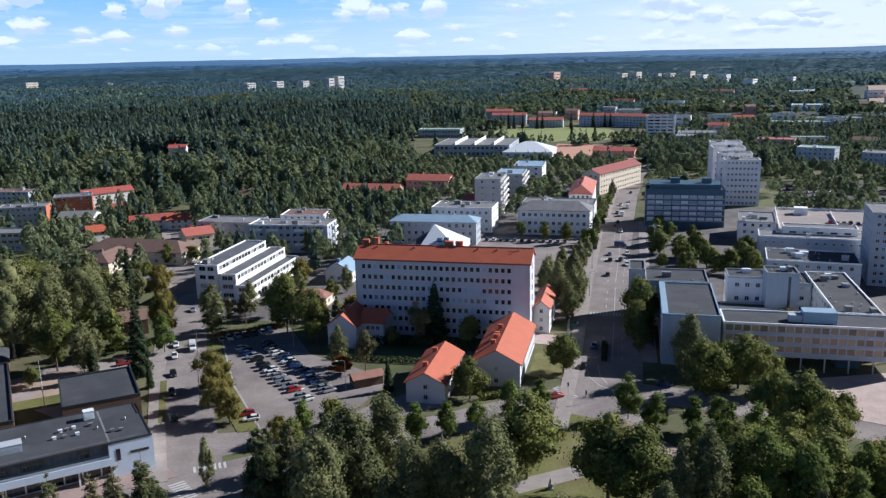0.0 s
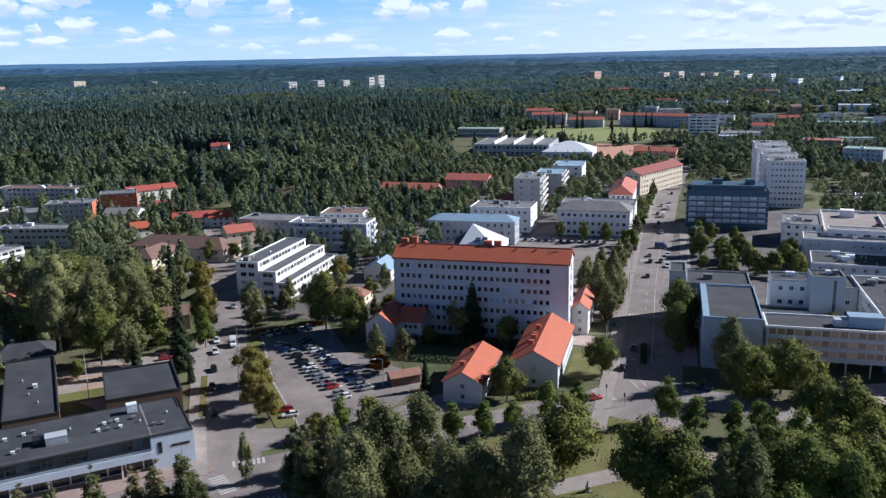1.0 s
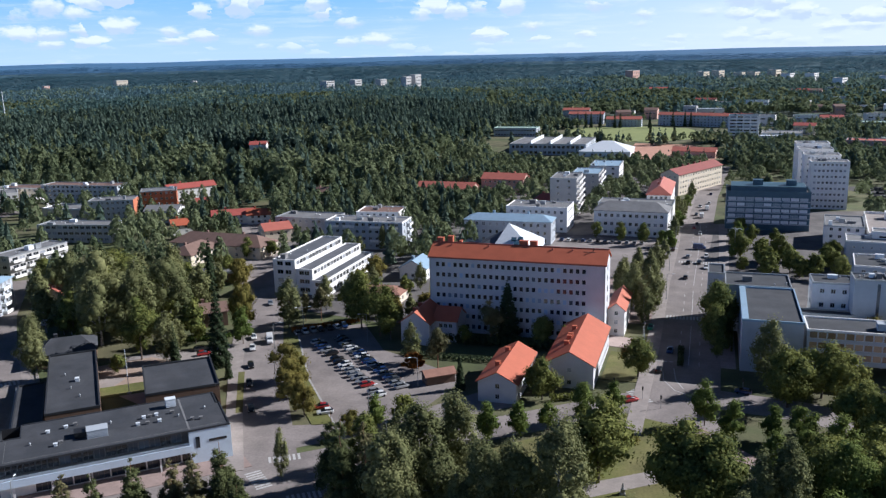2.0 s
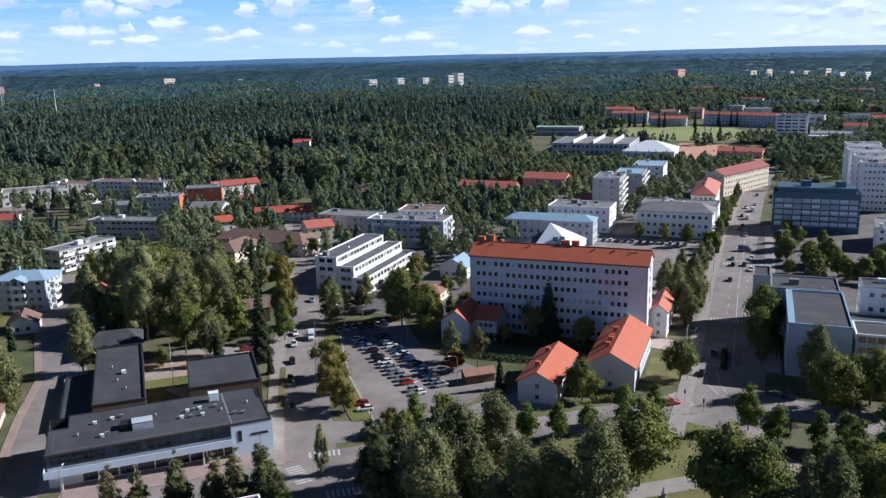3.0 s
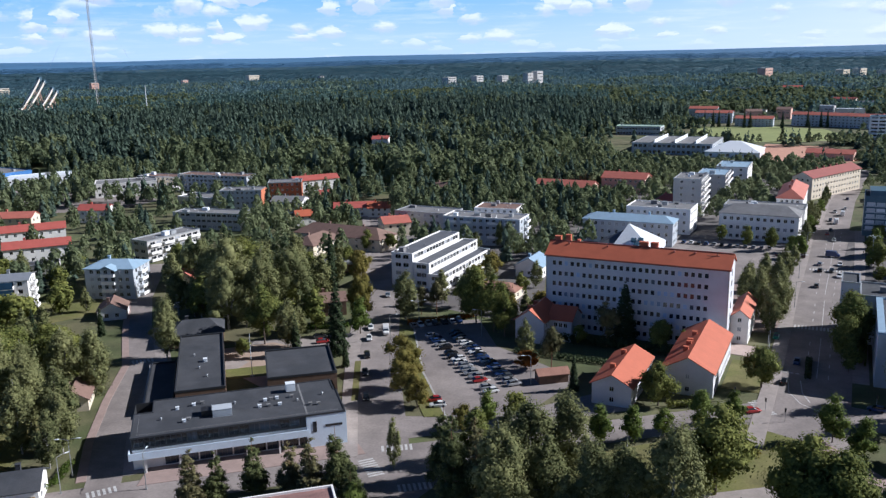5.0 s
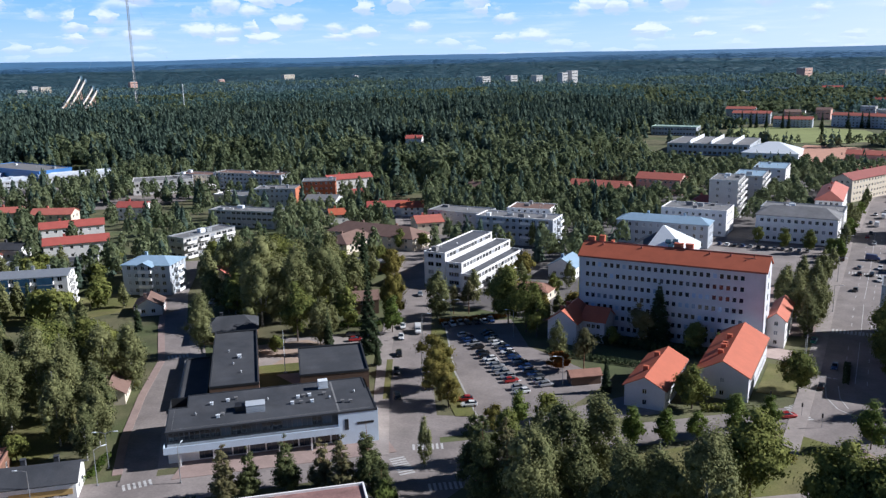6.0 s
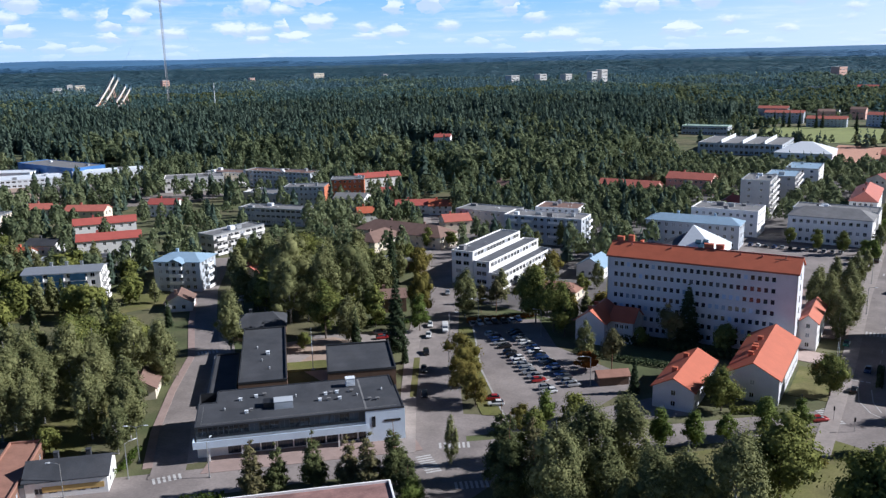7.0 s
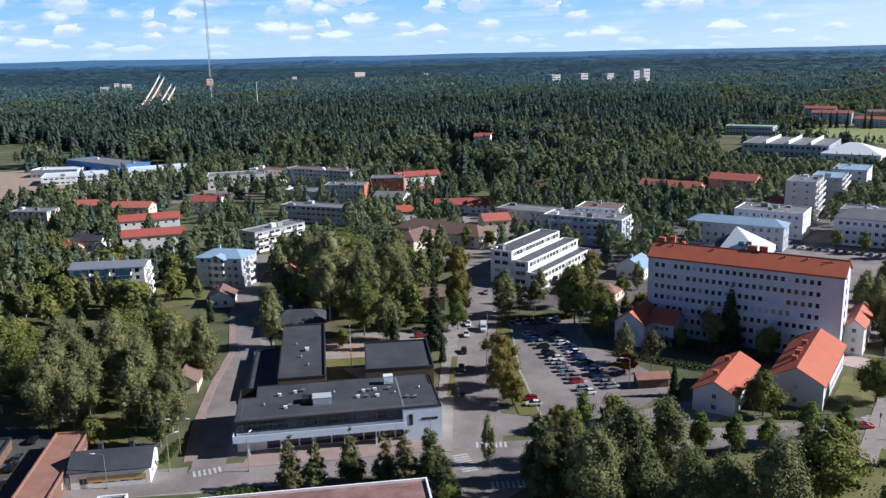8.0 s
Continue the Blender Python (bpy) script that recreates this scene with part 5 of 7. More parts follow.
for k in range(12):
    a0, a1 = math.pi * k / 12, math.pi * (k + 1) / 12
    quad(bm, [(10 - 10 * math.cos(a), y, 7 * math.sin(a)) for a, y in ((a0, 0), (a1, 0), (a1, 6), (a0, 6))])
    quad(bm, [(10 - r * math.cos(a), 0, r * 0.7 * math.sin(a)) for a, r in ((a0, 10), (a1, 10), (a1, 9.2), (a0, 9.2))])
part("shell", bm, M_CONCRETE, arch)

# ---------------------------------------------------------------- sports quarter and the far side
gym_corner = (-6.0, 735.0)
gym = building("sports_hall", "blue-grey sports hall with white roof lights", gym_corner, GRID, 66.0, 62.0, 9.5, 2, M_BLUEGREY, M_GREYROOF, 16, 8, (2.6, 2.4), category="sports hall", units=0)
for k in range(3):
    bm = bmesh.new()
    x = 17 + 17 * k
    for a, b in (((x, 2, 9.2), (x + 3.0, 2, 11.5)), ):
        quad(bm, [(x, 2, 9.2), (x + 1.8, 2, 9.2), (x + 1.6, 2, 12.2)])
        quad(bm, [(x, 2, 9.2), (x + 1.6, 2, 12.2), (x + 1.6, 60, 12.2), (x, 60, 9.2)])
        quad(bm, [(x + 1.8, 2, 9.2), (x + 1.8, 60, 9.2), (x + 1.6, 60, 12.2), (x + 1.6, 2, 12.2)])
    part("roof_light", bm, M_WHITESHEET, gym, "long white ridge of roof glazing")
building("sports_hall", "hall with a bright white folded roof", (52.0, 712.0), GRID, 42.0, 40.0, 4.6, 1, M_WHITESHEET, M_WHITESHEET, 6, 5, (2.0, 2.0), roof="hip", rise=7.0, hip=17.0, category="sports hall", units=0)
building("school", "long school with a pale green roof edge", (-24.0, 905.0), GRID, 46.0, 20.0, 9.0, 2, M_BLUEGREY, M_GREENROOF, 14, 5, (2.2, 1.8), category="school", units=1, edge_m=M_GREENROOF)
building("apartment_block", "eight-storey white and blue tower of flats", (198.0, 817.0), -16, 27.0, 18.0, 24.5, 8, M_WHITEPLASTER, M_DARKCLAD, 4, 4, (5.0, 1.4), group=FLATS, units=2)
building("shop_block", "low white store with a wide loading front", (228.0, 815.0), -18, 36.0, 30.0, 8.0, 1, M_WHITESHEET, M_GREYROOF, 3, 3, (8.0, 2.0), units=1)
# the pale pink roof colour stands in for haze over red roofs
for lab, c, yaw, w, h in (("long pale block with an orange-red roof", (64, 1050), -14, 42, 12.0), ("pale block with an orange-red roof", (104, 1000), -14, 40, 9.0),
                          ("long row block with an orange-red roof", (165, 1010), -30, 62, 12.5), ("row block with an orange-red roof", (216, 978), -30, 46, 12.5), ("far pale block with a red roof", (60, 1110), -14, 34, 13.0)):
    building("apartment_block", lab, c, yaw, w, 13, h, 4, M_BLUEGREY, M_PINKROOF, int(w / 4), 3, (1.8, 1.5), roof="gable", rise=2.6, group="red-roofed row blocks", units=2)
building("house", "club house with a pinkish roof by the court", (126, 700), -20, 34, 14, 5.5, 1, M_PINKPLASTER, M_PINKROOF, 8, 3, roof="gable", rise=2.6, units=1)
building("apartment_block", "pale blue block with a stepped roof", (258, 612), -35, 26, 18, 15.0, 5, M_BLUEGREY, M_GREENROOF, 7, 5, group=FLATS, units=1)
building("apartment_block", "pale blue block behind garden trees", (294, 588), -35, 22, 20, 13.0, 4, M_BLUEGREY, M_GREYROOF, 6, 5, group=FLATS, units=1)
building("apartment_block", "block with a pink stepped front", (270, 722), -25, 30, 20, 10.0, 3, M_PINKPLASTER, M_PINKROOF, 8, 4, group=FLATS, units=1)
building("shop_block", "long building with a pale green roof", (353, 905), -18, 60, 20, 9.0, 2, M_BLUEGREY, M_GREENROOF, 14, 4, units=1)
building("shop_block", "long low building with a pale roof", (416, 945), -18, 50, 18, 9.0, 2, M_CREAM, M_GREENROOF, 12, 4, units=1)

# ---------------------------------------------------------------- far blocks on the horizon's hills
FAR = "far tower blocks"
for x, y, w, top, m in ((-370, 1659, 30, 43, 0), (-319, 1690, 26, 44, 0), (-272, 1718, 25, 43, 0), (-216, 1686, 22, 48, 0), (-200, 1708, 24, 51, 0), (-1294, 1526, 28, 37, 1), (-1261, 1421, 24, 35, 0),
                        (-1306, 1515, 15, 39, 0), (-1095, 1553, 20, 45, 2), (-1042, 1823, 17, 41, 2), (-991, 2075, 29, 36, 1), (-826, 2146, 17, 38, 0), (469, 1841, 30, 39, 1)):
    z = land(x, y)
    root = building("tower_block", ("pale grey", "cream", "pink")[m] + " tower block rising over the far woods", (x, y, z), 58, w * 0.75, w * 0.6, max(top - 2 - z, 12), 5,
                    (M_CONCRETE, M_CREAM, M_PINKPLASTER)[m], M_GREYROOF, 4, 0, (w / 6, 1.4), group=FAR, units=0, faces="F", edge_m=M_CONCRETE)
for x, y, w, top, m in ((494, 1835, 29, 32, 1), (533, 1824, 30, 36, 1), (570, 1707, 29, 31, 0), (425, 1852, 29, 36, 1), (549, 1503, 28, 28, 0), (529, 1721, 29, 31, 0), (-952, 1984, 32, 39, 1), (251, 1883, 31, 39, 2),
                        (395, 1858, 29, 34, 1), (648, 1572, 20, 28, 0)):
    z = land(x, y)
    root = building("tower_block", ("white", "cream", "pink")[m] + " block of flats among far trees", (x, y, z), 52, w * 0.9, w * 0.6, max(top + 5 - z, 12), 4, (M_WHITEPLASTER, M_CREAM, M_PINKPLASTER)[m], M_GREYROOF, 4, 0, (w / 6, 1.4),
                    group=FAR, units=0, faces="F", edge_m=M_CONCRETE)
rf = random.Random(21)
OUTER = "outer houses"
for k in range(84):
    r, a = rf.uniform(760, 1500), radians(rf.uniform(-34, -3))
    x, y = -r * math.sin(a), r * math.cos(a)
    w, d, h = rf.uniform(12, 34), rf.uniform(9, 14), rf.choice((7.5, 9.0, 12.0))
    rect = all(math.hypot(x - c[0], y - c[1]) > 34 for c in FOOTPRINTS)
    if not rect or (40 < x < 210 and 640 < y < 1010):
        continue
    roof_m, wall_m, word = rf.choice(((M_REDROOF, M_CREAM, "red-roofed cream"), (M_GREYROOF, M_WHITEPLASTER, "grey-roofed white"), (M_GREENROOF, M_WHITEPLASTER, "green-roofed white"), (M_BROWNROOF, M_PINKPLASTER, "brown-roofed pink"), (M_WHITESHEET, M_CONCRETE, "pale-roofed concrete")))
    building("house", f"{word} house among the suburb's trees", (x, y, land(x, y)), rf.uniform(-30, 10), w, d, h, 2, wall_m, roof_m, 3, 0, (w / 5, 1.4), roof="gable" if roof_m in (M_REDROOF, M_BROWNROOF) else "flat", rise=2.4, units=0, group=OUTER, faces="F")

bm = bmesh.new()
edge = [[bm.verts.new((x, y, land(x, y) + 1.2)) for x, y in ((560 + 210 * f, 1110 + 430 * f), (640 + 240 * f, 1090 + 400 * f))] for f in np.linspace(0, 1, 12)]
for (a0, b0), (a1, b1) in zip(edge, edge[1:]):
    bm.faces.new((a0, b0, b1, a1))
bmesh.ops.recalc_face_normals(bm, faces=bm.faces)
tagged(part("clearing", bm, M_GRAVEL), "bare reddish gravel works on the far hillside", "clearing", "", "structure")
for x, y, w in ((470, 1140, 62), (590, 1385, 55), (560, 1370, 40), (690, 1560, 60)):
    building("warehouse", "long low hall with a pale roof far off", (x, y, land(x, y)), -22, w, 26, 8.0, 1, M_WHITESHEET, M_WHITESHEET, 6, 0, (4.0, 1.6), units=0, faces="F", edge_m=M_WHITESHEET, category="warehouse", group="white industrial halls")

# ---------------------------------------------------------------- trees
ball = bmesh.new()
bmesh.ops.create_icosphere(ball, subdivisions=1, radius=1.0)
BALL_V = np.array([v.co[:] for v in ball.verts])
BALL_F = np.array([[v.index for v in f.verts] for f in ball.faces])
ball.free()


def leaf_mesh(name, centres, normals, sizes, material, rnd, lobes=(), radii=()):
    """A crown out of many small leaf sprays, each a leaf blade of its own, round the ragged inner masses of its boughs."""
    n = len(centres)
    ref = rnd.normal(size=(n, 3))
    u = np.cross(normals, ref)
    u /= np.linalg.norm(u, axis=1, keepdims=True) + 1e-9
    v = np.cross(normals, u)
    s = sizes[:, None]
    k = rnd.uniform(0.6, 1.0, (n, 1))
    verts = np.stack([centres - u * s * 0.6 - v * s * 0.35, centres + u * s * 0.6 - v * s * 0.35 * k, centres + v * s * 0.75 * k + normals * s * 0.15], 1).reshape(-1, 3)
    loops, starts = np.arange(3 * n), np.arange(0, 3 * n, 3)
    for c, r in zip(lobes, radii):
        at = len(verts)
        shell = BALL_V * (r * rnd.uniform(0.42, 0.78, (len(BALL_V), 1))) + c
        verts = np.concatenate([verts, shell])
        starts = np.concatenate([starts, len(loops) + np.arange(0, BALL_F.size, 3)])
        loops = np.concatenate([loops, at + BALL_F.ravel()])
    me = bpy.data.meshes.new(name)
    me.vertices.add(len(verts))
    me.vertices.foreach_set("co", verts.astype(np.float32).ravel())
    me.loops.add(len(loops))
    me.loops.foreach_set("vertex_index", loops.astype(np.int32))
    me.polygons.add(len(starts))
    me.polygons.foreach_set("loop_start", starts.astype(np.int32))
    me.update(calc_edges=True)
    me.materials.append(material)
    return me


def unit(a):
    return a / (np.linalg.norm(a, axis=-1, keepdims=True) + 1e-9)


def crown_points(kind, count, rnd):
    """Centres, normals and limb ends of a crown for a tree one metre tall."""
    if kind == "spruce":
        t = 1 - np.sqrt(rnd.uniform(0, 1, count))
        t = 0.06 + 0.93 * t
        whorl = np.round(t * 17) / 17 + rnd.normal(0, 0.008, count)
        t = np.where(rnd.uniform(size=count) < 0.75, whorl, t).clip(0.05, 0.995)
        a = rnd.uniform(0, math.tau, count)
        arm = 0.16 * (1 - t) ** 0.85 * (0.82 + 0.25 * np.sin(5 * a + 40 * t)) + 0.006
        f = rnd.uniform(0.35, 1.0, count) ** 0.6
        p = np.stack([np.cos(a) * arm * f, np.sin(a) * arm * f, t - 0.05 * f * (1 - t)], 1)
        nrm = unit(np.stack([np.cos(a) * 0.5, np.sin(a) * 0.5, np.full(count, 0.9)], 1) + rnd.normal(0, 0.35, (count, 3)))
        return p, nrm, [], []
    if kind == "cone":
        # loose tiers of tufted boughs, widest near the ground
        t = 0.12 + 0.86 * (1 - np.sqrt(rnd.uniform(0, 1, 72)))
        a = rnd.uniform(0, math.tau, 72)
        arm = (0.175 * (1 - t) ** 0.75 + 0.010) * rnd.uniform(0.35, 1.1, 72)
        cs = np.stack([np.cos(a) * arm, np.sin(a) * arm, t], 1)
        rs_ = 0.035 + 0.055 * (1 - t)
        pick = rnd.choice(72, count, p=rs_ ** 1.6 / (rs_ ** 1.6).sum())
        way = unit(rnd.normal(size=(count, 3)))
        p = cs[pick] + way * (rs_[pick] * rnd.uniform(0.3, 1.05, count) ** 0.4)[:, None] * np.array([1.15, 1.15, 0.8])
        return p, unit(way + np.array([0, 0, 0.5]) + rnd.normal(0, 0.4, (count, 3))), cs, rs_
    spec = {"oak": (0.40, 0.10, 0.44, 0.54, 34, 0.14), "birch": (0.225, 0.12, 0.50, 0.50, 64, 0.066), "lime": (0.29, 0.14, 0.46, 0.53, 28, 0.115),
            "pine": (0.22, 0.38, 0.38, 0.62, 18, 0.11)}[kind]
    wide, low, tall, mid, lobes, lr = spec
    cs, rs = [], []
    for k in range(lobes):
        while True:
            q = rnd.uniform(-1, 1, 3)
            if 0.25 < np.linalg.norm(q) < 1:
                break
        q = q / np.linalg.norm(q) * (0.45 + 0.5 * rnd.uniform())
        taper = 1.0 - 0.45 * max(q[2], 0) if kind in ("oak",) else 1.0 - 0.84 * max(q[2], 0) - 0.15 * max(-q[2], 0)
        cs.append((q[0] * wide * taper, q[1] * wide * taper, mid + q[2] * tall * 0.93))
        rs.append(lr * rnd.uniform(0.7, 1.35))
    cs, rs = np.array(cs), np.array(rs)
    pick = rnd.choice(lobes, count, p=rs ** 2 / (rs ** 2).sum())
    way = unit(rnd.normal(size=(count, 3)))
    way[:, 2] += 0.15
    way = unit(way)
    reach = rs[pick] * rnd.uniform(0.35, 1.0, count) ** 0.35 * (1 + 0.2 * rnd.normal(size=count))
    p = cs[pick] + way * reach[:, None] * np.array([1.0, 1.0, 1.5 if kind == "birch" else 0.9])
    if kind == "birch":
        p[:, 2] -= 0.04 * rnd.uniform(0, 1, count) ** 2
    axis = np.array([0, 0, mid])
    nrm = unit(0.6 * way + 0.7 * unit(p - axis) + rnd.normal(0, 0.4, (count, 3)) + np.array([0, 0, 0.2]))
    return p, nrm, cs, rs


def trunk_mesh(kind, ends, height, material, rnd):
    bm = bmesh.new()
    r = {"oak": 0.022, "birch": 0.012, "lime": 0.014, "pine": 0.014, "spruce": 0.013, "cone": 0.012}[kind] * height
    top = {"oak": 0.62, "birch": 0.9, "lime": 0.85, "pine": 0.86, "spruce": 0.97, "cone": 0.95}[kind] * height
    pts, steps = [], 5
    for k in range(steps + 1):
        f = k / steps
        pts.append(Vector((rnd.normal() * 0.008 * height * f, rnd.normal() * 0.008 * height * f, top * f - 0.25 * (k == 0))))
    for k in range(steps):
        tube(bm, pts[k], pts[k + 1], r * (1 - 0.85 * k / steps), r * (1 - 0.85 * (k + 1) / steps), 7, cap=False)
    for e in list(ends)[:10]:
        base = 0.35 + 0.4 * rnd.uniform()
        z = min(base * top, e[2] * height * 0.9)
        tube(bm, (0, 0, z), (e[0] * height, e[1] * height, e[2] * height), r * 0.4, r * 0.1, 5, cap=False)
    me = bpy.data.meshes.new("trunk")
    bm.to_mesh(me)
    bm.free()
    me.materials.append(material)
    return me


TREES = {}
KINDS = {  # shape, leaf material, bark, leaf size in metres, label, category
    "d": ("oak", "M_LEAF", M_LEAF, M_BARK, 0.70, "dense dark green broadleaf tree"), "b": ("birch", "M_BIRCH", M_BIRCH, M_BIRCHBARK, 0.44, "tall olive-green birch with a pale trunk"),
    "y": ("lime", "M_LIME", M_LIME, M_BARK, 0.55, "young bright green street lime"), "o": ("oak", "M_AUTUMN", M_AUTUMN, M_BARK, 0.5, "tree with yellowing autumn leaves"),
    "r": ("oak", "M_RUST", M_RUST, M_BARK, 0.4, "small tree with rust-orange leaves"), "s": ("spruce", "M_NEEDLE", M_NEEDLE, M_BARK, 0.55, "dark narrow spruce with drooping boughs"),
    "k": ("cone", "M_PINE", M_PINE, M_PINEBARK, 0.42, "young pine with brownish green tufts"),
    "g": ("cone", "M_PINEGREEN", M_PINEGREEN, M_PINEBARK, 0.42, "dark green young pine with tiered boughs"), "n": ("lime", "M_LEAF", M_LEAF, M_BARK, 0.6, "tall narrow broadleaf tree"),
    "w": ("oak", "M_BIRCH", M_BIRCH, M_BIRCHBARK, 0.5, "broad grey-green birch with a rounded crown"),
    "p": ("pine", "M_PINE", M_PINE, M_PINEBARK, 0.5, "pine with a bare lower trunk"),
}


def tree(kind, x, y, h, near=True, z=0.0, wide=1.0):
    """A tree of its own: tapered trunk with limbs, and a crown of leaf sprays. A few shapes serve each kind."""
    shape, _, leaf_m, bark_m, leaf, label = KINDS[kind]
    variant = int(abs(x * 13 + y * 7)) % 4
    step = {True: (8, 12, 17, 24), False: (8, 14, 20)}[near]
    size = min(step, key=lambda s: abs(s - h))
    key = (kind, near, variant, size)
    if key not in TREES:
        rnd = np.random.default_rng(100 * variant + size * 7 + ord(kind))
        per = {"oak": 5.2, "birch": 6.0, "lime": 4.6, "pine": 3.0, "spruce": 4.6, "cone": 5.0}[shape]
        count = int((per * 260 * (size / 10) ** 1.6 + 500) * (1.0 if near else 0.3))
        count = min(int(count * 1.7), 9500 if near else 2000)
        p, nrm, ends, radii = crown_points(shape, count, rnd)
        sizes = leaf * (0.64 if near else 1.3) * rnd.uniform(0.6, 1.35, count) * (size / 14) ** 0.35
        TREES[key] = (leaf_mesh("crown", p * size, nrm, sizes, leaf_m, rnd, np.array(ends) * size, np.array(radii) * size), trunk_mesh(shape, ends, size, bark_m, rnd))
    crown_me, trunk_me = TREES[key]
    k = h / size
    root = thing("tree", label, "tree", (x, y, z), (x * 37 + y * 91) % 360, "town trees")
    shared("trunk", trunk_me, root, Matrix.Diagonal((k, k, k, 1)))
    shared("crown", crown_me, root, Matrix.Diagonal((k * wide, k * wide, k, 1)))
    return root


PARK = [("y", -7, 175, 10), ("y", 0, 178, 9), ("y", 7, 182, 8), ("y", 15, 188, 10), ("y", 23, 193, 8), ("b", -19, 148, 25), ("b", -12, 154, 23), ("b", -23, 136, 25),
        ("b", -15, 142, 19), ("g", -37, 153, 19, True, 0.0, 0.95), ("g", -33, 143, 21, True, 0.0, 0.9), ("k", -30, 150, 17, True, 0.0, 1.0), ("y", -33, 181, 9), ("d", -27, 185, 8), ("o", -38, 177, 7), ("b", -25, 158, 17), ("n", -33, 163, 13), ("b", -6, 136, 22), ("b", 7, 137, 26), ("b", -1, 138, 22), ("d", 16, 158, 19), ("b", -11, 134, 15)]
PARK_EAST = [("d", 31, 149, 18), ("d", 36, 146, 17), ("b", 47, 139, 20), ("b", 42, 138, 18), ("y", 43, 186, 11), ("y", 47, 176, 11), ("y", 56, 178, 9), ("y", 60, 168, 9), ("y", 60, 145, 17),
             ("y", 67, 142, 15), ("y", 74, 138, 11), ("y", 53, 135, 13)]
SQUARE = [("d", 66, 150, 14), ("d", 72, 146, 14), ("d", 84, 143, 13), ("y", 80, 147, 12), ("d", 91, 151, 12), ("d", 62, 158, 12), ("d", 56, 147, 15),
          ("b", 64, 210, 20), ("d", 65, 197, 15), ("d", 75, 203, 15), ("d", 79, 200, 14), ("d", 75, 182, 14), ("d", 78, 174, 16), ("d", 82, 174, 13), ("d", 87, 174, 11), ("r", 88, 157, 8),
          ("b", 75, 153, 13), ("d", 71, 212, 10), ("d", 85, 150, 11), ("o", 100, 236, 12), ("y", 62, 176, 11), ("y", 66, 166, 12), ("n", 70, 160, 14), ("d", 58, 156, 12), ("d", 79, 162, 13), ("y", 51, 160, 11)]
AVENUE_TREES = [("d", 32, 216, 12), ("b", 39, 277, 18), ("b", 43, 270, 19), ("b", 46, 280, 17), ("b", 45, 309, 15), ("b", 54, 325, 14), ("b", 36, 285, 17), ("b", 48, 300, 16), ("b", 40, 262, 15), ("b", 38, 296, 15), ("n", 57, 238, 15), ("n", 59, 246, 20), ("n", 61, 255, 16), ("n", 56, 231, 9),
                ("d", 6, 200, 11), ("p", -8, 241, 15), ("d", 7, 241, 9), ("b", 72, 388, 12), ("b", 84, 444, 12), ("d", 93, 352, 11), ("d", 107, 345, 11), ("n", 47, 382, 10),
                ("n", 56, 376, 11), ("n", 37, 390, 9), ("y", 64, 372, 9)]
CARPARK_TREES = [("b", -30, 225, 13), ("p", -22, 219, 13), ("s", -15, 206, 10), ("r", -29, 219, 6, True, 0.0, 1.5), ("n", -43, 249, 20), ("n", -39, 245, 15), ("b", -53, 262, 20), ("b", -74, 257, 19), ("p", -65, 264, 12),
                 ("o", -62, 210, 12), ("o", -55, 191, 11), ("o", -58, 199, 11), ("o", -52, 188, 9), ("b", -49, 157, 12, True, 0.0, 0.6), ("p", -70, 263, 10), ("n", -50, 256, 19)]
GARDEN = [("s", -85, 222, 24), ("s", -79, 212, 8), ("b", -133, 209, 21), ("b", -137, 181, 20), ("w", -134, 252, 28, True, 0.0, 0.85), ("b", -118, 244, 29), ("w", -114, 258, 24, True, 0.0, 0.85), ("b", -150, 268, 22), ("n", -110, 226, 20),
          ("b", -102, 225, 17), ("w", -163, 284, 20, True, 0.0, 0.85), ("b", -127, 300, 15), ("w", -128, 238, 22, True, 0.0, 0.85), ("b", -142, 246, 18), ("n", -138, 272, 26), ("o", -87, 251, 18, True, 0.0, 0.6), ("o", -97, 280, 17, True, 0.0, 0.6), ("y", -84, 240, 12), ("b", -102, 234, 11),
          ("d", -126, 246, 7), ("d", -112, 215, 6), ("s", -99, 224, 12), ("b", -113, 278, 17), ("d", -180, 301, 14)]
# spruces and darker broadleaf trees added at the western end stand in for shade
BIRCHES = [("b", -160, 158, 23), ("b", -172, 146, 22), ("n", -158, 172, 20), ("b", -140, 160, 19), ("b", -171, 166, 22), ("d", -150, 188, 15), ("b", -187, 148, 20), ("b", -145, 143, 17),
           ("b", -154, 147, 25), ("b", -150, 152, 22), ("b", -148, 160, 25), ("n", -167, 151, 22), ("b", -146, 167, 22), ("b", -143, 178, 22), ("b", -128, 155, 20), ("b", -133, 148, 20), ("b", -124, 150, 16),
           ("n", -178, 155, 24), ("b", -152, 141, 22), ("d", -137, 139, 7), ("d", -167, 186, 17), ("s", -174, 205, 15), ("d", -165, 202, 13), ("b", -179, 182, 16), ("b", -201, 176, 14), ("b", -122, 143, 14),
           ("d", -194, 178, 12), ("s", -186, 165, 20), ("s", -162, 164, 19)]
KERB_PINES = [("k", -84, 135, 12.5, True, 0.0, 1.25), ("g", -79.5, 137, 11.5, True, 0.0, 1.1), ("g", -73, 140.5, 13, True, 0.0, 1.15), ("k", -66.5, 143, 12, True, 0.0, 1.15), ("k", -61.5, 141.5, 14, True, 0.0, 1.25),
              ("g", -57, 144.5, 16, True, 0.0, 1.1), ("g", -53, 141, 11, True, 0.0, 1.2), ("y", -51, 137, 8)]
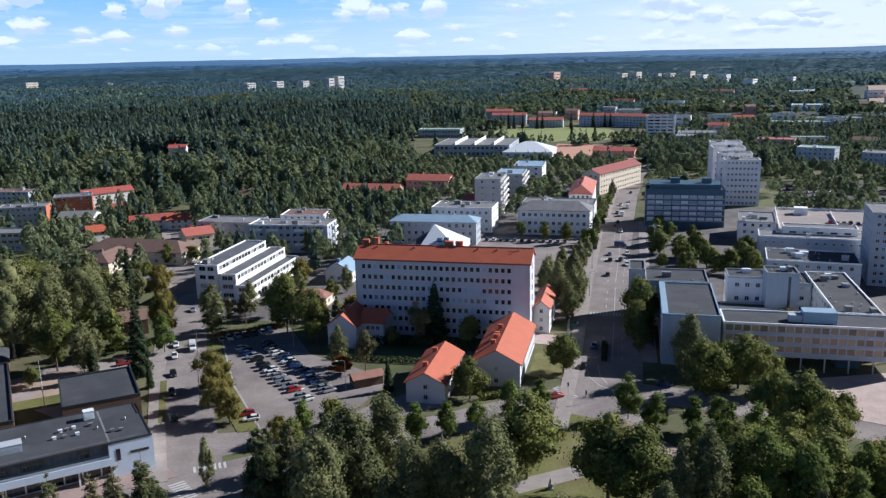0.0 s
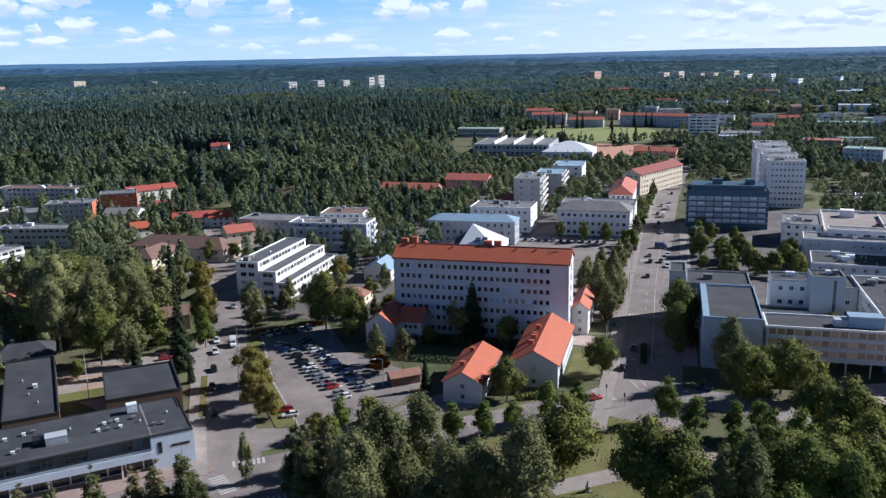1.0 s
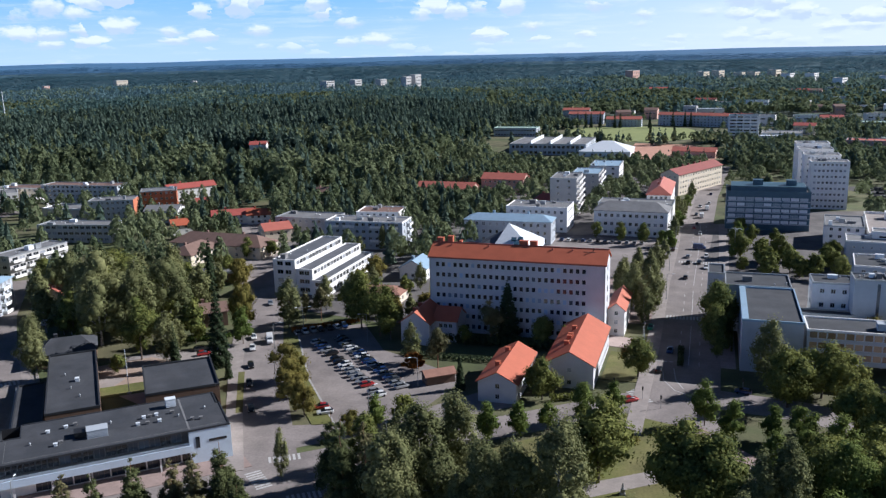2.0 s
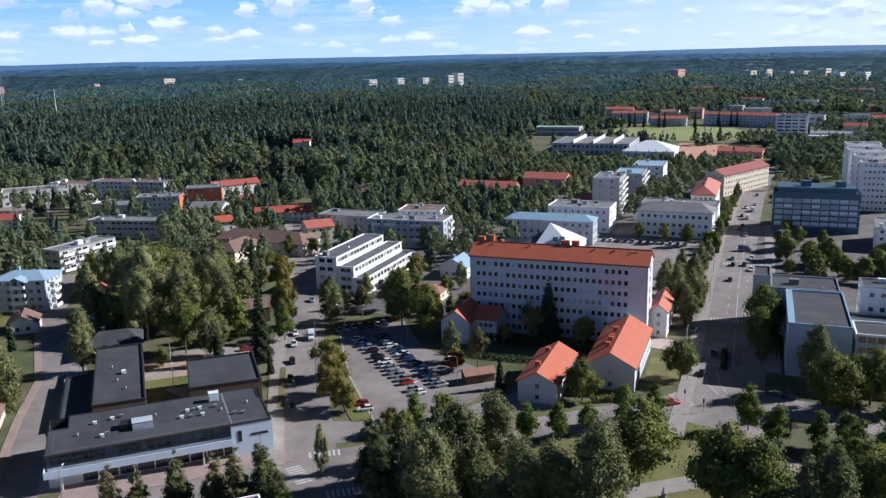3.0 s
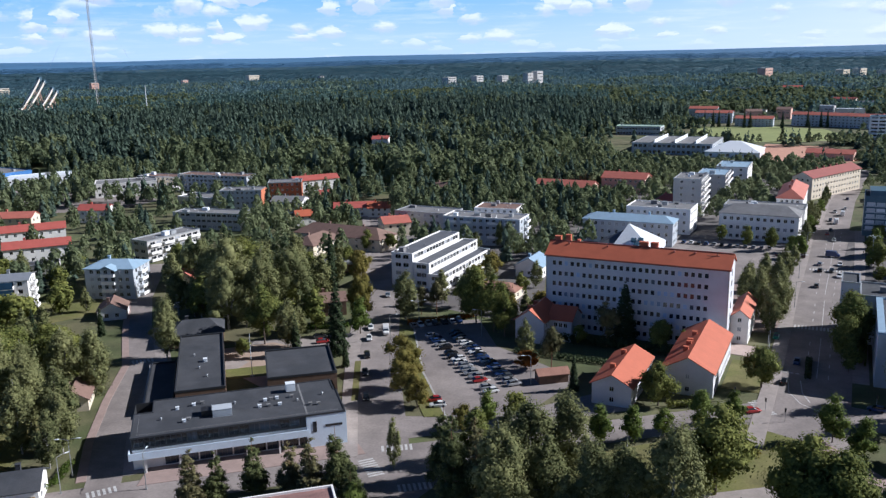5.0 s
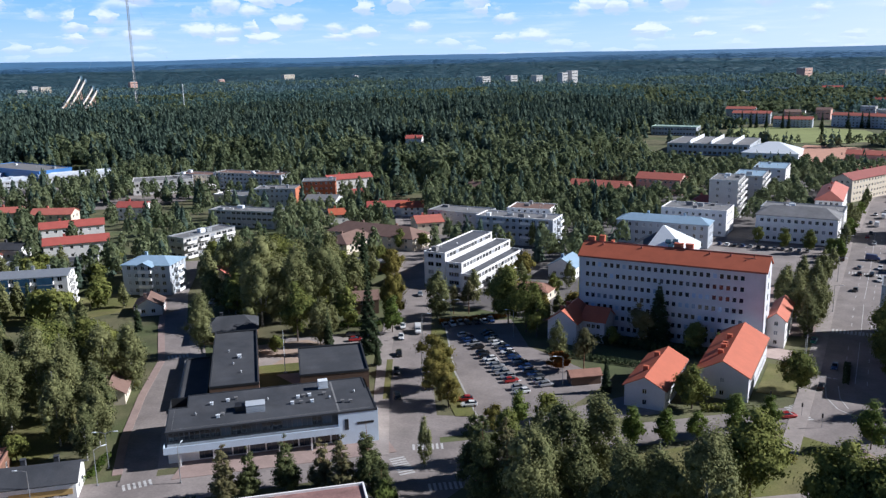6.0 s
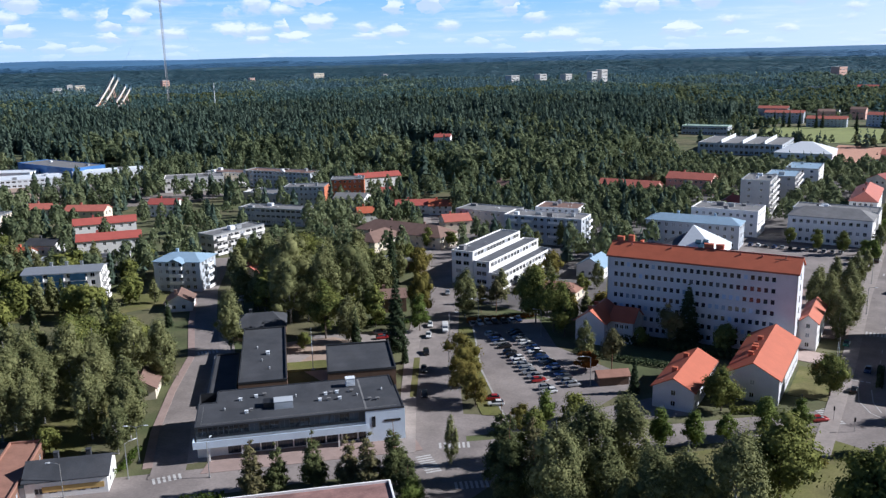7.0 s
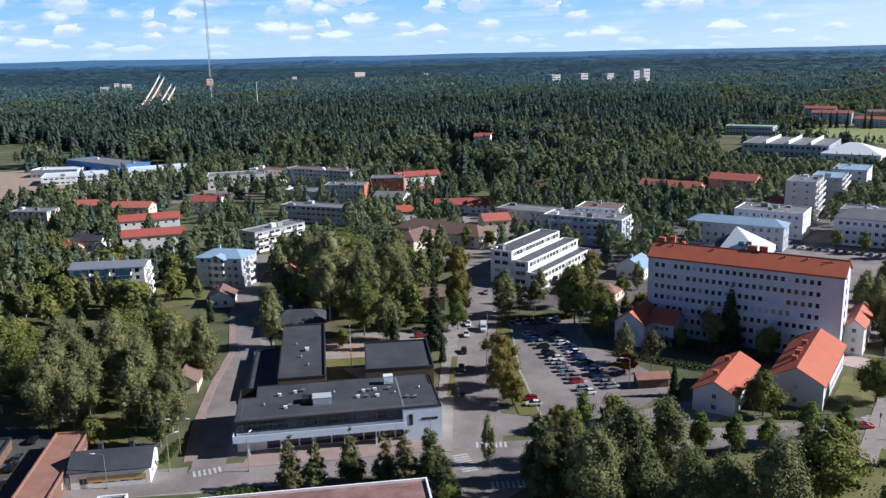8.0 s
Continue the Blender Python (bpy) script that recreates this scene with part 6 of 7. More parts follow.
STREET_TREES = [("b", -112, 300, 12), ("o", -108, 312, 11), ("n", -116, 322, 10), ("b", -90, 347, 9), ("n", -40, 292, 9), ("b", -36, 302, 11), ("n", 96, 372, 10), ("n", 104, 377, 10), ("n", 112, 371, 9), ("d", 88, 330, 6),
                ("d", 128, 347, 9), ("n", 8, 241, 10), ("s", -3, 245, 19, True, 0.0, 1.6), ("n", 14, 238, 8), ("n", -16, 241, 7), ("b", -66, 276, 13), ("n", -58, 273, 12), ("b", -124, 333, 12), ("n", -118, 352, 11), ("d", -108, 356, 8),
                ("b", -68, 352, 11), ("n", -50, 350, 10), ("n", -42, 360, 9), ("b", -60, 366, 12)]
for row in STREET_TREES + PARK + PARK_EAST + SQUARE + AVENUE_TREES + CARPARK_TREES + GARDEN + BIRCHES + KERB_PINES:
    tree(*row)

rs = np.random.default_rng(5)
TO_RECTS = [(np.array([c[0], c[1]]), radians(c[2]), c[3], c[4]) for c in FOOTPRINTS]


def free(x, y, margin=2.5):
    """Where no house and no road stands."""
    ok = np.ones(len(x), bool)
    for c, a, w, d in TO_RECTS:
        u = (x - c[0]) * math.cos(a) + (y - c[1]) * math.sin(a)
        v = -(x - c[0]) * math.sin(a) + (y - c[1]) * math.cos(a)
        # a strip on the near side stays clear, so the camera sees the house
        ok &= ~((u > -margin) & (u < w + margin) & (v > -margin - 7) & (v < d + margin))
    for pts, half in ROADS:
        for (x0, y0), (x1, y1) in zip(pts, pts[1:]):
            dx, dy = x1 - x0, y1 - y0
            t = (((x - x0) * dx + (y - y0) * dy) / (dx * dx + dy * dy)).clip(0, 1)
            ok &= np.hypot(x - x0 - t * dx, y - y0 - t * dy) > half + 2
    return ok


def grove(corners, count, kinds, low, high, gap=5.5, seed=1, near=False):
    """Trees of their own, strewn over a patch of ground with room between them."""
    r = random.Random(seed)
    xs, ys = [c[0] for c in corners], [c[1] for c in corners]
    placed, tries = [], 0
    while len(placed) < count and tries < count * 60:
        tries += 1
        px_, py_ = r.uniform(min(xs), max(xs)), r.uniform(min(ys), max(ys))
        inside = False
        for (x0, y0), (x1, y1) in zip(corners, corners[1:] + corners[:1]):
            if (y0 > py_) != (y1 > py_) and px_ < (x1 - x0) * (py_ - y0) / (y1 - y0) + x0:
                inside = not inside
        if not inside or any(math.hypot(px_ - a, py_ - b) < gap for a, b in placed) or not free(np.array([px_]), np.array([py_]), 1.5)[0]:
            continue
        placed.append((px_, py_))
        tree(r.choice(kinds), round(px_, 1), round(py_, 1), r.uniform(low, high), near=near)


grove([(-160, 232), (-92, 240), (-100, 300), (-185, 318)], 30, "bbnbs", 13, 22, 6, 1)
grove([(-245, 170), (-150, 190), (-190, 300), (-320, 270)], 46, "bbdds", 8, 16, 6, 2)
grove([(-340, 230), (-240, 200), (-250, 290), (-400, 330)], 30, "bbdsp", 8, 15, 6, 3)
grove([(-236, 208), (-200, 226), (-176, 256), (-200, 257)], 9, "bndb", 9, 14, 5.5, 15)
grove([(-52, 264), (-30, 264), (-34, 330), (-62, 318)], 9, "dbo", 6, 12, 5, 4)
grove([(50, 100), (120, 100), (112, 165), (84, 168), (60, 135)], 10, "ybdd", 9, 15, 6, 5, True)
grove([(-60, 100), (60, 96), (52, 128), (-50, 130)], 10, "bbb", 14, 19, 6.5, 6, True)
grove([(-230, 110), (-165, 120), (-180, 175), (-240, 180)], 10, "bnd", 15, 21, 6, 7, True)
for k in range(12):
    x, y = offset_line(AVENUE, 14)[3][0] + 4.6 * k, offset_line(AVENUE, 14)[3][1] + 17 * k
    tree("b" if k % 3 else "y", round(x, 1), round(y, 1), 8 + (k * 5) % 4, near=False)
for k in range(9):
    x, y = offset_line(AVENUE, -14)[4][0] + 5.2 * k, offset_line(AVENUE, -14)[4][1] + 17 * k
    tree("d" if k % 2 else "y", round(x, 1), round(y, 1), 7 + (k * 3) % 4, near=False)

for x, y in ((71, 994), (80, 992), (86, 990), (96, 988), (112, 983), (118, 982), (150, 974), (178, 989), (191, 986), (197, 984), (129, 834), (151, 829)):
    tree("s", x, y, 19, near=False, z=land(x, y), wide=0.8)
grove([(92, 318), (130, 310), (140, 335), (98, 348)], 12, "ddn", 7, 12, 5, 8)
grove([(140, 322), (150, 318), (152, 330), (142, 334)], 2, "d", 8, 9, 4, 9)

# ---------------------------------------------------------------- woods: many trees in few objects
def wood_template(kind, tris, seed):
    """Loose triangles that make up a small tree one metre tall."""
    r = np.random.default_rng(seed)
    if kind == "conifer":
        # drooping boughs in tiers, shorter towards the top
        t = (1 - np.sqrt(r.uniform(0, 1, tris))) * 0.93 + 0.04
        a = np.arange(tris) * 2.4 + r.uniform(0, 0.6, tris)
        arm = (0.165 * (1 - t) ** 0.75 + 0.012) * r.uniform(0.75, 1.15, tris)
        half = 0.5 + 0.3 * r.uniform(size=tris)
        inner = arm * r.uniform(0.0, 0.3, tris)
        tip = np.stack([np.cos(a) * inner, np.sin(a) * inner, np.minimum(t + 0.09 + 0.09 * r.uniform(size=tris), 1.0)], 1)
        left = np.stack([np.cos(a - half) * arm, np.sin(a - half) * arm, t], 1)
        right = np.stack([np.cos(a + half) * arm, np.sin(a + half) * arm, t - 0.03 * r.uniform(size=tris)], 1)
        return np.stack([left, right, tip], 1)
    q = unit(r.normal(size=(tris, 3)))
    if kind == "canopy":
        # the closed top of a wood, seen from far off
        c = q * np.array([0.34, 0.34, 0.09]) + np.array([0, 0, 0.75])
        n = unit(q * 0.15 + np.array([0, 0, 1.0]) + r.normal(0, 0.1, (tris, 3)))
        u = unit(np.cross(n, r.normal(size=(tris, 3))))
        v = np.cross(n, u)
        return np.stack([c - u * 0.22 - v * 0.13, c + u * 0.22 - v * 0.13, c + v * 0.22], 1)
    q[:, 2] = np.abs(q[:, 2]) * 1.2 - 0.35
    c = q * np.array([0.30, 0.30, 0.46]) * r.uniform(0.7, 1.05, (tris, 1))
    c[:, :2] *= (1.0 - 0.5 * np.clip(c[:, 2:] / 0.46, 0, 1))
    c += np.array([0, 0, 0.54])
    n = unit(q + r.normal(0, 0.35, (tris, 3)))
    u = unit(np.cross(n, r.normal(size=(tris, 3))))
    v = np.cross(n, u)
    s = (2.1 / math.sqrt(tris)) * r.uniform(0.55, 1.0, (tris, 1)) * 0.42
    return np.stack([c - u * s - v * s * 0.6, c + u * s - v * s * 0.6, c + v * s], 1)


def woods(name, label, xs, ys, hs, kind, tris, material, spread=1.0):
    """One object that holds a whole stand of trees."""
    if not len(xs):
        return None
    templates = [wood_template(kind, tris, 31 * k + tris) for k in range(8)]
    zs = np.array([land(a, b) for a, b in zip(xs, ys)])
    chunks = []
    for k, tpl in enumerate(templates):
        sel = np.arange(len(xs)) % 8 == k
        m = int(sel.sum())
        ang = rs.uniform(0, math.tau, m)
        c, s = np.cos(ang), np.sin(ang)
        h = hs[sel]
        w = h * spread * rs.uniform(0.8, 1.2, m)
        p = tpl.reshape(1, -1, 3)
        x = (p[..., 0] * c[:, None] - p[..., 1] * s[:, None]) * w[:, None] + xs[sel][:, None]
        y = (p[..., 0] * s[:, None] + p[..., 1] * c[:, None]) * w[:, None] + ys[sel][:, None]
        z = p[..., 2] * h[:, None] + zs[sel][:, None]
        chunks.append(np.stack([x, y, z], -1).reshape(-1, 3))
    verts = np.concatenate(chunks).astype(np.float32)
    n = len(verts)
    me = bpy.data.meshes.new(name)
    me.vertices.add(n)
    me.vertices.foreach_set("co", verts.ravel())
    me.loops.add(n)
    me.loops.foreach_set("vertex_index", np.arange(n, dtype=np.int32))
    me.polygons.add(n // 3)
    me.polygons.foreach_set("loop_start", np.arange(0, n, 3, dtype=np.int32))
    me.update(calc_edges=True)
    me.materials.append(material)
    return tagged(new(name, me), label, "woods", "", "stuff")


def sector(r0, r1, a0, a1, spacing):
    """Jittered places in a sector of the land; angles in degrees to the left of ahead."""
    area = 0.5 * radians(a1 - a0) * (r1 * r1 - r0 * r0)
    n = int(area / spacing ** 2)
    r = np.sqrt(rs.uniform(r0 * r0, r1 * r1, n))
    a = np.radians(rs.uniform(a0, a1, n))
    return -r * np.sin(a), r * np.cos(a), r, np.degrees(a)


EDGE_ANGLE = (-40, -28, -19, -8, -3, 1, 4, 6, 9, 16, 20, 24, 28, 33, 38, 42, 48, 60)
EDGE_RANGE = (1050, 1050, 1050, 1080, 1080, 960, 820, 600, 555, 555, 590, 630, 680, 700, 740, 780, 780, 780)
GAPS = [(-228, 708, 26), (-842, 1010, 24), (-866, 975, 24), (-888, 945, 22), (-480, 440, 50), (-430, 415, 35), (95, 905, 72), (130, 740, 48), (30, 760, 60), (22, 715, 45), (70, 690, 30), (240, 830, 40), (0, 915, 30), (0, 880, 32), (-5, 852, 24), (-226, 688, 28), (-222, 668, 22), (600, 1150, 60), (660, 1260, 70), (720, 1370, 75), (770, 1470, 70), (455, 1095, 32), (556, 1335, 34), (475, 1125, 30), (-450, 500, 40), (-500, 470, 45), (-470, 520, 40), (-520, 440, 60), (-580, 470, 60), (-640, 540, 70), (-600, 590, 45), (-680, 620, 50), (85, 1018, 42), (125, 985, 45), (190, 968, 52), (232, 945, 42), (155, 925, 55), (22, 690, 45), (62, 668, 34), (120, 672, 36), (100, 642, 24), (140, 700, 34), (118, 860, 60), (165, 880, 50)]


def stand(r0, r1, a0, a1, spacing, beyond=True):
    x, y, r, a = sector(r0, r1, a0, a1, spacing)
    edge = np.interp(a, EDGE_ANGLE, EDGE_RANGE) + 18 * np.sin(a * 2.3)
    ok = (r > edge) if beyond else (r < edge)
    if r0 < 2000:
        ok &= free(x, y)
        # trees between a house and the camera are thinned to keep it in view
        loose = rs.uniform(size=len(x)) < 0.45
        for step in (9.0, 18.0):
            ok &= loose & (step > 10) | free(x * (1 + step / r), y * (1 + step / r), 0.5)
        for gx, gy, gr in GAPS:
            ok &= np.hypot(x - gx, y - gy) > gr
    return x[ok], y[ok], a[ok]


def patch(x, y, scale, seed):
    return np.array([noise.noise((a / scale, b / scale, seed)) for a, b in zip(x, y)])


x, y, a = stand(540, 1150, -3, 51, 6.8)
leafy = patch(x, y, 75, 2.0) + rs.normal(0, 0.3, len(x)) + np.clip((800 - np.hypot(x, y)) / 320, -0.35, 0.8) > 0.2
tall = 1 + 0.28 * patch(x, y, 45, 3.0)
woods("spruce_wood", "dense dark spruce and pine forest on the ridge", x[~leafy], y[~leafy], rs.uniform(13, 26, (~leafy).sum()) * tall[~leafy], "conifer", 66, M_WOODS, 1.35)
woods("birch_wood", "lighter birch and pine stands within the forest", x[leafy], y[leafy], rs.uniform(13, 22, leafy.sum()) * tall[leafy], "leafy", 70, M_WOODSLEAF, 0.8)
# from here outward each band of woods has more haze in its colour
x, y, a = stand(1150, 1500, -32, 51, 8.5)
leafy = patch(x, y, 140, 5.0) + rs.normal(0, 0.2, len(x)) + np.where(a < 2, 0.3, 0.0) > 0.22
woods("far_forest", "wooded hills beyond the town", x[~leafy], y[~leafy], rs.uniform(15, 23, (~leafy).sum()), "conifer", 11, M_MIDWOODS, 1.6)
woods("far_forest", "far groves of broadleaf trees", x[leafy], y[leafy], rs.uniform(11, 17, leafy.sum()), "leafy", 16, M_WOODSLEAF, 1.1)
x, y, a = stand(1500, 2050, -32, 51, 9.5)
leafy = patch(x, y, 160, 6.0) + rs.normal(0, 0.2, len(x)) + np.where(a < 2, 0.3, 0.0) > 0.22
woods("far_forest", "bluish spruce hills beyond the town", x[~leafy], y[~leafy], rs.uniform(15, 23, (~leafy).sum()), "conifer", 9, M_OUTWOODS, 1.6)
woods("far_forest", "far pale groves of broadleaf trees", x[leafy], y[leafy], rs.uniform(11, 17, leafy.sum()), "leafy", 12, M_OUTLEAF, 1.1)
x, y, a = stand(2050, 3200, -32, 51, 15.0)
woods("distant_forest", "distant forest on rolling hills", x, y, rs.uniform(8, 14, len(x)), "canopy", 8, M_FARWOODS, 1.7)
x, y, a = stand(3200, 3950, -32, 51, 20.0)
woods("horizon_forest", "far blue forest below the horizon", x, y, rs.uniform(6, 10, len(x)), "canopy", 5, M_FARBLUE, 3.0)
# trees between the houses of the outer town
x, y, a = stand(620, 1100, -38, 3, 7.0, beyond=False)
keep = patch(x, y, 110, 7.0) + rs.normal(0, 0.3, len(x)) > -0.25
x, y = x[keep], y[keep]
con = rs.uniform(size=len(x)) < 0.4
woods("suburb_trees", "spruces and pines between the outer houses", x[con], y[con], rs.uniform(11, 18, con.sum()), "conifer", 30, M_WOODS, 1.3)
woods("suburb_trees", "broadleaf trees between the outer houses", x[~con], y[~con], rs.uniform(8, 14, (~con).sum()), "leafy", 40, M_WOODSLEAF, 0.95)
x, y, a = stand(330, 780, 3, 51, 7.2, beyond=False)
keep = patch(x, y, 80, 11.0) + rs.normal(0, 0.3, len(x)) > -0.2
x, y = x[keep], y[keep]
con = rs.uniform(size=len(x)) < 0.14
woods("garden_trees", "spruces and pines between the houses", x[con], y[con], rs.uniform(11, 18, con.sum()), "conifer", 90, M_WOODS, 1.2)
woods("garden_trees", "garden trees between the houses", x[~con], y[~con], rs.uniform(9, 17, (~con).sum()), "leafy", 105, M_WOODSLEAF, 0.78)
x, y, a = stand(300, 800, -36, -14, 9.0, beyond=False)
keep = (x > 170) & (patch(x, y, 70, 13.0) + rs.normal(0, 0.25, len(x)) > -0.4)
woods("park_trees", "dense broadleaf trees of the eastern quarter", x[keep], y[keep], rs.uniform(9, 15, keep.sum()), "leafy", 90, M_WOODSLEAF, 0.95)
x, y, a = stand(425, 610, 1, 26, 6.5, beyond=False)
keep = patch(x, y, 50, 17.0) + rs.normal(0, 0.25, len(x)) > -0.15
x, y = x[keep], y[keep]
con = rs.uniform(size=len(x)) < 0.25
woods("garden_trees", "birches and garden trees before the forest", x[~con], y[~con], rs.uniform(8, 14, (~con).sum()), "leafy", 110, M_WOODSLEAF, 0.85)
woods("garden_trees", "garden spruces before the forest", x[con], y[con], rs.uniform(10, 17, con.sum()), "conifer", 90, M_WOODS, 1.2)
x, y, a = stand(430, 720, -14, 4, 6.8, beyond=False)
keep = (patch(x, y, 50, 19.0) + rs.normal(0, 0.2, len(x)) > -0.3) & ((x < 70) | (y > 520))
woods("park_trees", "trees before the sports halls", x[keep], y[keep], rs.uniform(8, 14, keep.sum()), "leafy", 105, M_WOODSLEAF, 0.9)

for lab, corner, way, half, count, lo, hi in (("young trees along the far avenue", (138, 480), (30, 160), 9, 44, 9, 14), ("trees between the towers and the avenue", (190, 595), (36, 128), 18, 50, 9, 13),
                                             ("trees beside the cream street block", (92, 596), (16, 55), 18, 24, 9, 15)):
    f, g = rs.uniform(size=count), rs.uniform(-half, half, count)
    n_ = math.hypot(*way)
    x, y = corner[0] + f * way[0] + g * way[1] / n_, corner[1] + f * way[1] - g * way[0] / n_
    keep = free(x, y, 0.5)
    woods("avenue_trees", lab, x[keep], y[keep], rs.uniform(lo, hi, keep.sum()), "leafy", 170, M_WOODSLEAF, 0.85)

# ---------------------------------------------------------------- cars
def car_paint(name, colour, metal=0.2):
    m = surface(name, colour, 0.28, 0.04, 2.0, metal=metal)
    m.node_tree.nodes["Principled BSDF"].inputs["Coat Weight"].default_value = 0.6
    return m


PAINTS = {"black": car_paint("black car paint", (0.012, 0.012, 0.014)), "white": car_paint("white car paint", (0.72, 0.72, 0.72), 0.0), "silver": car_paint("silver car paint", (0.42, 0.43, 0.45), 0.5),
          "red": car_paint("red car paint", (0.36, 0.018, 0.02)), "blue": car_paint("blue car paint", (0.02, 0.05, 0.16)), "green": car_paint("green car paint", (0.02, 0.20, 0.14)), "grey": car_paint("grey car paint", (0.10, 0.105, 0.11), 0.4)}
M_TYRE = surface("tyre rubber", (0.015, 0.015, 0.015), 0.9, 0.1)
M_LAMP = surface("clear lamp lens", (0.75, 0.75, 0.72), 0.15, 0.03)
M_TAIL = surface("red lamp lens", (0.35, 0.01, 0.01), 0.2, 0.03)


def hull(sections):
    """A body lofted through cross sections (x, half width, low, high), each an eight-cornered ring."""
    bm = bmesh.new()
    rows = []
    for x, hw, lo, hi in sections:
        b = min(0.12, (hi - lo) * 0.3)
        ring = [(-hw + b, lo), (hw - b, lo), (hw, lo + b), (hw, hi - b), (hw - b, hi), (-hw + b, hi), (-hw, hi - b), (-hw, lo + b)]
        rows.append([bm.verts.new((x, y, z)) for y, z in ring])
    for r, s in zip(rows, rows[1:]):
        for k in range(8):
            bm.faces.new((r[k], r[(k + 1) % 8], s[(k + 1) % 8], s[k]))
    bm.faces.new(rows[0])
    bm.faces.new(rows[-1][::-1])
    bmesh.ops.recalc_face_normals(bm, faces=bm.faces)
    return bm


def make_car(colour, at, yaw, van=False):
    kind = "van" if van else "car"
    root = thing(kind, f"parked {colour} {'delivery van' if van else 'hatchback car'} on the asphalt", kind, (*at, 0.06), yaw, "parked cars")
    paint = PAINTS[colour]
    if van:
        part("body", hull([(-2.7, 0.9, 0.45, 2.3), (-2.5, 0.98, 0.35, 2.5), (1.2, 0.98, 0.35, 2.5), (1.8, 0.95, 0.35, 1.5), (2.6, 0.9, 0.38, 1.15), (2.75, 0.8, 0.45, 0.9)]), paint, root)
        part("windscreen", hull([(1.22, 0.86, 1.35, 2.4), (1.86, 0.84, 1.30, 1.5)]), M_GLASSDARK, root)
    else:
        part("body", hull([(-2.1, 0.72, 0.45, 0.8), (-1.95, 0.85, 0.32, 0.92), (-1.2, 0.88, 0.24, 0.96), (0.9, 0.88, 0.24, 0.94), (1.8, 0.84, 0.28, 0.80), (2.08, 0.70, 0.38, 0.66)]), paint, root)
        part("cabin", hull([(-1.95, 0.70, 0.88, 1.0), (-1.45, 0.66, 0.9, 1.38), (0.05, 0.68, 0.9, 1.44), (0.98, 0.72, 0.86, 0.98)]), M_GLASSDARK, root, "dark cabin glass")
        part("roof", hull([(-1.40, 0.60, 1.37, 1.42), (-0.6, 0.64, 1.42, 1.48), (0.02, 0.62, 1.42, 1.475)]), paint, root)
    front = 2.72 if van else 2.02
    for y in (-0.55, 0.55):
        part("headlight", boxes((front - 0.06, front + 0.03, y - 0.13, y + 0.13, 0.62, 0.74)), M_LAMP, root)
        part("tail_light", boxes((-2.74 if van else -2.1, -2.66 if van else -2.02, y - 0.12, y + 0.12, 0.7, 0.85)), M_TAIL, root)
    for x in (-1.3, 1.3):
        for y in (-0.86, 0.70):
            bm = bmesh.new()
            tube(bm, (x, y, 0.31), (x, y + 0.18, 0.31), 0.31, 0.31, 12)
            part("wheel", bm, M_TYRE, root)
    return root


FLEET = {}


def car(colour, x, y, yaw, z=0.06, van=False):
    key = (colour, van)
    if key not in FLEET:
        FLEET[key] = make_car(colour, (x, y), yaw, van)
        FLEET[key].matrix_basis = pose(x, y, z, 0, 0, yaw)
        return FLEET[key]
    return copy_thing(FLEET[key], pose(x, y, z, 0, 0, yaw))


def far_car(colour, x, y, yaw, z=0.06):
    """A car far off, of which only body, glass and roof show."""
    root = thing("car", f"parked {colour} hatchback car on the asphalt", "car", (x, y, z), yaw, "parked cars")
    for child in [c for c in FLEET[(colour, False)].children if c.name.split(".")[0] in ("body", "cabin", "roof")]:
        shared(child.name.split(".")[0], child.data, root, Matrix.Identity(4))


rc = random.Random(8)
COLOURS = ("black", "black", "grey", "silver", "silver", "silver", "white", "white", "blue", "blue", "grey", "silver", "black", "red")
for (x0, y0), (x1, y1), n, turn in (((-61.5, 242.0), (-33.5, 197.0), 19, 31), ((-55.6, 246.0), (-30.0, 205.2), 18, 31), ((-70.5, 249.0), (-52.5, 259.0), 8, -62)):
    for k in range(n):
        f = (k + 0.5) / n
        if rc.random() < 0.06:
            continue
        car(rc.choice(COLOURS), x0 + (x1 - x0) * f + rc.uniform(-0.3, 0.3), y0 + (y1 - y0) * f + rc.uniform(-0.3, 0.3), turn + rc.choice((0, 180)) + rc.uniform(-3, 3))
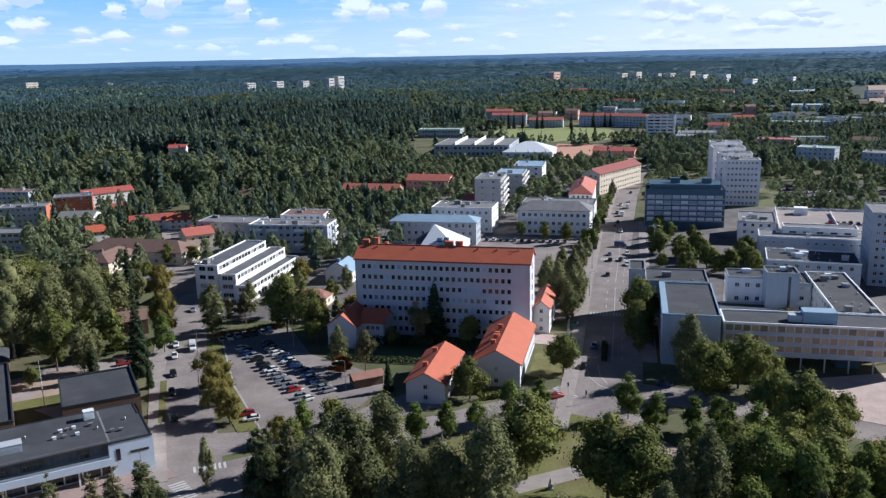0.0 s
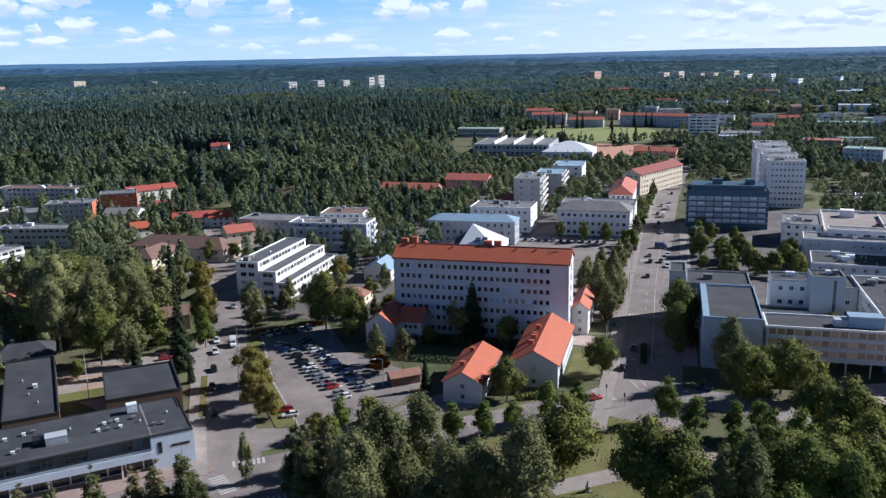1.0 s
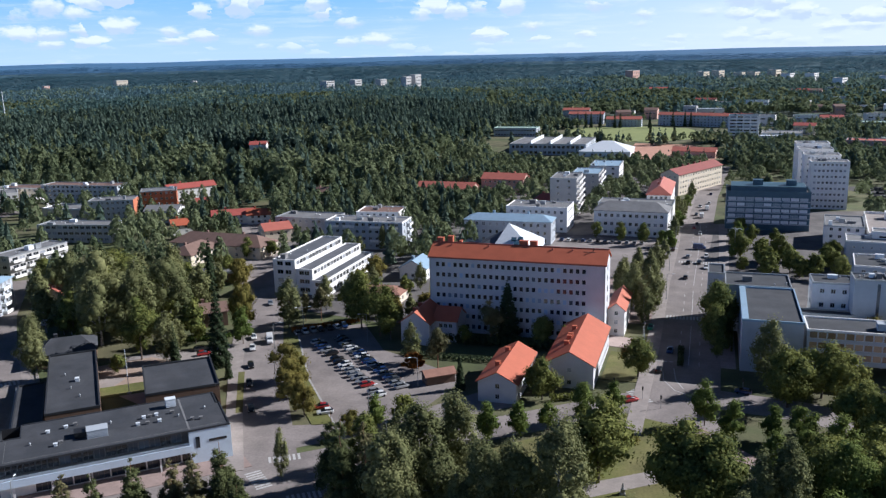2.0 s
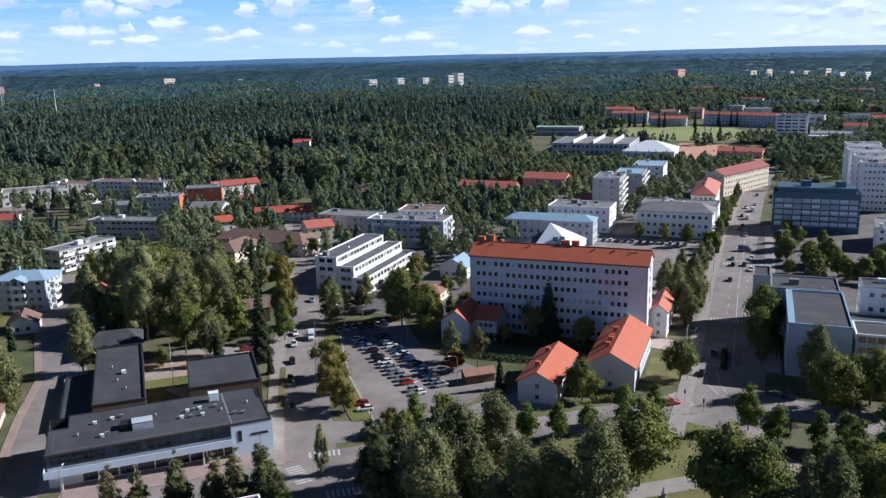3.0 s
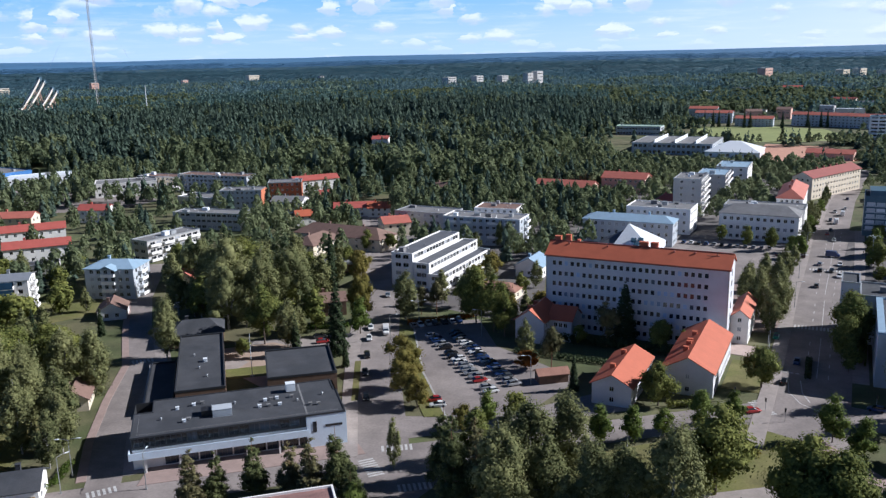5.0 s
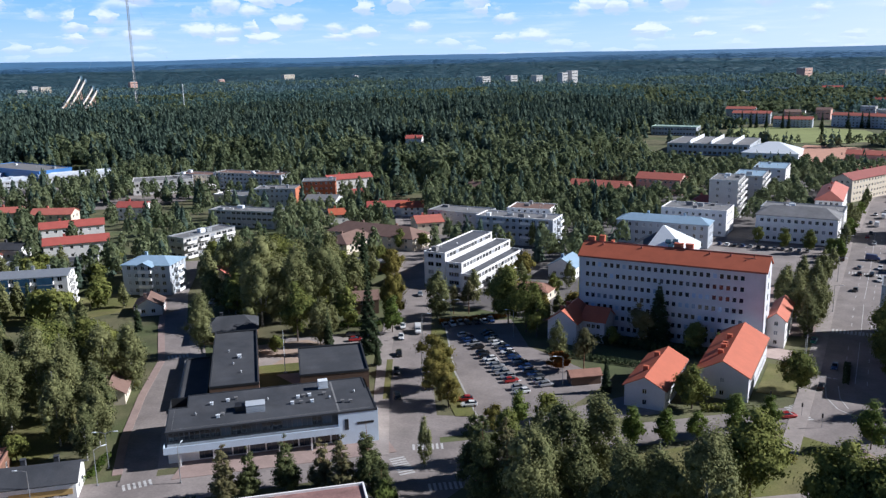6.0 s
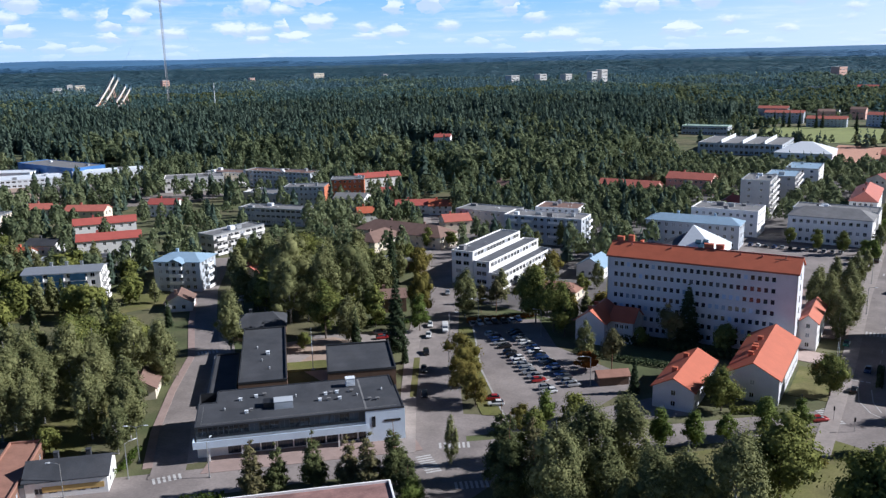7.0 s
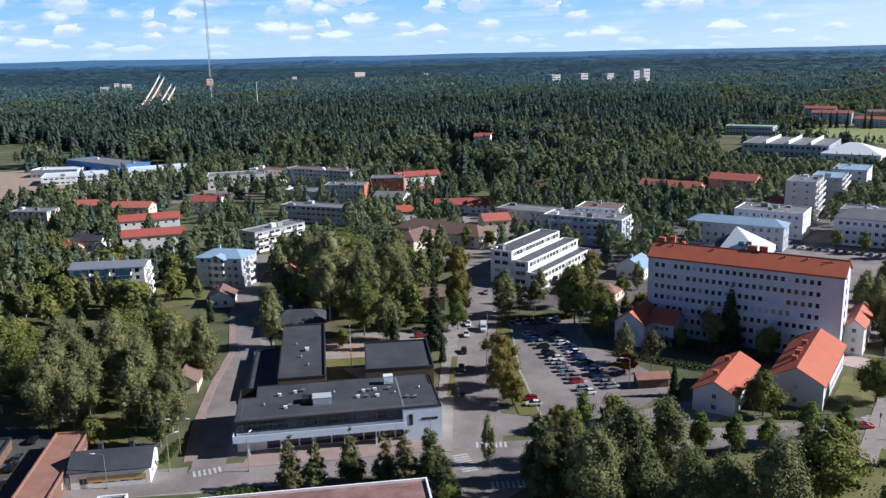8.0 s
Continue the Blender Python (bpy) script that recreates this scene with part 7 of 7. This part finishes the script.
for colour, x, y, yaw, van in (("red", 27.9, 199.5, 25, False), ("black", 38.3, 220.4, 75, False), ("blue", 43.8, 235.6, 255, False), ("blue", 56.7, 205.4, 160, False), ("black", 58.5, 366.0, 30, False), ("green", 41.5, 256.7, 255, False), ("white", -76.2, 241.9, 288, True), ("white", -82.3, 245.2, 288, False),
                               ("white", -79.6, 235.2, 288, False), ("red", -92.8, 230.2, 30, False), ("grey", -95.4, 234.4, 30, False), ("black", -71.8, 207.3, 290, False), ("black", -66.3, 190.9, 290, False),
                               ("black", -75.6, 220.8, 290, False), ("silver", -87.5, 282.0, 288, False), ("white", -47.2, 189.6, 200, False), ("red", -49.0, 192.6, 200, False), ("black", 69.6, 341.5, 76, False),
                               ("white", 74.9, 333.3, 256, False), ("black", 73.8, 341.1, 256, False), ("blue", 79.3, 367.2, 340, True), ("black", 67.5, 364.7, 76, True), ("silver", 86, 398, 256, False),
                               ("black", 89, 420, 256, False), ("white", 95.5, 440, 76, True), ("red", 86, 412, 76, False), ("silver", 71.5, 352.0, 76, False), ("white", 79.0, 352.0, 256, False), ("grey", 64.0, 318.0, 76, False), ("black", 94.0, 446.0, 256, False), ("silver", 101.0, 470.0, 256, False), ("white", 108.0, 480.0, 76, False), ("blue", 116.0, 512.0, 76, False), ("white", 103, 462, 76, True),
                               ("black", -146.0, 124.0, 118, False), ("grey", -148.0, 128.0, 118, False), ("black", -142.0, 117.0, 118, False), ("black", -152.0, 136.0, 118, False)):
    car(colour, x, y, yaw, van=van)
for k in range(16):
    x, y = local((147, 360), RG, 4 + (k % 8) * 2.8 + (k // 8) * 18, 6 + (k // 8) * 12 + (k % 3))
    far_car(rc.choice(COLOURS), x, y, RG + 90, z=7.72)
for k in range(44):
    far_car(rc.choice(COLOURS), 203 + (k % 11) * 4.6 + (k // 11) * 2, 484 + (k // 11) * 13 + (k % 11) * 0.6, 60)
for k in range(12):
    x, y = local((4, 330), GRID, 4 + k * 3.3, 58)
    far_car(rc.choice(COLOURS), x, y, GRID + 90, z=0.1)

# ---------------------------------------------------------------- street furniture
def street_lamp(x, y, h, yaw, arms=1, label="grey steel street lamp with a curved arm"):
    root = thing("street_lamp", label, "street lamp", (x, y, 0.0), yaw, "street lamps")
    bm = bmesh.new()
    tube(bm, (0, 0, 0), (0, 0, h), 0.11, 0.07, 8)
    part("pole", bm, M_STEEL, root)
    for s in (1, -1)[:arms]:
        bm = bmesh.new()
        tube(bm, (0, 0, h - 0.1), (s * 0.9, 0, h + 0.25), 0.06, 0.05, 6)
        tube(bm, (s * 0.9, 0, h + 0.25), (s * 2.0, 0, h + 0.3), 0.05, 0.05, 6)
        arm = part("arm", bm, M_STEEL, root)
        part("lamp_head", hull([(s * 1.7, 0.10, h + 0.22, h + 0.36), (s * 2.1, 0.17, h + 0.22, h + 0.4), (s * 2.7, 0.10, h + 0.26, h + 0.34)]), M_WHITESHEET, arm)
    part("base", boxes((-0.2, 0.2, -0.2, 0.2, 0.0, 0.35)), M_STEEL, root)


for x, y, h, yaw, arms in ((86.6, 185.8, 8.2, 170, 1), (64.3, 234.9, 8.5, 165, 1), (-46.0, 243.7, 8.5, 190, 1), (77.6, 154.7, 8.5, 150, 1), (-115.1, 141.0, 8.2, 20, 2), (-120.2, 123.7, 7.5, 200, 1),
                           (-96.3, 138.8, 8.0, 100, 1), (-112.6, 133.9, 8.0, 60, 1), (-35.9, 187.4, 8.0, 40, 1), (-26.3, 207.8, 8.0, 200, 1), (-66.0, 212.0, 8.0, 10, 1), (-73.0, 236.0, 8.0, 10, 1),
                           (52.0, 290.0, 9.0, -15, 1), (60.0, 330.0, 9.0, -15, 1), (70.0, 372.0, 9.0, -15, 1), (-40.0, 253.0, 8.0, 190, 1), (-68.0, 252.0, 8.0, 20, 2)):
    street_lamp(x, y, h, yaw, arms)

sculpture = thing("light_mast", "tall slim mast with a curved steel crown", "mast", (90.4, 351.9, 0.1))
bm = bmesh.new()
tube(bm, (0, 0, 0), (0, 0, 12.4), 0.22, 0.12, 10)
part("pole", bm, M_STEEL, sculpture)
for k in range(4):
    bm = bmesh.new()
    a = k * math.tau / 4
    for j in range(5):
        r0, r1 = 0.2 + 0.5 * j, 0.2 + 0.5 * (j + 1)
        z0, z1 = 11.6 + 0.9 * math.sin(j * 0.6), 11.6 + 0.9 * math.sin((j + 1) * 0.6)
        tube(bm, (r0 * math.cos(a), r0 * math.sin(a), z0), (r1 * math.cos(a), r1 * math.sin(a), z1), 0.08, 0.07, 6)
    part("rib", bm, M_WHITESHEET, sculpture)

flag = thing("flagpole", "white flagpole standing in the courtyard lawn", "flagpole", (-102.2, 200.7, 0.0))
bm = bmesh.new()
tube(bm, (0, 0, 0), (0, 0, 12.4), 0.11, 0.05, 8)
part("pole", bm, M_WHITESHEET, flag)
part("foot", boxes((-0.5, 0.5, -0.5, 0.5, 0.0, 0.3)), M_STONE, flag)
for k, (x, y) in enumerate(((35.5, 232.0), (36.5, 236.0))):
    pole = thing("flagpole", "slim white flagpole beside the forecourt", "flagpole", (x, y, 0.1))
    bm = bmesh.new()
    tube(bm, (0, 0, 0), (0, 0, 9.0), 0.09, 0.05, 8)
    part("pole", bm, M_WHITESHEET, pole)

bm = bmesh.new()
box(bm, -0.55, 0.55, -0.55, 0.55, 0.0, 0.25)
box(bm, -0.38, 0.38, -0.38, 0.38, 0.25, 1.2)
tube(bm, (0, 0, 1.2), (0, 0, 1.9), 0.26, 0.20, 8)
tube(bm, (0, 0, 1.9), (0.02, 0, 2.35), 0.22, 0.12, 8)
tagged(part("statue", bm, M_STONE), "small grey stone statue on a plinth in the park", "statue").location = (20.4, 153.6, 0.05)


def traffic_light(x, y, yaw):
    root = thing("traffic_light", "dark traffic light on a thin pole", "traffic light", (x, y, 0.0), yaw, "traffic lights")
    bm = bmesh.new()
    tube(bm, (0, 0, 0), (0, 0, 3.4), 0.06, 0.05, 8)
    part("pole", bm, M_STEEL, root)
    part("signal", boxes((-0.16, 0.16, -0.12, 0.12, 2.5, 3.5)), M_BLACK, root)


for x, y, yaw in ((34.6, 195.3, 20), (31.0, 200.8, 110), (24.6, 206.6, 110), (57.0, 207.0, 200)):
    traffic_light(x, y, yaw)

# low fences, hedges and beds
def hedge(a, b, wide, high, material=None, label="clipped green garden hedge"):
    ax, ay = a
    d = math.hypot(b[0] - ax, b[1] - ay)
    r = np.random.default_rng(int(abs(ax * 3 + ay)))
    n = int(d * (wide + 2 * high) * 7)
    p = np.stack([r.uniform(0, d, n), r.uniform(-wide / 2, wide / 2, n), r.uniform(0.05, high, n)], 1)
    out = r.integers(0, 3, n)
    p[out == 0, 2] = high + r.normal(0, 0.06, (out == 0).sum())
    p[out == 1, 1] = -wide / 2 + r.normal(0, 0.06, (out == 1).sum())
    p[out == 2, 1] = wide / 2 + r.normal(0, 0.06, (out == 2).sum())
    nrm = unit(r.normal(size=(n, 3)) + np.array([0, 0, 0.5]))
    me = leaf_mesh("hedge", p, nrm, r.uniform(0.3, 0.6, n), material or M_HEDGE, r, [(x, 0, high * 0.5) for x in np.arange(wide / 2, d, wide * 0.7)], [min(max(wide, high), 1.3 * high) * 0.6] * len(np.arange(wide / 2, d, wide * 0.7)))
    ob = tagged(new("hedge", me), label, "hedge", "hedges")
    ob.matrix_basis = pose(ax, ay, 0, 0, 0, math.degrees(math.atan2(b[1] - ay, b[0] - ax)))
    return ob


hedge((-72, 252), (-52, 262.5), 1.2, 1.3, M_RUST, "dark reddish hedge behind parked cars")
hedge((-112, 238), (-90, 246), 1.4, 1.4)
hedge((-125, 132.0), (-116, 134.5), 1.6, 1.2)
hedge((-116, 136), (-119, 146), 1.4, 1.0)
hedge((23, 178), (27, 176), 1.8, 1.2, M_AUTUMN, "low flowering shrubs with orange blooms")
hedge((-96, 127), (-88, 131), 2.4, 1.6)
hedge((-34, 232), (-6, 226), 2.4, 1.2, M_NEEDLE, "dark shrubs before the main block")
hedge((-30, 246), (18, 235), 3.0, 2.6, M_NEEDLE, "dark shrubs along the shaded facade")
hedge((8, 199), (18, 202), 1.5, 1.6, M_LEAF, "dark shrubs at the gable's foot")
hedge((44.6, 224), (47.6, 239), 1.3, 1.1, M_NEEDLE, "clipped dark hedge on the traffic island")
hedge((60, 236), (64, 252), 2.5, 2.5, M_LEAF, "dark shrubs beside the windowless hall")

# ---------------------------------------------------------------- ridge landmarks: masts and ski jumps
def lattice_mast(x, y, height, side, bands):
    z = land(x, y)
    root = thing("radio_mast", "tall guyed lattice radio mast over the forest", "mast", (x, y, z))
    legs = [Vector((side * math.cos(a), side * math.sin(a), 0)) for a in (0.3, 0.3 + math.tau / 3, 0.3 + 2 * math.tau / 3)]
    step = height / bands
    for k in range(bands):
        bm = bmesh.new()
        for i in range(3):
            p, q = legs[i], legs[(i + 1) % 3]
            up0, up1 = Vector((0, 0, k * step)), Vector((0, 0, (k + 1) * step))
            tube(bm, p + up0, p + up1, 0.22, 0.22, 5)
            for j in range(3):
                s0, s1 = Vector((0, 0, k * step + j * step / 3)), Vector((0, 0, k * step + (j + 1) * step / 3))
                tube(bm, p + s0, q + s1, 0.1, 0.1, 4, cap=False)
                tube(bm, q + s0, p + s1, 0.1, 0.1, 4, cap=False)
        part("section", bm, M_STEEL, root)
    for a in range(3):
        bm = bmesh.new()
        d = Vector((math.cos(a * math.tau / 3), math.sin(a * math.tau / 3), 0))
        tube(bm, d * height * 0.5, Vector((0, 0, height * 0.86)), 0.05, 0.05, 4)
        part("guy_wire", bm, M_STEEL, root)


lattice_mast(-755, 1081, 200, 1.7, 18)
small = thing("radio_mast", "short white mast among the spruces", "mast", (-659, 1051, land(-659, 1051)))
bm = bmesh.new()
tube(bm, (0, 0, 0), (0, 0, 40), 0.7, 0.35, 8)
part("pole", bm, M_WHITESHEET, small)


def ski_jump(x, y, top, run, wide, yaw, z0):
    """An in-run that curves down from a tower head, on raked legs."""
    root = thing("ski_jump", "pale ski jump tower with a curved in-run", "ski jump", (x, y, z0), yaw, "ski jumps")
    pts = [Vector((-run * f, 0, top * (1 - f) ** 1.35)) for f in np.linspace(0, 1, 11)]
    bm = bmesh.new()
    for p, q in zip(pts, pts[1:]):
        v = [bm.verts.new(c + Vector((0, s * wide, o))) for c in (p, q) for s in (-1, 1) for o in (0, -2.4)]
        for f in ((0, 2, 6, 4), (1, 5, 7, 3), (0, 4, 5, 1), (2, 3, 7, 6)):
            bm.faces.new([v[i] for i in f])
    bmesh.ops.remove_doubles(bm, verts=bm.verts, dist=0.01)
    bmesh.ops.recalc_face_normals(bm, faces=bm.faces)
    part("in_run", bm, M_CREAM, root)
    for s in (-wide, wide):
        bm = bmesh.new()
        for p, q in zip(pts, pts[1:]):
            tube(bm, p + Vector((0, s, 0.8)), q + Vector((0, s, 0.8)), 0.55, 0.55, 5)
        part("rail", bm, M_WHITEPLASTER, root)
    for f in (2, 5):
        for s in (-wide, wide):
            bm = bmesh.new()
            tube(bm, (pts[f].x + 7, s, -6), pts[f] + Vector((0, s, -1)), 0.6, 0.5, 6)
            part("leg", bm, M_PINKPLASTER, root)
    part("head", boxes((-1.0, 3.0, -wide, wide, top - 2.0, top + 3.0)), M_DARKCLAD, root)


for x, y, t, r, w in ((-817, 1042, 50, 29, 2.2), (-813, 1046, 46, 27, 1.9), (-806, 1052, 36, 22, 2.0), (-802, 1056, 32, 20, 1.7)):
    ski_jump(x, y, t, r * 1.7, w, 74, 13)
jump_house = thing("judge_tower", "brick building at the foot of the jumps", "building", (-828, 1012, 12), 39)
part("wall", boxes((0, 14, 0, 8, 0, 16)), M_BRICK, jump_house)
part("roof", boxes((-0.4, 14.4, -0.4, 8.4, 16, 16.5)), M_GREYROOF, jump_house)
slab("clearing", [(-890, 960), (-862, 1008), (-846, 1004), (-858, 955)], 6.0, land(-870, 990) + 3.0, M_TURF, "grassy landing slope below the ski jumps", "clearing")
